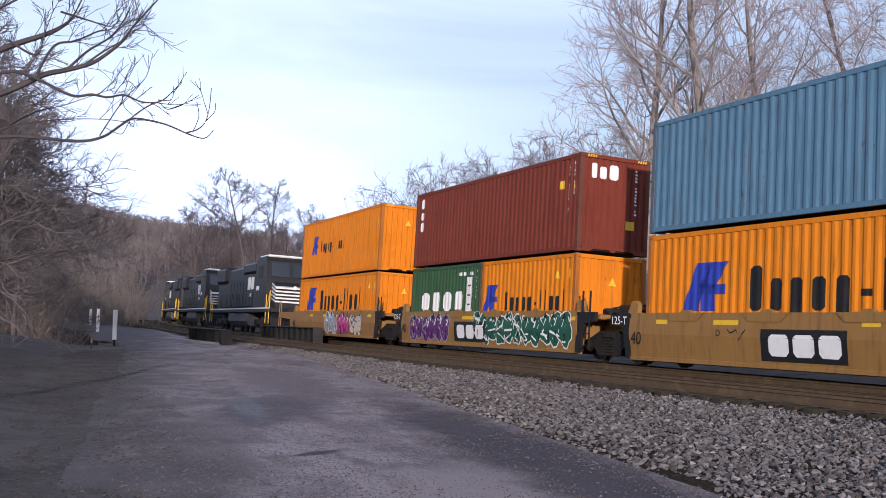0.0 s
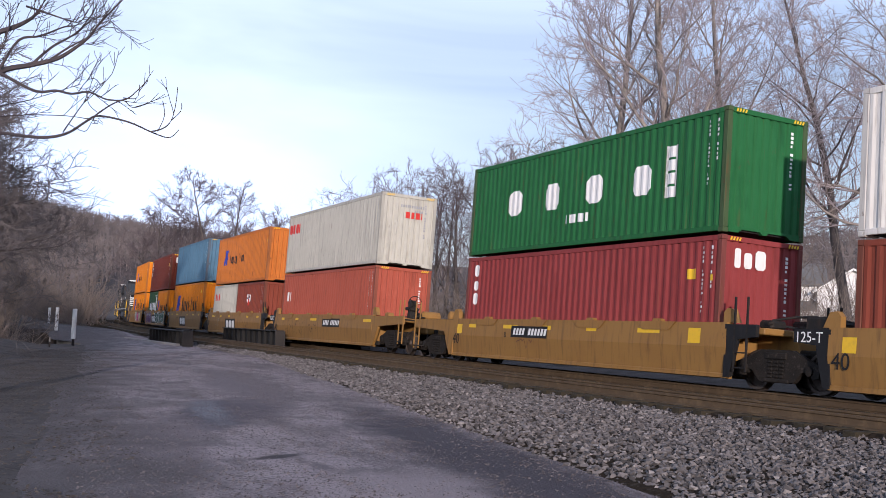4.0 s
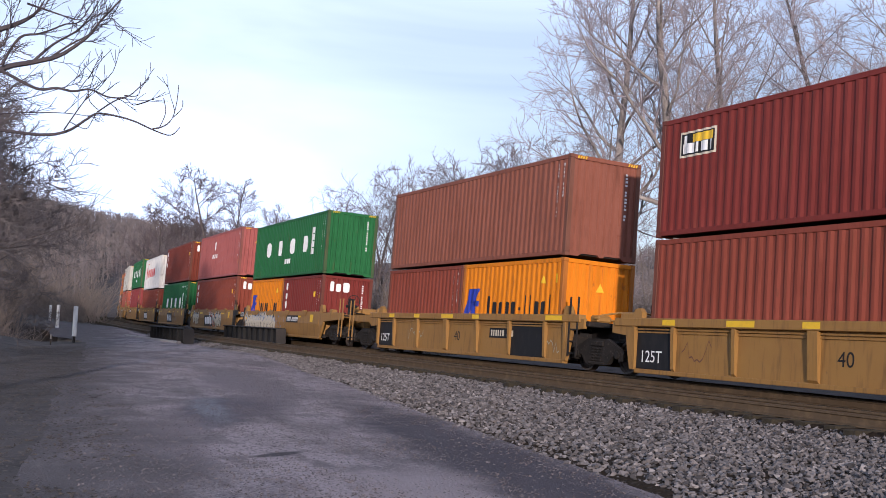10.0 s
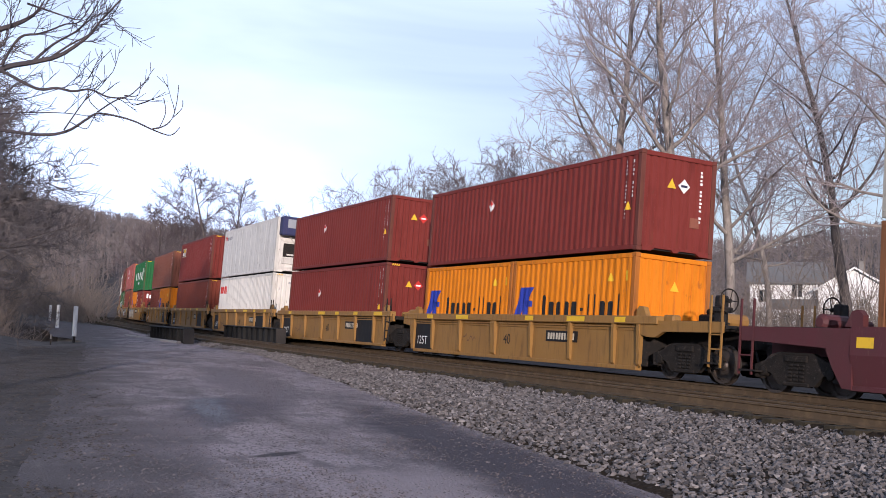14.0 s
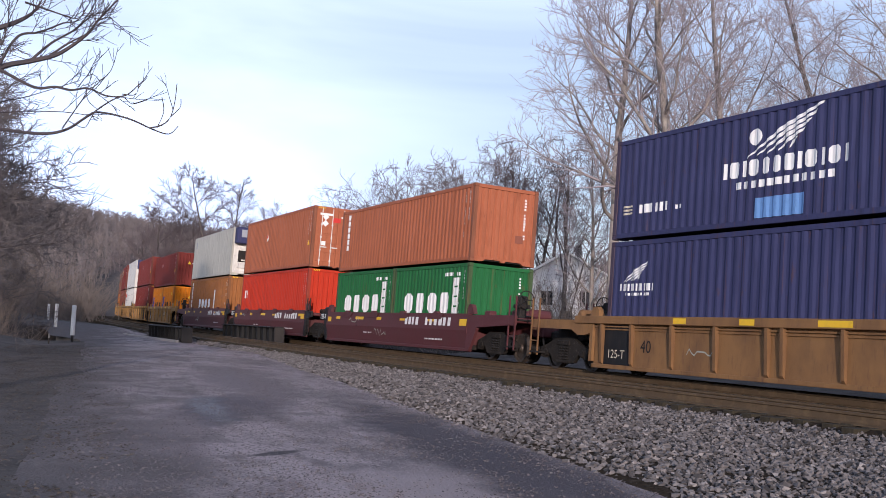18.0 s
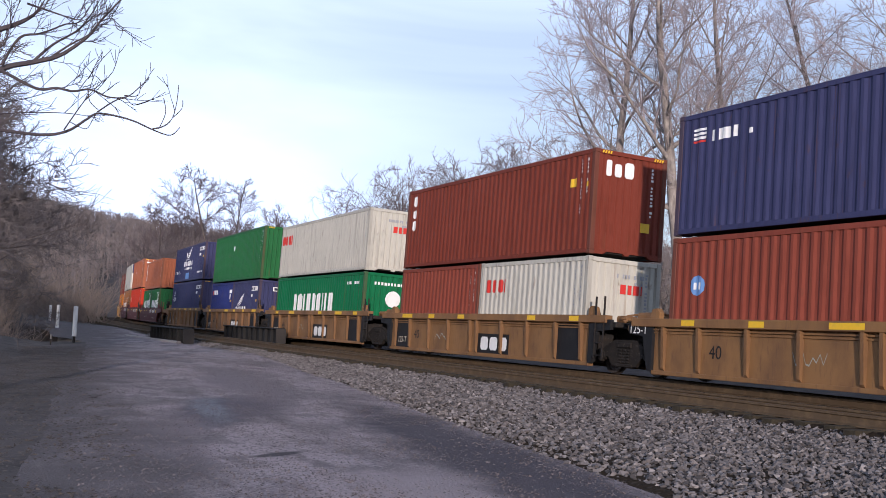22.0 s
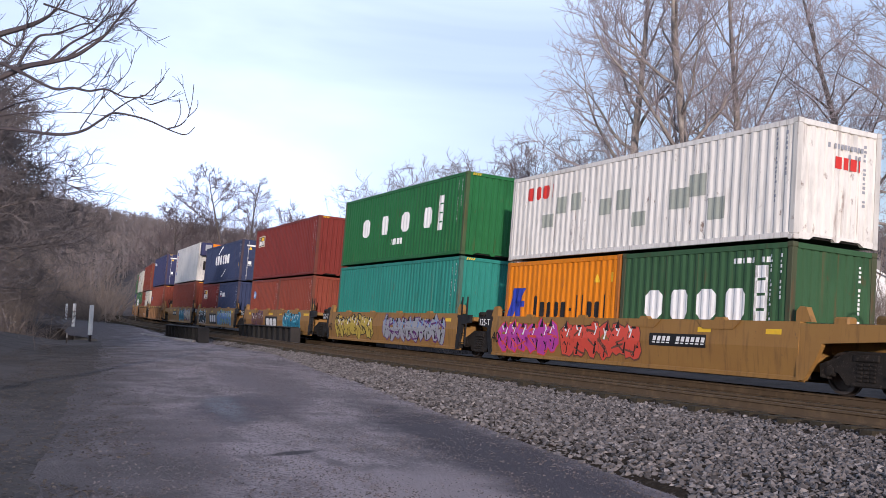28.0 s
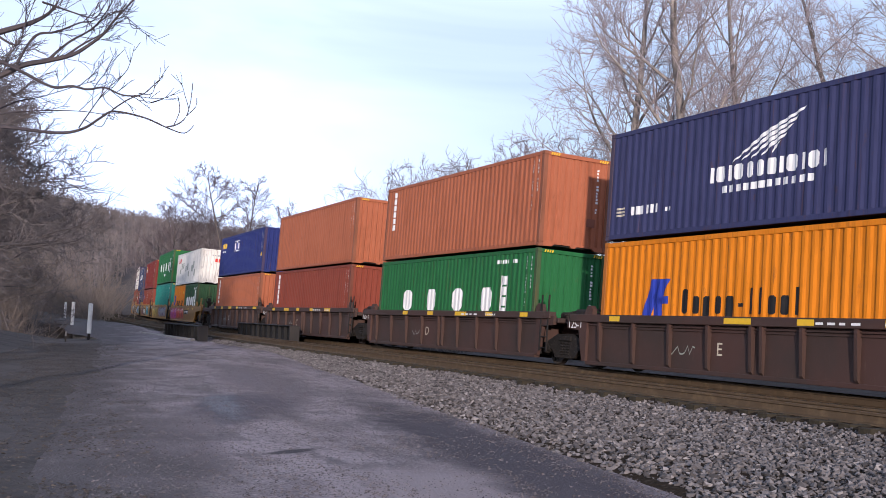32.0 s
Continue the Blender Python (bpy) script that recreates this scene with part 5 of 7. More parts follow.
def well_car(style, colour, first, last, plate, dark_ends, tags, seed):
    """One well of an articulated car. first, last: whether its front or rear end carries a coupler."""
    paint_m = CAR_PAINT[colour]
    text = {"yellow": "yellow-painted", "brown": "rust-stained yellow", "maroon": "maroon", "oxide": "oxide brown"}[colour]
    root = thing("well_car", text + (" ribbed" if style == "ribbed" else " smooth-sided") + " steel container well car"
                 + (" with graffiti" if tags else " with worn paint"), "railway car", "well cars of the train")
    ribbed = style == "ribbed"
    for side in (-1, 1):
        key = ("side_sill", style, side)
        part("side_sill", once(key, lambda: (sill_ribbed if ribbed else sill_smooth)(side)), paint_m, root)
        for end in (-1, 1):
            reach = 9.5 if (end > 0 and first) or (end < 0 and last) else 7.45
            open_end = ribbed and reach > 8
            part("end_gusset", once(("end_gusset", reach, open_end), lambda: open_end_shape(reach) if open_end else gusset_shape(reach)), paint_m if reach > 8 or (ribbed and colour != "brown") else BLACK, root,
                     m=pose(side * (1.30 if ribbed else 1.325), 0, 0, 0, 0, 0 if end > 0 else 180))
    if ribbed:
        for side in (-1, 1):
            for z, out in ((1.12, 1.30), (1.19, 1.32)):
                part("ledge", once(("ledge", z, side), lambda: Shape().box(*sorted((side * 1.262, side * out)), -6.5, 6.5, z, z + 0.035)), paint_m, root)
            for y in RIB_PLACES[colour]:
                mid = colour == "yellow" and y == 0.75
                part("rib", once(("rib", mid, colour == "yellow"), lambda: rib_shape(0.26 if mid else 0.11 if colour == "yellow" else 0.085)), paint_m, root, m=pose(side * 1.262, y, 0, 0, 0, 0 if side < 0 else 180))
    else:
        for i in range(4):
            y = 4.3 - i * 2.8
            part("lock_plate", once("lock_plate", lambda: Shape().slab([(-0.75, 1.40), (-0.5, 1.20), (0.5, 1.20), (0.75, 1.40)], -0.016, 0.0, "x")), paint_m, root, m=pose(-1.388, y, 0))
            part("guide", once("guide", lambda: Shape().slab([(-0.2, 1.39), (-0.13, 1.47), (0.13, 1.47), (0.2, 1.39)], -0.06, 0.06, "x")), paint_m, root, m=pose(-1.30, y, 0))
    for y0, y1 in ((-6.5, -5.6), (-0.5, 0.5), (5.6, 6.5)):
        part("well_floor", once(("well_floor", y0), lambda: Shape().box(-1.2, 1.2, y0, y1, 0.25, 0.44, 0.02)), STEEL_DARK, root)
    for end in (-1, 1):
        coupled = (end > 0 and first) or (end < 0 and last)
        far = 9.6 if coupled else 7.75
        turn = pose(0, 0, 0, 0, 0, 0 if end > 0 else 180)
        part("end_deck", once(("end_deck", far), lambda: Shape().box(-1.28, 1.28, 6.45, far - 0.15, 1.16, 1.30, 0.02).box(-0.42, 0.42, 6.4, far, 0.78, 1.18, 0.03)
                              .box(-1.2, 1.2, 6.35, 6.5, 0.4, 1.2)), STEEL_DARK if dark_ends else paint_m, root, m=turn)
        for side in (-1, 1):
            if coupled or end < 0:
                part("handhold", once("ladder", ladder_shape), paint_m if coupled else STEEL_DARK, root, m=pose(side * 1.36, end * (far - 0.25 if coupled else 6.98), 0))
            part("guide_cone", once("guide_cone", lambda: Shape().slab([(6.35, 1.40), (6.35, 1.62), (6.45, 1.72), (6.62, 1.70), (6.78, 1.40)], -0.07, 0.07, "x")), paint_m, root,
                 m=pose(side * 1.22, 0, 0, 0, 0, 0 if end > 0 else 180))
        if coupled:
            part("coupler", once("coupler", lambda: Shape().box(-0.12, 0.12, 9.3, 9.95, 0.72, 0.98, 0.03).box(-0.2, 0.2, 9.75, 10.0, 0.70, 1.0, 0.05)), STEEL_DARK, root, m=turn)
            part("brake_stand", once("brake_stand", lambda: Shape().box(0.58, 0.82, 8.62, 8.86, 1.30, 2.0, 0.03).box(0.50, 0.90, 8.55, 8.92, 1.62, 1.74, 0.02)), STEEL_DARK, root, m=turn)
            part("brake_wheel", once("brake_wheel", brake_wheel_shape), STEEL_DARK, root, m=turn @ pose(0.7, 8.98, 1.88, 0, 0, 90))
            part("air_reservoir", once("air_reservoir", lambda: Shape().tube([(-0.95, 7.75, 1.50), (-0.88, 7.75, 1.50), (-0.22, 7.75, 1.50), (-0.15, 7.75, 1.50)], [0.10, 0.18, 0.18, 0.10], 12)), paint_m, root, m=turn)
            part("brake_valve", once("brake_valve", lambda: Shape().box(-0.1, 0.35, 7.5, 7.95, 1.30, 1.60, 0.05).box(0.0, 0.2, 7.6, 7.85, 1.60, 1.74, 0.04)), paint_m if seed % 2 else STEEL_DARK, root, m=turn)
            part("brake_cylinder", once("brake_cylinder", lambda: Shape().box(0.9, 1.15, 7.2, 7.6, 1.3, 1.52, 0.04)), paint_m, root, m=turn)
            part("brake_pipe", once("brake_pipe", lambda: Shape().tube([(-0.2, 8.0, 1.42), (0.3, 8.3, 1.42), (0.62, 8.7, 1.5)], 0.025).tube([(-1.1, 6.6, 1.36), (-1.1, 8.8, 1.36), (-0.4, 9.3, 1.2)], 0.028).tube([(1.1, 6.6, 1.36), (1.1, 9.2, 1.36)], 0.028)
                                    .tube([(0.3, 9.4, 0.95), (0.42, 9.7, 0.55), (0.35, 9.95, 0.4)], 0.03)), STEEL_DARK, root, m=turn)
            part("crossover_platform", once("crossover_platform", lambda: Shape().box(-1.25, 1.25, 9.2, 9.55, 1.22, 1.27).box(-1.4, -1.2, 9.0, 9.5, 0.42, 0.46).box(1.2, 1.4, 9.0, 9.5, 0.42, 0.46)), STEEL_DARK, root, m=turn)
            bogie(root, end * 8.1)
        else:
            part("brake_gear", once("brake_gear_mid", lambda: Shape().box(-0.9, -0.3, 6.75, 7.2, 1.3, 1.55, 0.05).tube([(-0.9, 6.9, 1.36), (0.9, 7.3, 1.42)], 0.03).box(0.35, 0.8, 6.9, 7.3, 1.3, 1.5, 0.05).tube([(-0.6, 7.0, 1.55), (-0.4, 7.4, 1.66), (0.3, 7.5, 1.6), (0.6, 7.1, 1.5)], 0.028).tube([(-1.15, 6.5, 1.36), (-1.15, 7.5, 1.40)], 0.025).box(-1.25, -0.95, 6.6, 7.3, 1.30, 1.62, 0.05)), paint_m if ribbed and colour != "oxide" else STEEL_DARK, root, m=turn)
    if not last:
        bogie(root, -7.85)
    xs = -1.402 if ribbed else -1.399
    face = -1.270 if ribbed else -1.399
    # reflective strips, stencils and the owner's plate
    rng = random.Random(seed)
    flat_marks(root, "reflector", [rect(5.4 - 2.2 * i, 1.305 if ribbed else 1.12, 0.86 if (i + seed) % 3 == 0 else 0.46, 0.13 if ribbed else 0.11) for i in range(6) if i != seed % 6 and not (i == 5 and 5 <= seed <= 9)], "yellow", xs, "yellow reflective strips")
    if not ribbed and 5 <= seed <= 9:
        flat_marks(root, "reflector", [rect(-5.3, 0.92, 0.42, 0.34), rect(6.2, 0.92, 0.34, 0.30)], "yellow", xs, "yellow reflective square")
    if colour != "maroon":
        words_on(root, "40" if colour != "oxide" else "CCDE"[seed % 4], 6.45 if not ribbed else (0.20 if colour == "yellow" else 4.55 if colour == "brown" else 1.35), 0.60, 0.46 if not ribbed else 0.42, "cream" if colour in ("maroon", "oxide") else "black", face)
    words_on(root, "BCDEA"[seed % 5], 3.1, 0.86, 0.22, "black", face) if not ribbed else None
    if dark_ends and ribbed:
        flat_marks(root, "end_plate", [rect(6.49, 0.25, 1.38, 1.0) if colour == "yellow" else rect(6.05, 0.25, 1.15, 1.0)] + ([] if last else [rect(-3.56, 0.25, 1.88, 1.0) if colour == "yellow" else rect(-4.90, 0.25, 1.15, 1.0)]), "black", face - 0.004, "black painted end panels")
        words_on(root, "125T" if colour == "yellow" else "125-T", 6.35 if colour == "yellow" else 5.9, 0.42, 0.40 if colour == "yellow" else 0.30, "white" if colour == "yellow" else "cream", face - 0.010)
    elif not first:
        words_on(root, "125-T", 7.42, 1.10, 0.30, "white", -1.379 if not ribbed else -1.355)
    if plate:
        y, z, w, h = plate
        flat_marks(root, "name_plate", [rect(y, z, w, h)], "black", face - 0.004, "dark plate with white block letters")
        if h > 0.45:
            flat_marks(root, "lettering", word(y - 0.10 * w, z + 0.16 * h, 0.84 * w, 0.68 * h, "TTX"), "white", face - 0.008)
        else:
            row = [slant(y - w * (0.06 + 0.085 * k), z + 0.22 * h, 0.058 * w, 0.56 * h, 0.02 * w) for k in range(11) if k != 4]
            tagged(part("lettering", side_bars(row, face - 0.008, not ribbed), WHITE, root), kind="stuff")
    if ribbed and colour == "yellow":
        flat_marks(root, "number_patch", [rect(-2.2, 0.74, 1.6, 0.30)], "black", face - 0.003, "dark stencil patch with worn characters")
        tagged(part("lettering", side_bars(dashes(-2.3, 0.80, 1.4, 0.18, 10, seed), face - 0.007), INK["cream"], root), kind="stuff")
    if colour in ("maroon", "oxide"):
        tagged(part("lettering", side_bars(dashes(-1.7, 0.99 if not ribbed else 1.33, 1.2, 0.27 if not ribbed else 0.05, 4, 3) + dashes(-3.4, 0.99 if not ribbed else 1.33, 2.1 if not ribbed else 0.7, 0.27 if not ribbed else 0.05, 6, 4)
                                           + ([] if ribbed else dashes(2.3, 0.60, 0.9, 0.05, 9, 5) + dashes(-3.4, 0.50, 1.4, 0.05, 12, 6)), xs - 0.003, not ribbed), WHITE, root), kind="stuff")
        flat_marks(root, "reflector", [rect(6.4, 1.0, 0.4, 0.2), rect(-6.0, 1.0, 0.5, 0.22)], "yellow", xs - 0.002, "yellow reflective square") if not ribbed else None
    for tag in tags:
        if tag[0] == "spray":
            spray(root, tag[1], tag[2], seed + int(10 * abs(tag[1])), tag[3], tag[4], face + (0.0 if not ribbed else 0.0))
        else:
            scrawl(root, tag[1], tag[2], tag[3], tag[4], seed + int(7 * abs(tag[1])), tag[5], face - 0.002)
    if not tags:
        scrawl(root, 3.0 - rng.random(), 0.55, 1.0, 0.3, seed, "faded" if colour in ("maroon", "oxide", "brown") else "brown", face - 0.002)
    return root


# ---- the consist: place of the front end of each well's boxes at 15 s, then car and boxes ----
HC, STD, SHORT = 2.896, 2.591, 6.058
SMOOTH, RIBS = "smooth", "ribbed"
NAME = (1.6, 0.36, 2.45, 0.68)
CONSIST = [
    (278.15, SMOOTH, "yellow", 1, 0, None, 0, [("spray", 0.6, -1.2, "grey", "white"), ("spray", -1.4, -3.0, "pink", "purple"), ("spray", -3.2, -4.8, "cream", "brown")],
     [("orange", "shipper_k", 12.192, STD)], ("orange", "shipper_top", "blind")),
    (262.03, SMOOTH, "yellow", 0, 0, NAME, 0, [("spray", 5.6, 2.1, "purple", "grey"), ("spray", 0.1, -6.2, "darkgreen", "white")],
     [("dull_green", "wide_white", SHORT, STD), ("orange", "shipper_k", SHORT, STD)], ("brown", "tall_white", "blind")),
    (246.36, SMOOTH, "yellow", 0, 0, NAME, 0, [("scrawl", 2.7, 0.7, 0.7, 0.35, "black")], [("orange", "shipper_k", 12.192, HC)], ("blue", "bare", "blind")),
    (230.72, SMOOTH, "yellow", 0, 0, NAME, 0, [("scrawl", 4.2, 0.5, 1.0, 0.7, "faded"), ("scrawl", -2.8, 0.4, 0.9, 0.5, "black")],
     [("grey", "round_red", SHORT, STD), ("rust_red", "hazard_short", SHORT, STD)], ("faded_orange", "shipper_top", "blind")),
    (214.99, SMOOTH, "yellow", 0, 1, (-0.7, 0.87, 2.2, 0.36), 0, [("scrawl", 5.2, 0.4, 3.4, 0.8, "black"), ("scrawl", 1.2, 0.6, 1.2, 0.5, "black")],
     [("salmon", "white_corner", 12.192, HC)], ("grey", "round_red", "blind")),
    (195.01, SMOOTH, "yellow", 1, 0, (2.7, 0.87, 2.0, 0.34), 0, [], [("crimson", "tall_white", 12.192, HC)], ("green", "wide_white", "blind")),
    (179.04, SMOOTH, "yellow", 0, 0, NAME, 0, [], [("rust_red", "bare", 12.192, STD)], ("white", "big_red", "blind")),
    (163.33, SMOOTH, "yellow", 0, 0, NAME, 0, [("scrawl", -1.9, 0.55, 1.4, 0.5, "skyblue")], [("green", "wide_low", 12.192, HC)], ("brown", "tall_white", "blind")),
    (147.60, SMOOTH, "yellow", 0, 0, NAME, 0, [("spray", 5.4, 3.6, "cream", "brown"), ("spray", 0.2, -1.5, "faded", "scarlet"), ("spray", -1.7, -3.4, "cream", "black")],
     [("rust_red", "tall_white", 12.192, HC)], ("faded_red", "emblem", "blind")),
    (131.78, SMOOTH, "yellow", 0, 1, (-1.6, 0.87, 1.9, 0.34), 0, [("spray", 6.2, 0.4, "cream", "grey"), ("scrawl", 0.2, 0.4, 1.6, 0.9, "skyblue")],
     [("orange", "shipper_k", SHORT, STD), ("dark_red", "tall_white", SHORT, STD)], ("green", "wide_white", "blind")),
    (111.90, RIBS, "yellow", 1, 0, None, 1, [("scrawl", 3.9, 0.5, 1.4, 0.5, "faded"), ("scrawl", -5.4, 0.4, 0.9, 0.7, "faded")],
     [("rust_red", "bare", SHORT, STD), ("orange", "shipper_k", SHORT, STD)], ("rosy_brown", "bare", "blind")),
    (95.70, RIBS, "yellow", 0, 0, None, 1, [("scrawl", 4.8, 0.5, 1.1, 0.5, "brown")], [("rust_red", "bare", 12.192, HC)], ("dark_red", "beacon", "blind")),
    (79.80, RIBS, "yellow", 0, 0, None, 1, [("scrawl", 4.8, 0.5, 1.1, 0.5, "brown")], [("white", "round_red", 12.192, HC)], ("white", "dark_word", "generator")),
    (64.35, RIBS, "yellow", 0, 0, None, 1, [("scrawl", 4.6, 0.5, 1.0, 0.4, "brown")], [("dark_red", "hazard", 12.192, HC)], ("dark_red", "hazard", "blind", STD)),
    (48.55, RIBS, "yellow", 0, 1, None, 1, [], [("orange", "shipper_k", SHORT, STD), ("orange", "shipper_k", SHORT, STD)], ("dark_red", "hazard", "blind", STD)),
    (28.89, SMOOTH, "maroon", 1, 0, None, 0, [], [("tan", "down_word", 12.192, HC)], ("grey", "small_square", "generator")),
    (13.20, SMOOTH, "maroon", 0, 0, None, 0, [("scrawl", 4.9, 1.05, 0.9, 0.2, "faded")], [("bright_red", "white_corner", 12.192, HC)], ("terracotta", "hazard", "doors")),
    (-3.0, SMOOTH, "maroon", 0, 1, None, 0, [("scrawl", 3.9, 1.0, 1.2, 0.2, "faded"), ("scrawl", 1.2, 0.5, 1.3, 0.3, "faded")],
     [("green", "wide_white", SHORT, STD), ("green", "wide_white", SHORT, STD)], ("terracotta", "down_white", "blind", STD)),
    (-22.96, RIBS, "brown", 1, 0, None, 1, [], [("navy", "logistics_low", 12.192, HC)], ("navy", "logistics", "blind", STD)),
    (-38.70, RIBS, "brown", 0, 0, (-0.28, 0.26, 1.95, 0.60), 1, [], [("royal_blue", "dotted", SHORT, STD), ("navy", "logistics_short", SHORT, STD)], ("green", "disc", "blind")),
    (-54.40, RIBS, "brown", 0, 0, (-0.28, 0.26, 1.95, 0.60), 1, [], [("emerald", "tall_word", 12.192, STD)], ("grey", "round_red", "blind", STD)),
    (-70.34, RIBS, "brown", 0, 0, (-0.28, 0.26, 1.95, 0.60), 1, [], [("rust_red", "bare", SHORT, STD), ("grey", "round_red", SHORT, STD)], ("brown", "tall_white", "blind")),
    (-86.02, RIBS, "brown", 0, 1, None, 0, [], [("rust_red", "blue_spot", 12.192, HC)], ("navy", "logistics_small", "doors")),
    (-105.77, SMOOTH, "yellow", 1, 0, (3.6, 0.75, 2.0, 0.36), 0, [("spray", -0.2, -2.7, "teal", "cyan"), ("spray", -2.9, -5.9, "cream", "purple")], [("rust_red", "bare", 12.192, HC)], ("white", "tower", "generator")),
    (-121.40, SMOOTH, "yellow", 0, 0, NAME, 0, [("spray", 5.6, 3.0, "black", "white"), ("spray", -1.2, -5.6, "skyblue", "lime")],
     [("dark_red", "beacon", SHORT, STD), ("ink_blue", "logistics_small", SHORT, STD)], ("ink_blue", "arcs", "doors", STD)),
    (-137.20, SMOOTH, "yellow", 0, 0, NAME, 0, [("spray", 4.6, 2.2, "brown", "purple"), ("spray", -2.0, -5.0, "teal", "cyan")],
     [("rust_red", "blue_spot", SHORT, STD), ("rust_red", "bare", SHORT, STD)], ("dark_red", "beacon", "blind")),
    (-153.26, SMOOTH, "yellow", 0, 0, None, 0, [("spray", 5.6, 1.2, "gold", "black"), ("spray", 0.0, -5.6, "grey", "purple")], [("teal", "bare", 12.192, HC)], ("green", "wide_white", "blind")),
    (-168.74, SMOOTH, "yellow", 0, 1, (-1.62, 0.76, 2.1, 0.30), 0, [("spray", 6.0, 2.6, "magenta", "scarlet"), ("spray", 2.4, -1.2, "scarlet", "brown")],
     [("orange", "shipper_k", SHORT, STD), ("dull_green", "wide_white", SHORT, STD)], ("white", "patched_white", "blind", STD)),
    (-188.65, RIBS, "oxide", 1, 0, None, 0, [], [("terracotta", "down_white", 12.192, HC)], ("royal_blue", "gold_word", "blind", STD)),
    (-204.0, RIBS, "oxide", 0, 0, None, 0, [], [("rust_red", "down_white", 12.192, HC)], ("terracotta", "bare", "blind")),
    (-219.75, RIBS, "oxide", 0, 0, None, 0, [], [("green", "wide_low", 12.192, HC)], ("terracotta", "down_white", "blind")),
    (-235.4, RIBS, "oxide", 0, 0, None, 0, [], [("orange", "shipper_mid", 12.192, HC)], ("navy", "logistics_plain", "blind")),
]
WELL_FLOOR = 0.50
ROLLING = []


def build_train():
    for i, (front, style, colour, first, last, plate, dark_ends, tags, low, top) in enumerate(CONSIST):
        mid = front - 6.096
        ROLLING.append((well_car(style, colour, first, last, plate, dark_ends, tags, i), mid, 0.0, 0.0))
        high = 0.0
        y = 6.096
        for j, (c, mk, L, H) in enumerate(low):
            ROLLING.append((container(c, mk, L, H, "blind", i + j), mid, y - L / 2, WELL_FLOOR))
            y -= L + 0.076
            high = max(high, H)
        ROLLING.append((container(top[0], top[1], 12.192, top[3] if len(top) > 3 else HC, top[2], i), mid, 0.0, WELL_FLOOR + high + 0.05))


# ---- diesel locomotives: y forward along the train, cab end at -y when reversed ----
LOCO_BLACK = material("loco_black", (0.009, 0.009, 0.011), 0.5, 0, [((0.018, 0.017, 0.016), 1.5, (1, 1, 0.5), 0.45, 0.3, 0.6), ((0.05, 0.042, 0.035), 6, (1, 2, 0.4), 0.62, 0.2, 0.4)], 0.03, 40)
LOCO_GLASS = material("loco_glass", (0.02, 0.025, 0.03), 0.08, 0, spec=0.6)
TANK_GREY = material("tank_grey", (0.075, 0.078, 0.09), 0.6, 0.1, [((0.16, 0.14, 0.12), 3, (1, 1, 0.4), 0.5, 0.3, 0.6)])


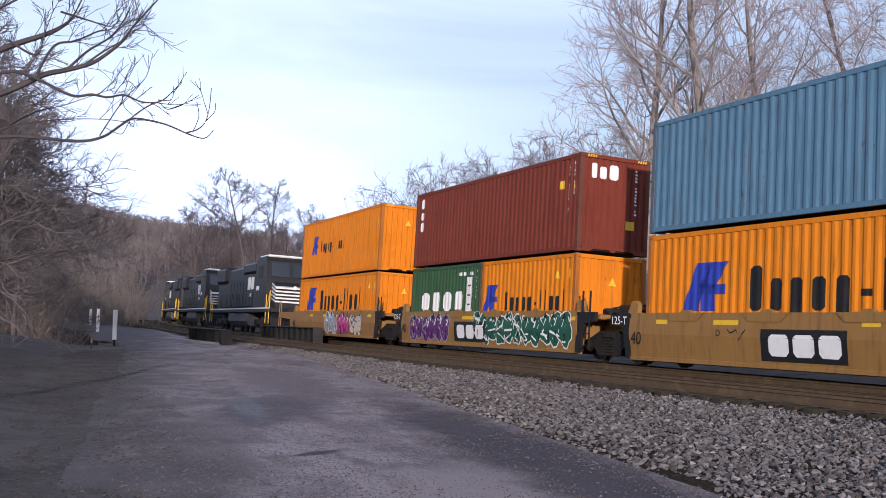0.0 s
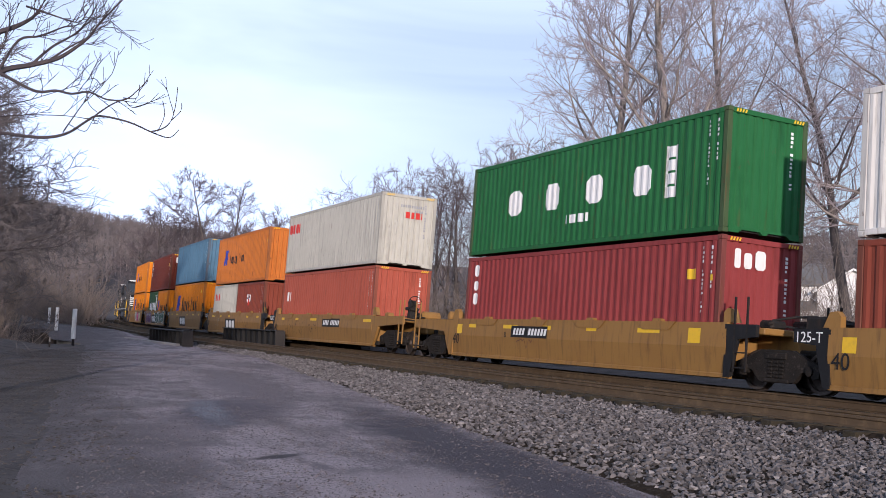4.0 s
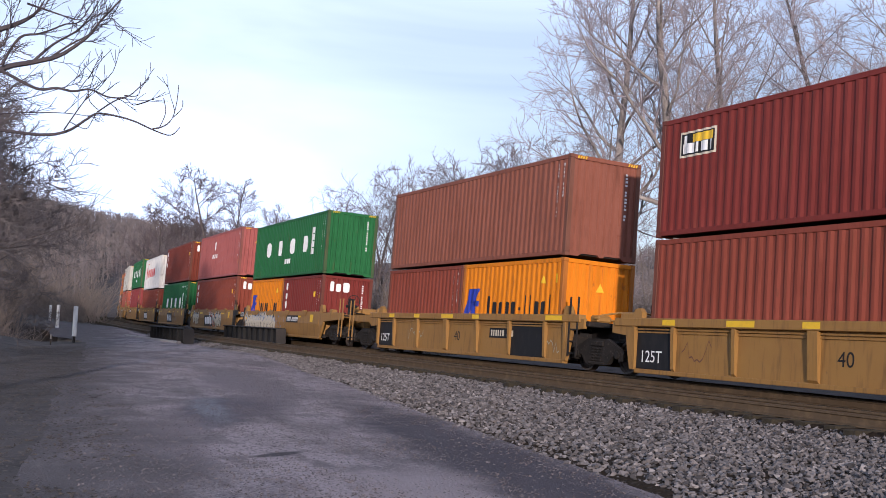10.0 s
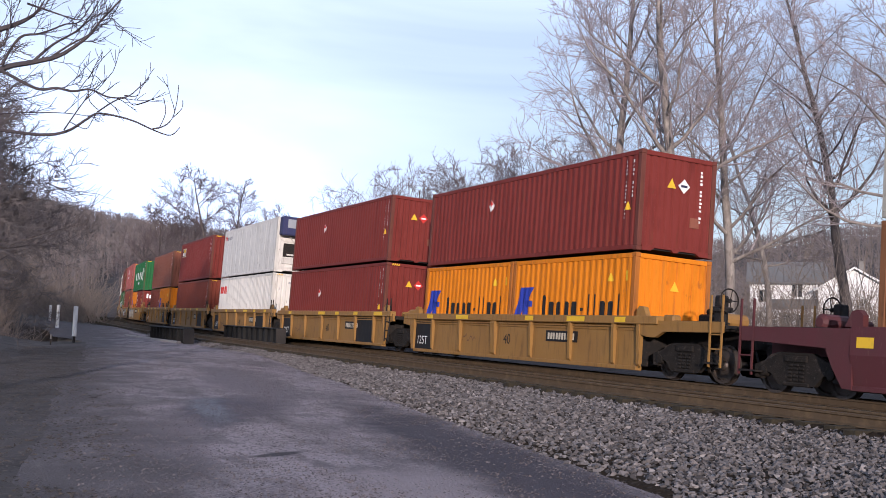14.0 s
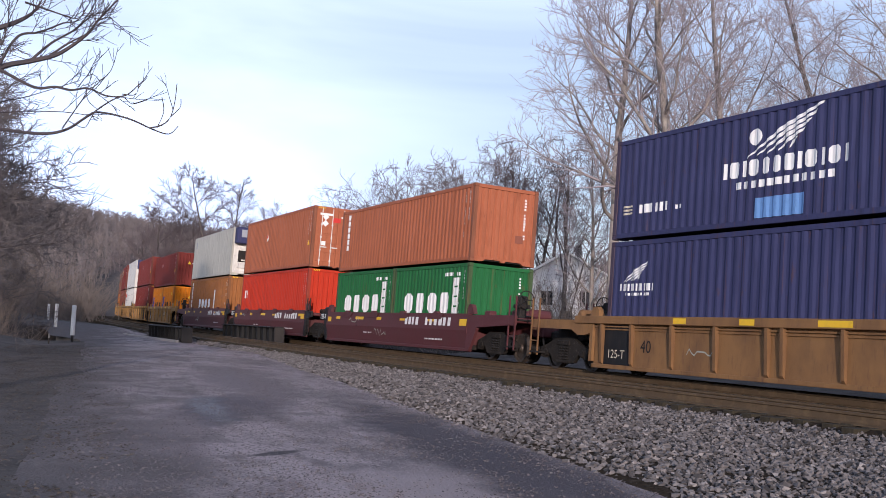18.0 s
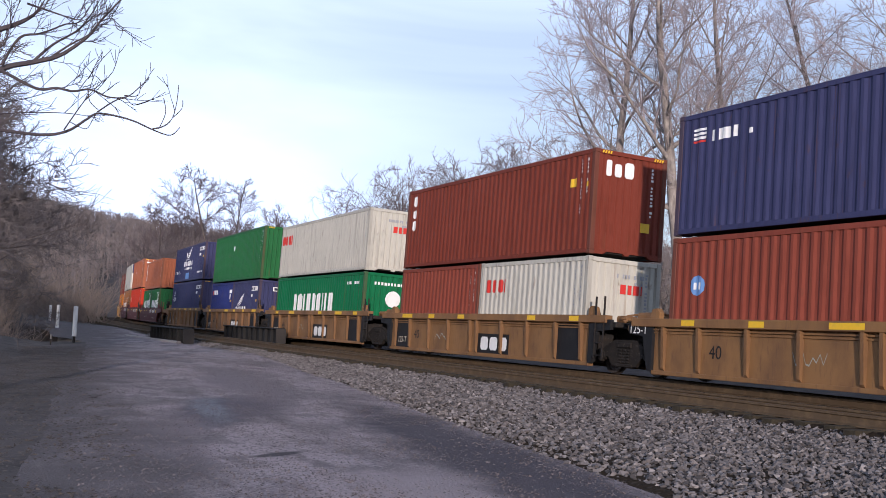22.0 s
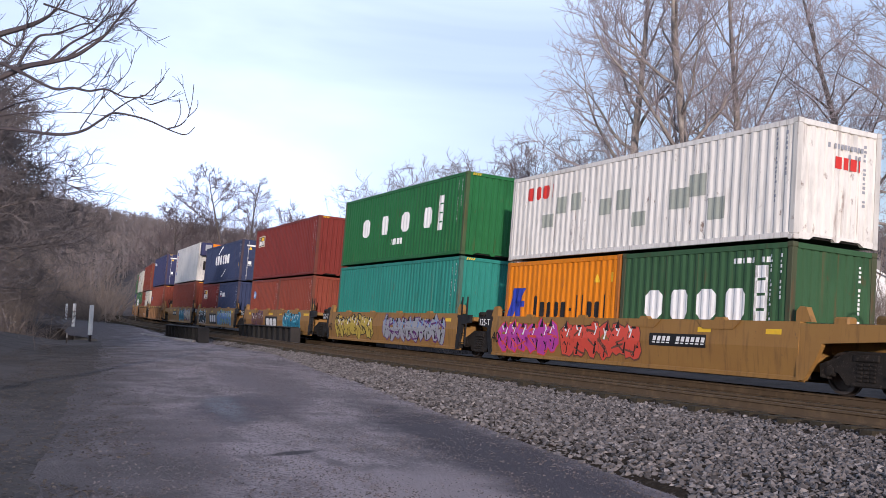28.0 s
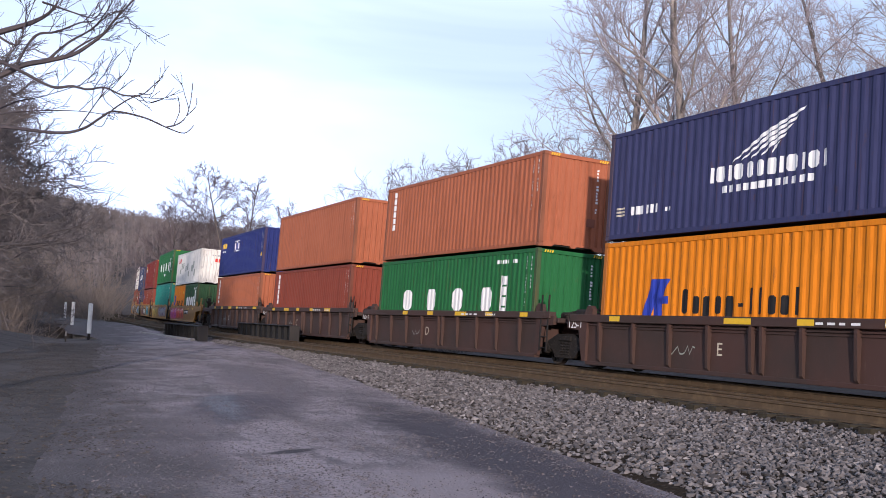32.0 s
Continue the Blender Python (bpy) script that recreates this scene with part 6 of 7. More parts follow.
def locomotive(cab_back):
    """A six-axle hood locomotive; cab_back puts its cab towards the train."""
    root = thing("locomotive", "black diesel freight locomotive with white stripes and yellow handrails", "locomotive", "locomotives at the head of the train")
    k = -1 if cab_back else 1
    turn = pose(0, 0, 0, 0, 0, 0 if k > 0 else 180)
    put = lambda name, sh, mat, label="": part(name, sh, mat, root, label, m=turn)
    put("frame", Shape().box(-1.52, 1.52, -10.6, 10.6, 1.25, 1.55, 0.03), LOCO_BLACK)
    put("sill_stripe", Shape().box(-1.535, -1.522, -10.3, 10.3, 1.46, 1.53).box(1.522, 1.535, -10.3, 10.3, 1.46, 1.53), WHITE, "thin white stripe along the frame")
    put("hood", Shape().box(-1.18, 1.18, -9.4, 5.6, 1.55, 4.32, 0.14), LOCO_BLACK)
    put("radiator", Shape().box(-1.42, 1.42, -9.2, -5.4, 3.35, 4.50, 0.18), LOCO_BLACK, "flared radiator section")
    put("fan_hatch", Shape().box(-1.3, 1.3, -8.9, -5.8, 4.45, 4.52, 0.02), STEEL_DARK)
    put("brake_blister", Shape().box(-1.34, 1.34, 0.5, 4.9, 3.75, 4.46, 0.14), LOCO_BLACK)
    put("exhaust", Shape().box(-0.5, 0.5, -2.4, -0.4, 4.25, 4.55, 0.08), STEEL_DARK)
    for i in range(9):
        for sx in (-1, 1):
            put("hood_door", Shape().box(*sorted((sx * 1.182, sx * 1.205)), -5.0 + 1.1 * i, -4.05 + 1.1 * i, 1.75, 3.35, 0.02), LOCO_BLACK)
    cab = put("cab", Shape().slab([(5.6, 1.55), (5.6, 4.35), (5.9, 4.62), (8.2, 4.62), (8.5, 4.35), (8.75, 3.25), (8.75, 1.55)], -1.48, 1.48, "x"), LOCO_BLACK)
    put("cab_roof", Shape().box(-1.36, 1.36, 5.8, 8.3, 4.6, 4.74, 0.06), WHITE, "white-topped cab roof")
    put("nose", Shape().slab([(8.7, 1.55), (8.7, 3.1), (9.3, 3.05), (9.85, 2.6), (9.85, 1.55)], -1.1, 1.1, "x"), LOCO_BLACK)
    for i in range(5):
        put("nose_stripe", Shape().slab([(8.755, 2.05 + 0.22 * i), (8.755, 2.15 + 0.22 * i), (9.88, 1.95 + 0.2 * i), (9.88, 1.86 + 0.2 * i)], -1.13, 1.13, "x"), WHITE)
    put("window", Shape().slab([(8.53, 4.25), (8.72, 3.42), (8.78, 3.42), (8.60, 4.25)], -1.2, -0.1, "x"), LOCO_GLASS)
    put("window", Shape().slab([(8.53, 4.25), (8.72, 3.42), (8.78, 3.42), (8.60, 4.25)], 0.1, 1.2, "x"), LOCO_GLASS)
    for sx in (-1, 1):
        put("side_window", Shape().box(*sorted((sx * 1.475, sx * 1.495)), 6.3, 7.7, 3.35, 4.1, 0.008), LOCO_GLASS)
        put("emblem", Shape().box(*sorted((sx * 1.206, sx * 1.218)), 1.9, 2.75, 2.75, 3.55).box(*sorted((sx * 1.206, sx * 1.218)), 2.95, 3.8, 2.75, 3.55), WHITE, "white block emblem")
        put("number_plate", Shape().box(*sorted((sx * 1.206, sx * 1.215)), 2.5, 3.2, 2.3, 2.5), WHITE)
        put("number_plate", Shape().box(*sorted((sx * 1.487, sx * 1.493)), 6.0, 6.8, 2.6, 2.85), WHITE)
        put("fuel_tank", Shape().slab([(sx * 0.6, 0.42), (sx * 1.2, 0.42), (sx * 1.42, 0.7), (sx * 1.42, 1.2), (sx * 0.6, 1.2)], -3.2, 3.2, "y"), TANK_GREY, "grey fuel tank")
        put("air_tank", Shape().tube([(sx * 1.25, -2.5, 1.15), (sx * 1.25, -0.3, 1.15)], 0.16, 10), TANK_GREY)
        rails = Shape()
        for y in [-10.2, -8, -6, -4, -2, 0, 2, 4, 5.5]:
            rails.tube([(sx * 1.47, y, 1.55), (sx * 1.47, y, 2.55)], 0.018, 5)
        rails.tube([(sx * 1.47, -10.2, 2.55), (sx * 1.47, 5.5, 2.55)], 0.018, 5)
        put("handrail", rails, LOCO_BLACK)
        for ye in (-10.4, 10.1):
            put("step_rail", Shape().tube([(sx * 1.5, ye, 0.6), (sx * 1.5, ye, 2.5)], 0.028, 6).tube([(sx * 1.5, ye + (0.7 if ye < 0 else -0.7), 1.5), (sx * 1.5, ye, 2.5)], 0.024, 6).tube([(sx * 1.5, ye + (0.9 if ye < 0 else -0.9), 0.6), (sx * 1.5, ye + (0.9 if ye < 0 else -0.9), 2.3)], 0.028, 6), YELLOW)
            put("step", Shape().box(*sorted((sx * 1.15, sx * 1.5)), ye - 0.35, ye + 0.35, 0.45, 0.5).box(*sorted((sx * 1.15, sx * 1.5)), ye - 0.35, ye + 0.35, 0.85, 0.9).box(*sorted((sx * 1.4, sx * 1.5)), ye - 0.4, ye - 0.35, 0.45, 1.3), LOCO_BLACK)
    put("plow", Shape().slab([(10.4, 0.15), (10.4, 1.25), (10.75, 0.9), (11.0, 0.15)], -1.45, 1.45, "x"), LOCO_BLACK)
    put("coupler", Shape().box(-0.12, 0.12, 10.5, 11.3, 0.72, 0.98, 0.03), STEEL_DARK)
    put("coupler", Shape().box(-0.12, 0.12, -11.3, -10.5, 0.72, 0.98, 0.03), STEEL_DARK)
    put("headlight", Shape().lathe([(0.1, 0.0), (0.12, 0.06)], (0, 0, 0), 12).moved(pose(0, 9.86, 2.75, 0, 0, 90)), WHITE)
    for ye in (-6.9, 6.9):
        bg = part("bogie", once("loco_bogie", lambda: Shape().box(-1.15, -0.98, -2.5, 2.5, 0.5, 0.85, 0.04).box(0.98, 1.15, -2.5, 2.5, 0.5, 0.85, 0.04).box(-1.0, 1.0, -0.3, 0.3, 0.6, 1.2)), STEEL_DARK, root, m=pose(0, ye * k, 0))
        for ya in (-1.95, 0, 1.95):
            for sx in (-1, 1):
                part("wheel", once("loco_wheel", lambda: Shape().lathe([(0.08, -0.1), (0.12, -0.06), (0.44, -0.02), (0.46, -0.06), (0.53, -0.06), (0.535, 0.06), (0.56, 0.09), (0.4, 0.08)], (0, 0, 0), 20)), WHEEL_STEEL, bg, m=pose(sx * 0.76, ya, 0.535, 0, 0, 0 if sx < 0 else 180))
                part("axle_box", once("axle_box", lambda: Shape().box(-0.12, 0.12, -0.2, 0.2, -0.22, 0.22, 0.05)), STEEL_DARK, bg, m=pose(sx * 1.12, ya, 0.56))
    return root


def build_locomotives():
    for mid, back in ((293.6, True), (316.4, True), (339.2, False)):
        ROLLING.append((locomotive(back), mid, 0.0, 0.0))


# ---- bare winter trees ----
class Twigs:
    """Many thin three-sided stems that become one mesh."""

    def __init__(self):
        self.a, self.b, self.r = [], [], []

    def add(self, points, radii):
        for i in range(len(points) - 1):
            self.a.append(tuple(points[i]))
            self.b.append(tuple(points[i + 1]))
            self.r.append((radii[i], radii[i + 1]))

    def top(self):
        return max(p[2] for p in self.b)

    def data(self, name):
        a, b, r = np.array(self.a), np.array(self.b), np.array(self.r)
        d = b - a
        d /= np.maximum(np.linalg.norm(d, axis=1), 1e-6)[:, None]
        ref = np.where(np.abs(d[:, 2:3]) < 0.9, np.array([[0.13, 0.31, 0.94]]), np.array([[1.0, 0.2, 0.0]]))
        u = np.cross(d, ref)
        u /= np.linalg.norm(u, axis=1)[:, None]
        w = np.cross(d, u)
        k = len(a)
        verts = np.empty((k, 6, 3))
        for j in range(3):
            q = 2 * math.pi * j / 3
            way = math.cos(q) * u + math.sin(q) * w
            verts[:, j] = a + r[:, :1] * way
            verts[:, 3 + j] = b + r[:, 1:] * way
        faces = np.array([(0, 1, 4, 3), (1, 2, 5, 4), (2, 0, 3, 5)])[None] + 6 * np.arange(k)[:, None, None]
        me = bpy.data.meshes.new(name)
        me.vertices.add(6 * k)
        me.vertices.foreach_set("co", verts.reshape(-1))
        me.loops.add(12 * k)
        me.loops.foreach_set("vertex_index", faces.reshape(-1))
        me.polygons.add(3 * k)
        me.polygons.foreach_set("loop_start", np.arange(0, 12 * k, 4))
        me.update()
        me.materials.append(None)
        return me


def bent(start, way, length, n, wander, pull, rng):
    """Points of a crooked stem that is drawn towards pull as it grows."""
    pts, p, d = [start], start.copy(), way.normalized()
    for i in range(n):
        d = (d + pull + Vector((rng.gauss(0, wander), rng.gauss(0, wander), rng.gauss(0, 0.8 * wander)))).normalized()
        p = p + d * (length / n)
        pts.append(p.copy())
    return pts


def flowing(pts, n=4):
    """A smooth curve through points."""
    out = []
    for i in range(len(pts) - 1):
        a, b, c, d = pts[max(0, i - 1)], pts[i], pts[i + 1], pts[min(len(pts) - 1, i + 2)]
        for k in range(n):
            t = k / n
            out.append(0.5 * (2 * b + (c - a) * t + (2 * a - 5 * b + 4 * c - d) * t * t + (3 * b - a - 3 * c + d) * t ** 3))
    return out + [pts[-1]]


def along_stem(pts, f):
    n = len(pts) - 1
    i = min(n - 1, int(f * n))
    return pts[i].lerp(pts[i + 1], f * n - i), (pts[i + 1] - pts[i]).normalized()


def off_axis(axis, angle, rng, up=0.0):
    side = axis.cross(Vector((rng.gauss(0, 1), rng.gauss(0, 1), rng.gauss(0, 1)))).normalized()
    return (axis * math.cos(angle) + side * math.sin(angle) + Vector((0, 0, up))).normalized()


def tree_meshes(height, seed, radius, limbs=15, first=0.3, open_low=68, open_top=28, reach=0.42, boughs=9, sprays=7, twigs=4, least=0.009, arch=0.10, lean=(0, 0), wander=0.05):
    """Trunk and crown of a bare tree: limbs of a wide crown that rise in an arch, boughs, sprays and twigs."""
    rng = random.Random(seed)
    trunk, crown = Shape(), Twigs()
    stem = bent(Vector((0, 0, -0.3)), Vector((lean[0], lean[1], 1)), height, 9, wander, Vector((-lean[0] * 0.12, -lean[1] * 0.12, 0.03)), rng)
    trunk.tube(stem, [radius * (1 - 0.85 * (i / 9) ** 1.15) + 0.012 for i in range(10)], 7, cap=False)
    for c in range(limbs):
        g = (c + rng.random() * 0.8) / limbs
        base, axis = along_stem(stem, first + (0.97 - first) * g)
        a = radians(open_low + (open_top - open_low) * g + rng.uniform(-9, 9))
        turn = c * 2.4 + rng.uniform(-0.5, 0.5)
        way = Vector((math.cos(turn) * math.sin(a), math.sin(turn) * math.sin(a), math.cos(a)))
        length = height * reach * (1.12 - 0.72 * g) * rng.uniform(0.75, 1.15)
        r = max(least * 2.2, radius * (1 - 0.8 * (first + g * (1 - first))) * rng.uniform(0.40, 0.6))
        limb = bent(base, way, length, 7, 0.17, Vector((0, 0, arch)), rng)
        trunk.tube(limb, [max(least, r * (1 - 0.85 * i / 7)) for i in range(8)], 5, cap=False)
        nb = max(4, round(boughs * (0.6 + 0.6 * length / (height * reach))))
        for k in range(nb + 1):
            f = 0.16 + 0.84 * (k + rng.random()) / nb
            f = min(f, 1.0)
            b, ax = along_stem(limb, min(f, 0.999))
            bl = length * rng.uniform(0.34, 0.62) * (1.15 - 0.6 * f)
            br = max(least * 1.5, r * (1 - 0.85 * f) * 0.6)
            bough = bent(b, off_axis(ax, radians(rng.uniform(26, 62)), rng, 0.12), bl, 4, 0.26, Vector((0, 0, arch * 0.5)), rng)
            crown.add(bough, [max(least, br * (1 - 0.75 * i / 4)) for i in range(5)])
            for s in range(sprays):
                e, ex = along_stem(bough, min(0.999, 0.12 + 0.9 * (s + rng.random()) / sprays))
                sl = bl * rng.uniform(0.22, 0.48) + 0.15
                spray_pts = bent(e, off_axis(ex, radians(rng.uniform(22, 60)), rng, 0.05), sl, 2, 0.22, Vector((0, 0, 0.03)), rng)
                crown.add(spray_pts, [least, least * 0.85, least * 0.6])
                for q in range(twigs):
                    o, ox = along_stem(spray_pts, min(0.999, 0.15 + 0.85 * (q + rng.random()) / twigs))
                    tip = o + off_axis(ox, radians(rng.uniform(20, 60)), rng, 0.05) * (sl * rng.uniform(0.3, 0.6))
                    crown.add([o, tip], [least * 0.75, least * 0.5])
    return trunk.data("trunk"), crown.data("crown"), crown.top()


def tree(meshes, x, y, turn, scale, label, bark, twig, z=None):
    root = thing("tree", label, "tree", "bare trees along the railway")
    root.matrix_basis = pose(x, y, ground_z(x, y) if z is None else z, 0, 0, turn) @ Matrix.Scale(scale, 4)
    part("trunk", meshes[0], bark, root, smooth=True)
    part("crown", meshes[1], twig, root)
    return root


def thicket(name, places, seed, height, stems, mat, label, category="bushes", wide=1.0, thick=1.0):
    """Tangled bare stems in one mesh."""
    rng = random.Random(seed)
    sh = Twigs()
    for x, y in places:
        z = ground_z(x, y) - 0.1
        for i in range(stems):
            a = rng.uniform(0, 6.283)
            reach = rng.uniform(0.15, 0.6) * wide
            h = height * rng.uniform(0.45, 1.1)
            p = Vector((x + rng.gauss(0, 0.5 * wide), y + rng.gauss(0, 0.5 * wide), z))
            pts, r = bent(p, Vector((math.cos(a) * reach, math.sin(a) * reach, 1)), h, 3, 0.18, Vector((0, 0, 0)), rng), thick * 0.009 * height ** 0.5 * rng.uniform(0.6, 1.3)
            sh.add(pts, [r, r * 0.75, r * 0.5, r * 0.25])
            for k in range(6):
                b, ax = along_stem(pts, rng.uniform(0.15, 0.98))
                w = off_axis(ax, radians(rng.uniform(20, 65)), rng, 0.1) * h * rng.uniform(0.14, 0.34)
                sh.add([b, b + w], [r * 0.5, r * 0.22])
    return tagged(part(name, sh.data(name), mat), label, category, kind="stuff")


def far_woods():
    """Bare woodland on the slopes, in one mesh."""
    rng = random.Random(77)
    sh = Twigs()
    for i in range(7800):
        bear = radians(rng.uniform(-3, 16) if i % 5 > 1 else rng.uniform(15, 62) if i % 5 else rng.uniform(36, 54))
        r = 150 + 450 * rng.random() ** 0.72
        x, y = r * math.sin(bear), r * math.cos(bear)
        if abs(x - rail_line(y)[0]) < 12 and y < 330:
            continue
        z, h = ground_z(x, y) - 0.3, rng.uniform(4.6, 8.6)
        base = Vector((x, y, z))
        top = base + Vector((rng.gauss(0, 0.08), rng.gauss(0, 0.08), 1)) * h
        sh.add([base, top], [0.15, 0.05])
        for k in range(10):
            f = 0.2 + 0.75 * rng.random()
            b = base.lerp(top, f)
            a = rng.uniform(0, 6.283)
            w = Vector((math.cos(a), math.sin(a), rng.uniform(0.2, 1.2))).normalized() * h * rng.uniform(0.22, 0.42) * (1.25 - f * 0.7)
            sh.add([b, b + w], [0.11, 0.04])
    return tagged(part("far_woods", sh.data("far_woods"), HAZY_TWIG), "brown leafless woodland covering the far hillside", "woods", kind="stuff")


def from_view(px, depth):
    """Ground place on a bearing: px is a fraction of the half width to the right of the aim, depth in metres."""
    u = px * 0.4234
    return depth * (0.4425 + u * 0.8968), depth * (0.8968 - u * 0.4425)


def build_trees():
    big = [tree_meshes(17, 3, 0.24, 21, 0.28, 70, 30, 0.34, 9, 5, 4, 0.0105), tree_meshes(19, 8, 0.27, 21, 0.32, 62, 24, 0.30, 9, 5, 4, 0.0105), tree_meshes(17, 14, 0.22, 21, 0.24, 66, 30, 0.34, 9, 5, 4, 0.0105),
           tree_meshes(16, 27, 0.19, 20, 0.30, 70, 28, 0.36, 9, 5, 4, 0.0105, arch=0.05, lean=(0.16, 0.0), wander=0.09)]
    vase = [tree_meshes(8, 21, 0.11, 9, 0.10, 34, 14, 0.72, 5, 4, 3, 0.011, 0.05), tree_meshes(9, 33, 0.12, 10, 0.16, 30, 14, 0.62, 5, 4, 3, 0.011, 0.05),
            tree_meshes(9, 36, 0.11, 8, 0.30, 40, 16, 0.5, 5, 4, 3, 0.011, 0.06)]
    crowned = [tree_meshes(11, 41, 0.16, 13, 0.30, 66, 26, 0.50, 8, 6, 3, 0.017, 0.08), tree_meshes(14, 44, 0.16, 10, 0.62, 66, 40, 0.30, 7, 6, 3, 0.019, 0.05), tree_meshes(14, 47, 0.14, 13, 0.40, 46, 20, 0.22, 6, 5, 3, 0.018, 0.06)]
    low = [tree_meshes(7.4, 52, 0.10, 14, 0.30, 84, 30, 0.44, 8, 7, 4, 0.0085, 0.03), tree_meshes(7.0, 53, 0.09, 14, 0.26, 88, 30, 0.46, 8, 7, 4, 0.0085, 0.02)]
    pale, dark = "tall leafless tree with pale mottled bark behind the railway", "leafless dark-barked tree behind the railway"
    for px, depth, k, turn, scale, bark in ((0.395, 45, 0, 20, 1.12, 0), (0.545, 44, 1, 140, 1.05, 0), (0.64, 47, 2, 250, 1.1, 0), (1.02, 42, 3, 170, 1.15, 0), (0.93, 58, 1, 40, 1.15, 1),
                                            (0.34, 56, 2, 310, 0.72, 0), (1.18, 44, 0, 30, 1.0, 1), (0.73, 60, 3, 20, 1.0, 0)):
        x, y = from_view(px, depth)
        tree(big[k], x, y, turn, scale, dark if bark else pale, BARK_DARK if bark else BARK, TWIG)

    def topped(px, depth, high, k, kinds, turn, bark, twig, label):
        """A tree whose top stands at a height over the eye."""
        x, y = from_view(px, depth)
        z = ground_z(x, y)
        tree(kinds[k], x, y, turn, (high + EYE[2] - z) / kinds[k][2], label, bark, twig)

    row = "slim leafless tree with upright branches behind the railway"
    for n, (px, high) in enumerate(((-0.225, 9.3), (-0.195, 8.6), (-0.158, 10.9), (-0.125, 10.2), (-0.105, 11.4), (-0.075, 9.7), (-0.048, 12.0), (-0.020, 13.1), (0.005, 10.8), (0.028, 11.2), (0.052, 12.1), (0.085, 12.6),
                                    (0.115, 12.8), (0.14, 13.6), (0.165, 14.2), (0.19, 13.0), (0.215, 13.8), (0.245, 12.4), (0.275, 13.5), (0.30, 12.0))):
        topped(px, 74 + (n * 5) % 9, high, (n * 2 + n // 3) % 3, vase, n * 77, BARK_DARK, TWIG_MID, row)
    far = "leafless tree in the valley beyond the railway bend"
    for px, depth, high, k, turn in ((-0.645, 132, 15.2, 0, 10), (-0.60, 138, 15.4, 0, 130), (-0.668, 140, 12.0, 0, 220), (-0.522, 128, 18.3, 1, 60), (-0.470, 130, 17.2, 2, 120), (-0.555, 135, 14.2, 0, 200), (-0.44, 134, 13.0, 0, 20),
                                     (-0.39, 126, 14.0, 0, 80), (-0.36, 130, 12.2, 0, 310), (-0.30, 118, 10.6, 0, 45), (-0.495, 142, 13.0, 0, 250)):
        topped(px, depth, high, k, crowned, turn, BARK_DARK, TWIG_MID, far)
    # left of the road
    for x, y, k, turn, scale in ((0.3, 31, 0, 10, 1.1), (0.6, 44, 1, 100, 1.3), (-0.2, 27, 1, 160, 1.0), (2.0, 54, 0, 220, 1.2), (0.8, 48, 0, 300, 1.4), (0.8, 38.5, 1, 60, 1.15), (3.0, 66, 1, 20, 1.2), (0.5, 34, 1, 140, 1.15),
                                 (-0.4, 33, 0, 190, 1.35), (0.6, 58, 1, 250, 1.5), (-1.5, 38, 0, 70, 1.6), (-1.2, 52, 1, 100, 1.7)):
        tree(low[k], x, y, turn, scale, "low leafless roadside tree with dark tangled twigs", BARK_DARK, TWIG_SHADED)
    reaching_tree()
    rng = random.Random(4)
    left = []
    while len(left) < 260:
        y = rng.uniform(58, 135)
        x = 0.080 * y - 0.9 - abs(rng.gauss(0, 4.5))
        left.append((x, y))
    thicket("roadside_thicket", left, 6, 5.4, 14, TWIG_BROWN, "dense dark brown leafless thicket beside the road")
    right = []
    while len(right) < 230:
        px, d = rng.uniform(-0.9, 1.2), rng.uniform(44, 90)
        x, y = from_view(px, d)
        if x - rail_line(y)[0] > 6:
            right.append((x, y))
    thicket("trackside_thicket", right, 7, 4.8, 12, TWIG_BROWN, "brown leafless brush beyond the railway", wide=1.6)
    saplings = [from_view(rng.uniform(0.3, 1.1), rng.uniform(43, 58)) for i in range(36)]
    thicket("saplings", saplings, 8, 8.5, 4, TWIG_BROWN, "thin leafless saplings beyond the railway", wide=0.8, thick=0.9)
    valley = []
    while len(valley) < 160:
        px, d = rng.uniform(-1.05, -0.30), rng.uniform(95, 170)
        x, y = from_view(px, d)
        if abs(x - rail_line(y)[0]) > 5 and abs(x - (road_left(y) + road_right(y)) / 2) > 5:
            valley.append((x, y))
    thicket("valley_thicket", valley, 9, 6.2, 13, TWIG_BROWN, "brown scrub at the end of the valley", wide=2.2, thick=1.5)
    far_woods()


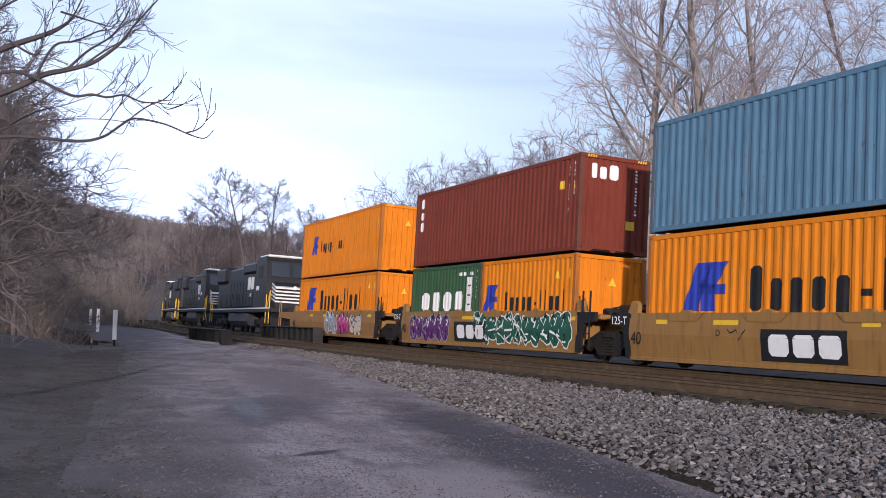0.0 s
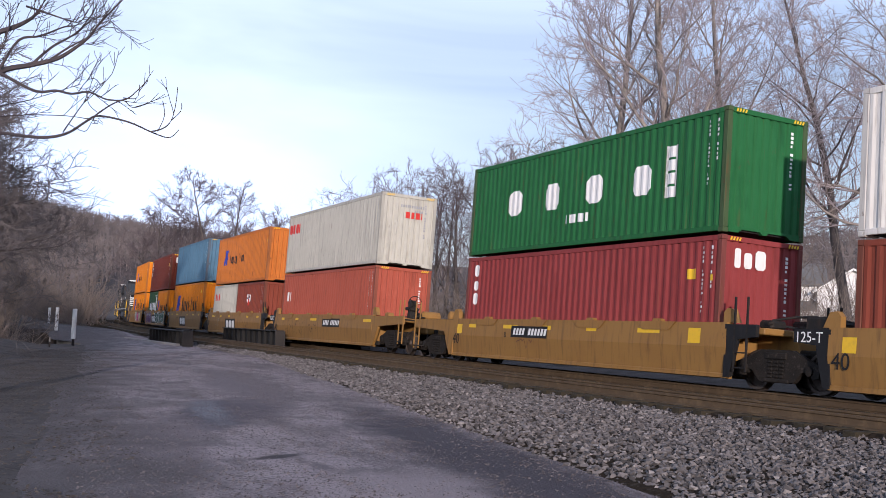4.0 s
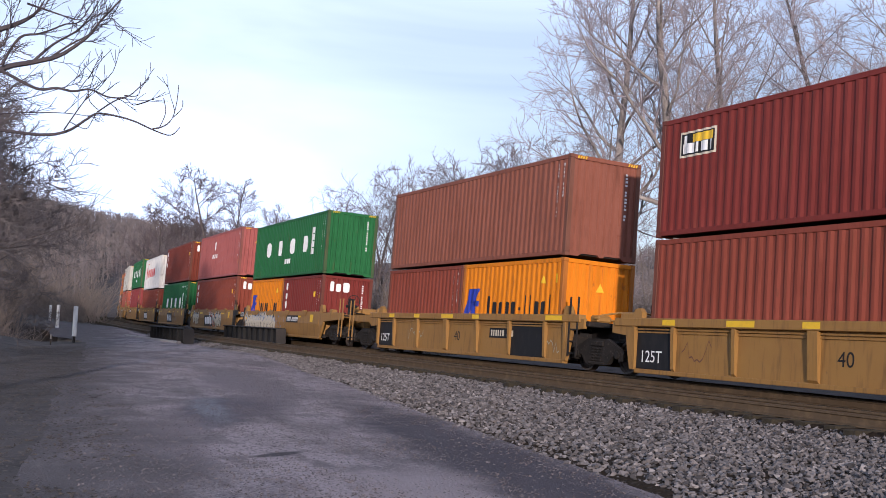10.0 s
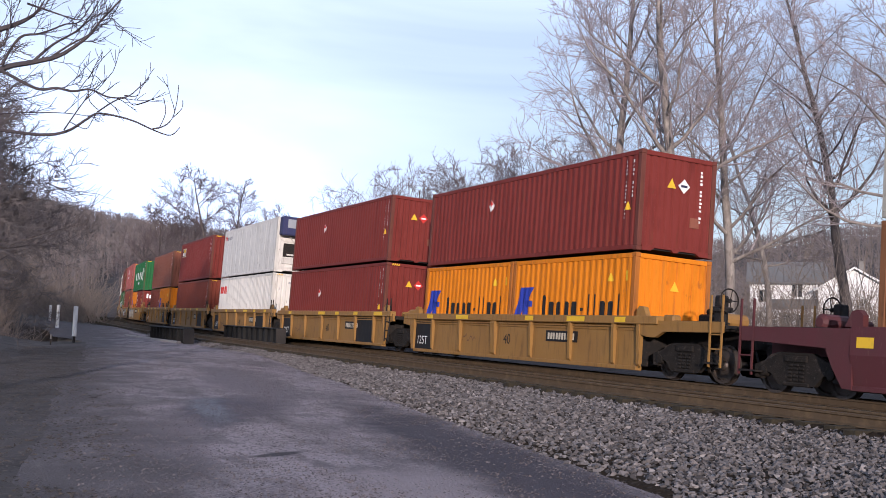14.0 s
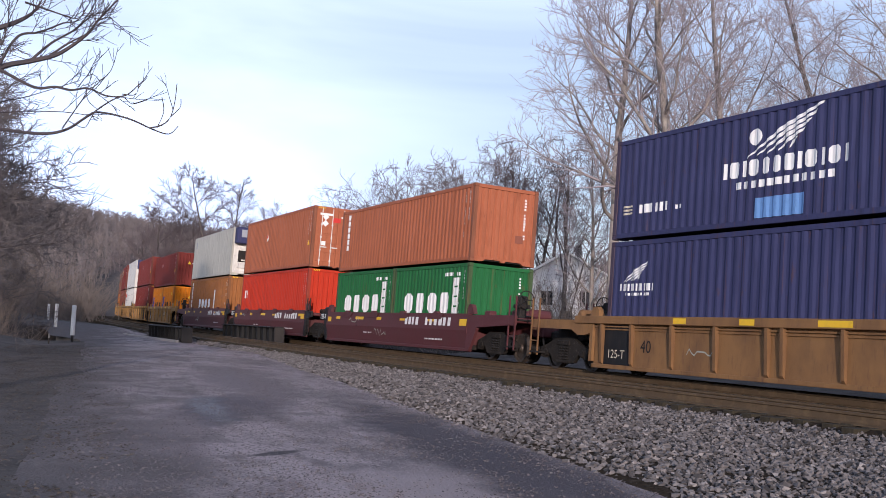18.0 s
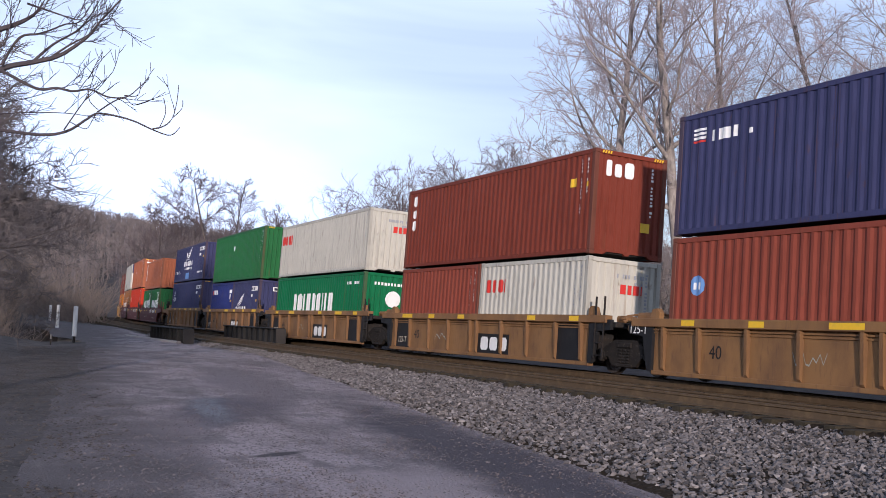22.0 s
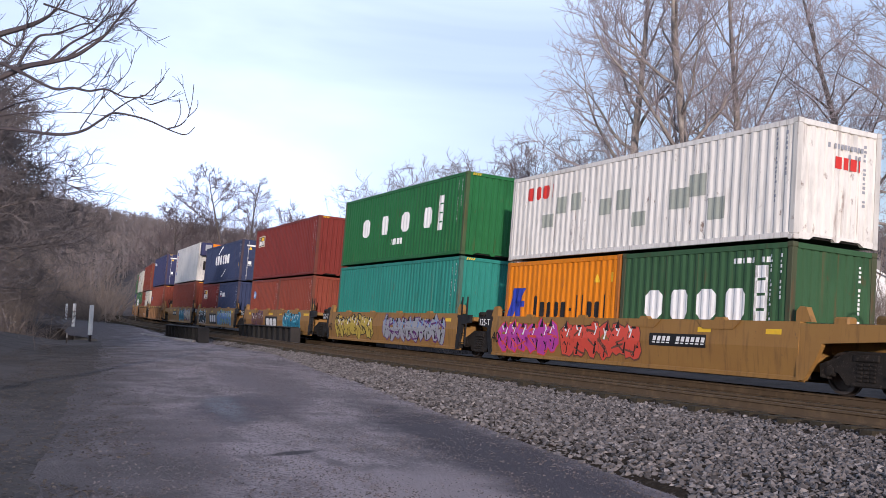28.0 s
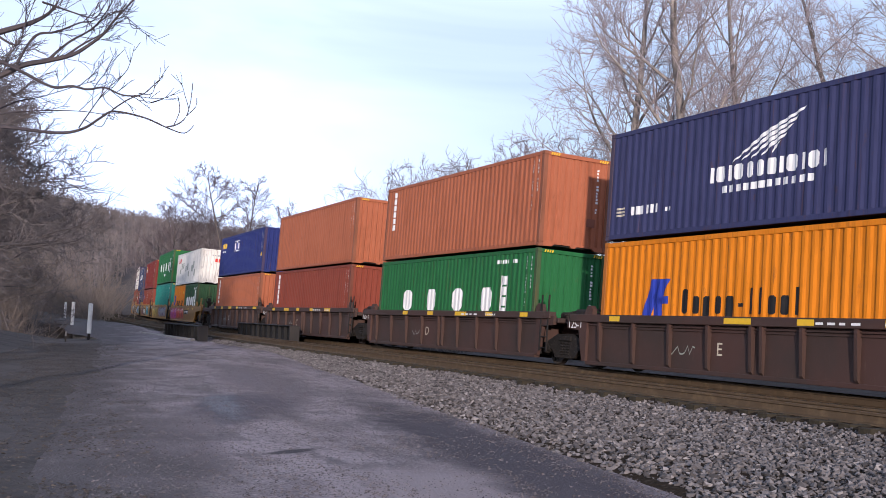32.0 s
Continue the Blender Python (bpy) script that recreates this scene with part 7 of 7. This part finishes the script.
def reaching_tree():
    """The tree at the road's left edge whose limbs hang into view; its limbs lie about a plane across the aim."""
    rng = random.Random(19)
    trunk, crown = Shape(), Twigs()
    root = thing("tree", "leafless tree whose dark limbs reach over the road", "tree", "bare trees along the railway")
    place = lambda u, z, off=0.0: Vector(((14.5 + off) * 0.4436 + u * 0.8962, (14.5 + off) * 0.8962 - u * 0.4436, z))
    foot = place(-8.6, 0)
    trunk.tube([Vector((foot.x, foot.y, ground_z(foot.x, foot.y) - 0.2)), place(-8.5, 2.0), place(-8.45, 3.6), place(-8.3, 5.6), place(-8.2, 8.2)], [0.16, 0.14, 0.12, 0.09, 0.05], 9, cap=False)
    limbs = [(0.030, 0.10, 0, [(-8.45, 3.5), (-7.3, 4.0), (-6.56, 4.07), (-5.77, 4.03), (-5.38, 4.09), (-5.07, 4.25), (-4.87, 4.32), (-4.43, 4.23), (-4.11, 4.10), (-3.90, 4.05), (-3.78, 4.17)]),
             (0.012, 0.0, 2, [(-4.87, 4.32), (-4.64, 4.46), (-4.48, 4.51), (-4.36, 4.42), (-4.17, 4.49)]),
             (0.012, 0.0, 1, [(-4.11, 4.10), (-3.96, 4.16), (-3.86, 4.28), (-3.81, 4.50), (-3.79, 4.76)]),
             (0.007, 0.0, 0, [(-4.03, 4.11), (-3.95, 4.34), (-3.98, 4.55)]),
             (0.007, 0.0, 0, [(-3.86, 4.28), (-3.74, 4.42), (-3.73, 4.54)]),
             (0.012, 0.0, 4, [(-5.39, 4.09), (-5.23, 4.31), (-5.04, 4.54), (-4.85, 4.71), (-4.71, 4.82)]),
             (0.007, 0.0, 0, [(-5.30, 4.20), (-5.05, 4.09), (-4.95, 4.20), (-4.88, 4.32)]),
             (0.030, 0.10, 3, [(-8.40, 4.3), (-7.3, 4.9), (-6.61, 5.0), (-6.28, 4.9), (-5.84, 4.69), (-5.56, 4.71), (-5.32, 4.66), (-5.04, 4.67), (-4.76, 4.55), (-4.49, 4.55), (-4.33, 4.69), (-4.20, 4.85)]),
             (0.009, 0.0, 0, [(-5.04, 4.67), (-5.0, 4.48), (-4.86, 4.35)]),
             (0.009, 0.0, 1, [(-4.49, 4.55), (-4.31, 4.56), (-4.28, 4.75)]),
             (0.008, 0.0, 2, [(-5.16, 4.67), (-5.05, 4.80), (-4.92, 4.83), (-4.81, 4.72)]),
             (0.008, 0.0, 1, [(-5.42, 4.68), (-5.25, 4.81), (-5.13, 4.88)]),
             (0.050, 0.3, 10, [(-8.40, 4.2), (-6.76, 4.77), (-6.29, 5.0), (-5.98, 5.10), (-5.66, 5.21), (-5.43, 5.34), (-5.16, 5.52), (-5.01, 5.69), (-4.74, 5.94), (-4.43, 6.27)]),
             (0.055, 0.1, 10, [(-8.35, 4.7), (-6.78, 5.33), (-6.23, 5.53), (-6.0, 5.67), (-5.85, 5.83), (-5.70, 6.16)]),
             (0.022, 0.2, 10, [(-6.32, 5.0), (-6.11, 5.42), (-5.84, 5.51), (-5.52, 5.66), (-5.29, 5.70), (-5.06, 6.01)]),
             (0.010, 0.3, 3, [(-5.01, 5.69), (-4.81, 5.73), (-4.72, 5.57), (-4.60, 5.55)]),
             (0.022, 0.3, 10, [(-5.98, 5.10), (-5.71, 5.39), (-5.36, 5.60), (-5.13, 5.85), (-4.98, 6.09)]),
             (0.020, 0.0, 8, [(-6.63, 5.42), (-6.26, 5.22), (-6.16, 5.55), (-6.05, 5.91)]),
             (0.016, 0.1, 6, [(-6.0, 5.9), (-5.61, 5.79), (-5.29, 5.69), (-5.13, 5.77)]),
             (0.020, 0.35, 8, [(-5.82, 5.15), (-5.51, 5.39), (-5.12, 5.59), (-4.86, 5.97)]),
             (0.030, -0.5, 16, [(-8.35, 4.9), (-6.9, 5.6), (-6.2, 5.95), (-5.6, 6.4)]),
             (0.016, 0.9, 5, [(-8.4, 3.9), (-7.2, 4.35), (-6.4, 4.45), (-5.7, 4.5), (-5.2, 4.42)]),
             (0.016, 1.2, 6, [(-8.4, 3.6), (-7.0, 4.55), (-6.3, 4.75), (-5.6, 5.05)])]
    for r, off, twigs, pts in limbs:
        n = len(pts)
        pts = [place(u, z, off + 0.12 * math.sin(3.1 * u)) for u, z in pts]
        pts = flowing(pts)
        n = len(pts)
        trunk.tube(pts, [max(0.0055, r * (1 - 0.85 * i / (n - 1))) for i in range(n)], 6, cap=False)
        for i in range(twigs):
            b, ax = along_stem(pts, rng.uniform(0.3, 0.98))
            sl = rng.uniform(0.25, 0.6)
            t = bent(b, off_axis(ax, radians(rng.uniform(20, 55)), rng, 0.12), sl, 4, 0.12, Vector((0, 0, 0.05)), rng)
            crown.add(t, [0.007, 0.006, 0.005, 0.0045, 0.004])
            for q in range(3):
                o, ox = along_stem(t, rng.uniform(0.25, 0.98))
                t2 = bent(o, off_axis(ox, radians(rng.uniform(20, 55)), rng, 0.12), sl * rng.uniform(0.3, 0.6), 3, 0.12, Vector((0, 0, 0.05)), rng)
                crown.add(t2, [0.005, 0.0045, 0.004, 0.0035])
    part("trunk", trunk, BARK_BLACK, root)
    part("crown", crown.data("crown"), BARK_BLACK, root)


# ---- bridge girders, posts, house ----
GIRDER_END = material("girder_end", (0.035, 0.03, 0.027), 0.8, 0, [((0.025, 0.02, 0.018), 3, (1, 1, 0.4), 0.45, 0.25, 0.7)], 0.2, 30)

GIRDER_STEEL = material("girder_steel", (0.010, 0.0095, 0.0095), 0.75, 0.1, [((0.022, 0.018, 0.014), 3, (1, 1, 0.4), 0.5, 0.2, 0.6)], 0.2, 30)


def girder(s0, s1, lateral, low, high, label):
    root = tagged(new("bridge_girder"), label, "bridge girder", kind="structure")
    mid = (s0 + s1) / 2
    x, y, z, a = rail_line(mid, lateral)
    root.matrix_basis = pose(x, y, z, 0, 0, -math.degrees(a))
    h = (s1 - s0) / 2
    part("web", Shape().box(-0.02, 0.02, -h, h, low, high), GIRDER_STEEL, root)
    part("top_flange", Shape().box(-0.2, 0.2, -h, h, high, high + 0.05, 0.01), GIRDER_STEEL, root)
    part("bottom_flange", Shape().box(-0.2, 0.2, -h, h, low - 0.05, low, 0.01), GIRDER_STEEL, root)
    stiff = once(("stiffener", low, high), lambda: Shape().box(-0.16, 0.16, -0.02, 0.02, low, high))
    for i in range(11):
        part("stiffener", stiff, GIRDER_STEEL, root, m=pose(0, -h + 0.15 + (2 * h - 0.3) * i / 10, 0))
    part("end_plate", Shape().box(-0.24, 0.24, -h - 0.06, -h, low - 0.2, high + 0.02, 0.01), GIRDER_END, root, "rusty weathered end post")
    return root


def marker_post(x, y, height, white_from, label):
    root = thing("marker_post", label, "marker post", "white posts by the creek", pose(x, y, ground_z(x, y) - 0.05, 1.2, 1.5, 0))
    part("stake", Shape().tube([(0, 0, 0), (0, 0, height * 0.6)], 0.055 if height > 1 else 0.03, 10), STEEL_DARK, root)
    part("sleeve", Shape().tube([(0, 0, white_from), (0, 0, height - 0.02), (0, 0, height)], [0.10, 0.10, 0.06] if height > 1 else [0.04, 0.04, 0.03], 14), WHITE if height > 1 else CONCRETE, root, "white plastic sleeve" if height > 1 else "")
    return root


SIDING = material("white_siding", (0.76, 0.745, 0.72), 0.7, 0, [((0.60, 0.58, 0.56), 1.5, (1, 1, 1), 0.45, 0.3, 0.5)], 0.15, 8)
SHINGLE = material("grey_shingle", (0.16, 0.155, 0.15), 0.9, 0, [((0.1, 0.1, 0.1), 5, (1, 1, 3), 0.45, 0.2, 0.6)], 0.4, 20)


def house(x, y, turn, label, deep=4.0, eave=3.3, ridge=5.0, with_wing=False):
    """A small gabled house; its gable end looks along -y."""
    root = thing("house", label, "house", "houses behind the trees", m=pose(x, y, ground_z(x, y) - 0.05, 0, 0, turn))
    part("wall", Shape().slab([(-2.9, 0), (-2.9, eave), (0, ridge), (2.9, eave), (2.9, 0)], -deep, deep, "y"), SIDING, root)
    for sx in (-1, 1):
        part("roof", Shape().slab([(0, ridge), (sx * 3.3, eave - 0.28), (sx * 3.3, eave - 0.12), (0, ridge + 0.18)], -deep - 0.35, deep + 0.35, "y"), SHINGLE, root)
    for i in range(int(eave / 0.22)):
        part("clapboard", once("clapboard", lambda: Shape().slab([(0.0, 0.0), (-0.03, 0.0), (-0.008, 0.21), (0.0, 0.21)], -2.9, 2.9, "x")), SIDING, root, m=pose(0, -deep, 0.22 * i))
    part("trim", Shape().slab([(0, ridge + 0.02), (3.3, eave - 0.26), (3.3, eave - 0.08), (0, ridge + 0.2), (-3.3, eave - 0.08), (-3.3, eave - 0.26)], -deep - 0.40, -deep - 0.35, "y"), WHITE, root, "white verge board")
    if with_wing:
        part("wing_wall", Shape().box(-8.6, -2.9, -1.6, deep, 0, eave + 0.5), SIDING, root, "white two-storey wing")
        part("wing_roof", Shape().slab([(-2.0, eave + 0.42), (1.2, eave + 2.4), (1.2, eave + 2.55), (-2.05, eave + 0.58)], -8.9, -2.0, "x"), SHINGLE, root, "grey shingle roof of the wing")
        part("lean_to_wall", Shape().box(-6.6, -2.9, -deep + 0.1, -1.6, 0, 2.75), SIDING, root)
        part("lean_to_roof", Shape().slab([(-deep - 0.2, 2.72), (-1.6, 3.5), (-1.6, 3.62), (-deep - 0.2, 2.86)], -6.9, -2.9, "x"), SHINGLE, root, "grey lean-to roof")
        for xx, yy, zz in ((-5.6, -deep + 0.1, 1.1), (-4.2, -deep + 0.1, 1.1), (-7.4, -1.6, 3.3), (-4.6, -1.6, 3.75)):
            w = part("window", once("window_frame", lambda: Shape().box(-0.5, 0.5, -0.06, 0.02, 0, 1.2, 0.01)), WHITE, root, m=pose(xx, yy, zz))
            for px in (-0.22, 0.22):
                part("pane", once("pane", lambda: Shape().box(-0.19, 0.19, -0.075, -0.05, 0.07, 1.13)), LOCO_GLASS, w, m=pose(px, 0, 0))
        part("chimney", Shape().box(0.6, 1.1, 0.6, 1.1, eave, ridge + 0.9, 0.03), CONCRETE, root)
        return
    part("porch", Shape().box(-4.9, -2.9, -deep + 0.3, deep - 0.3, 2.2, 2.34, 0.03), SHINGLE, root, "grey porch roof")
    for yy in (-deep + 0.4, 0.0, deep - 0.4):
        part("porch_post", once("porch_post", lambda: Shape().box(-0.06, 0.06, -0.06, 0.06, 0, 2.2, 0.01)), SIDING, root, m=pose(-4.8, yy, 0))
    for xx in (-1.4, 1.4):
        for zz in (0.9, 2.3) if eave > 3.6 else (1.0,):
            w = part("window", once("window_frame", lambda: Shape().box(-0.5, 0.5, -0.06, 0.02, 0, 1.2, 0.01)), WHITE, root, m=pose(xx, -deep, zz))
            for px in (-0.22, 0.22):
                part("pane", once("pane", lambda: Shape().box(-0.19, 0.19, -0.075, -0.05, 0.07, 1.13)), LOCO_GLASS, w, m=pose(px, 0, 0))
    part("door", Shape().box(-0.45, 0.45, -deep - 0.05, -deep + 0.02, 0.0, 2.0, 0.01), STEEL_DARK, root, "dark front door")
    part("chimney", Shape().box(0.6, 1.1, 0.6, 1.1, eave, ridge + 0.9, 0.03), CONCRETE, root)


girder(47.6, 57.0, -SPACING - 2.35, -0.35, 0.56, "dark steel plate girder on the near side of the railway bridge")
girder(47.6, 58.5, -SPACING / 2, -0.35, 0.62, "dark steel plate girder between the two tracks")
girder(47.6, 62.5, 2.35, -0.35, 0.62, "dark steel plate girder on the far side of the railway bridge")
structure("bridge_deck", Shape().box(10.2, 21.0, 47.0, 63.5, -0.45, -0.30), CONCRETE, "concrete bridge deck over the creek", "bridge")
structure("road_slab", Shape().box(7.0, 11.2, 49.5, 64.5, -0.35, 0.10), CONCRETE, "concrete slab that carries the road over the creek", "bridge")
marker_post(6.15, 50.3, 1.72, 0.35, "white capped marker post beside the road bridge")
marker_post(7.2, 66.9, 1.45, 0.05, "white capped marker post beside the road bridge")
marker_post(4.95, 48.3, 0.5, 0.3, "short pale stake beside the creek")
marker_post(9.3, 92.0, 1.4, 0.1, "white capped marker post at the far side of the creek")
house(*from_view(0.925, 92), -44, "white clapboard house with grey roof and side wing behind trees", 3.0, 4.5, 6.2, True)
house(*from_view(0.285, 80), -34, "white two-storey house half hidden by bare trees", 3.6, 4.6, 6.2)
structure("road_curb", Shape().box(10.42, 10.62, 48.5, 64.0, 0.0, 0.24, 0.02), PALE_CONCRETE, "low concrete curb beside the bridge", "curb")
build_trees()
build_locomotives()
build_train()
spread_ties()


def motions():
    """The train rolls away along its track, gaining a little speed."""
    for ob, mid, fore, up in ROLLING:
        rows = []
        for i in range(17):
            t = 2.0 * i
            s = mid + 15.069 * (t - 15) + 0.0088 * (t - 15) ** 2
            rows.append((t, on_rails(s) @ pose(0, fore, up)))
        walk(ob, rows)


motions()
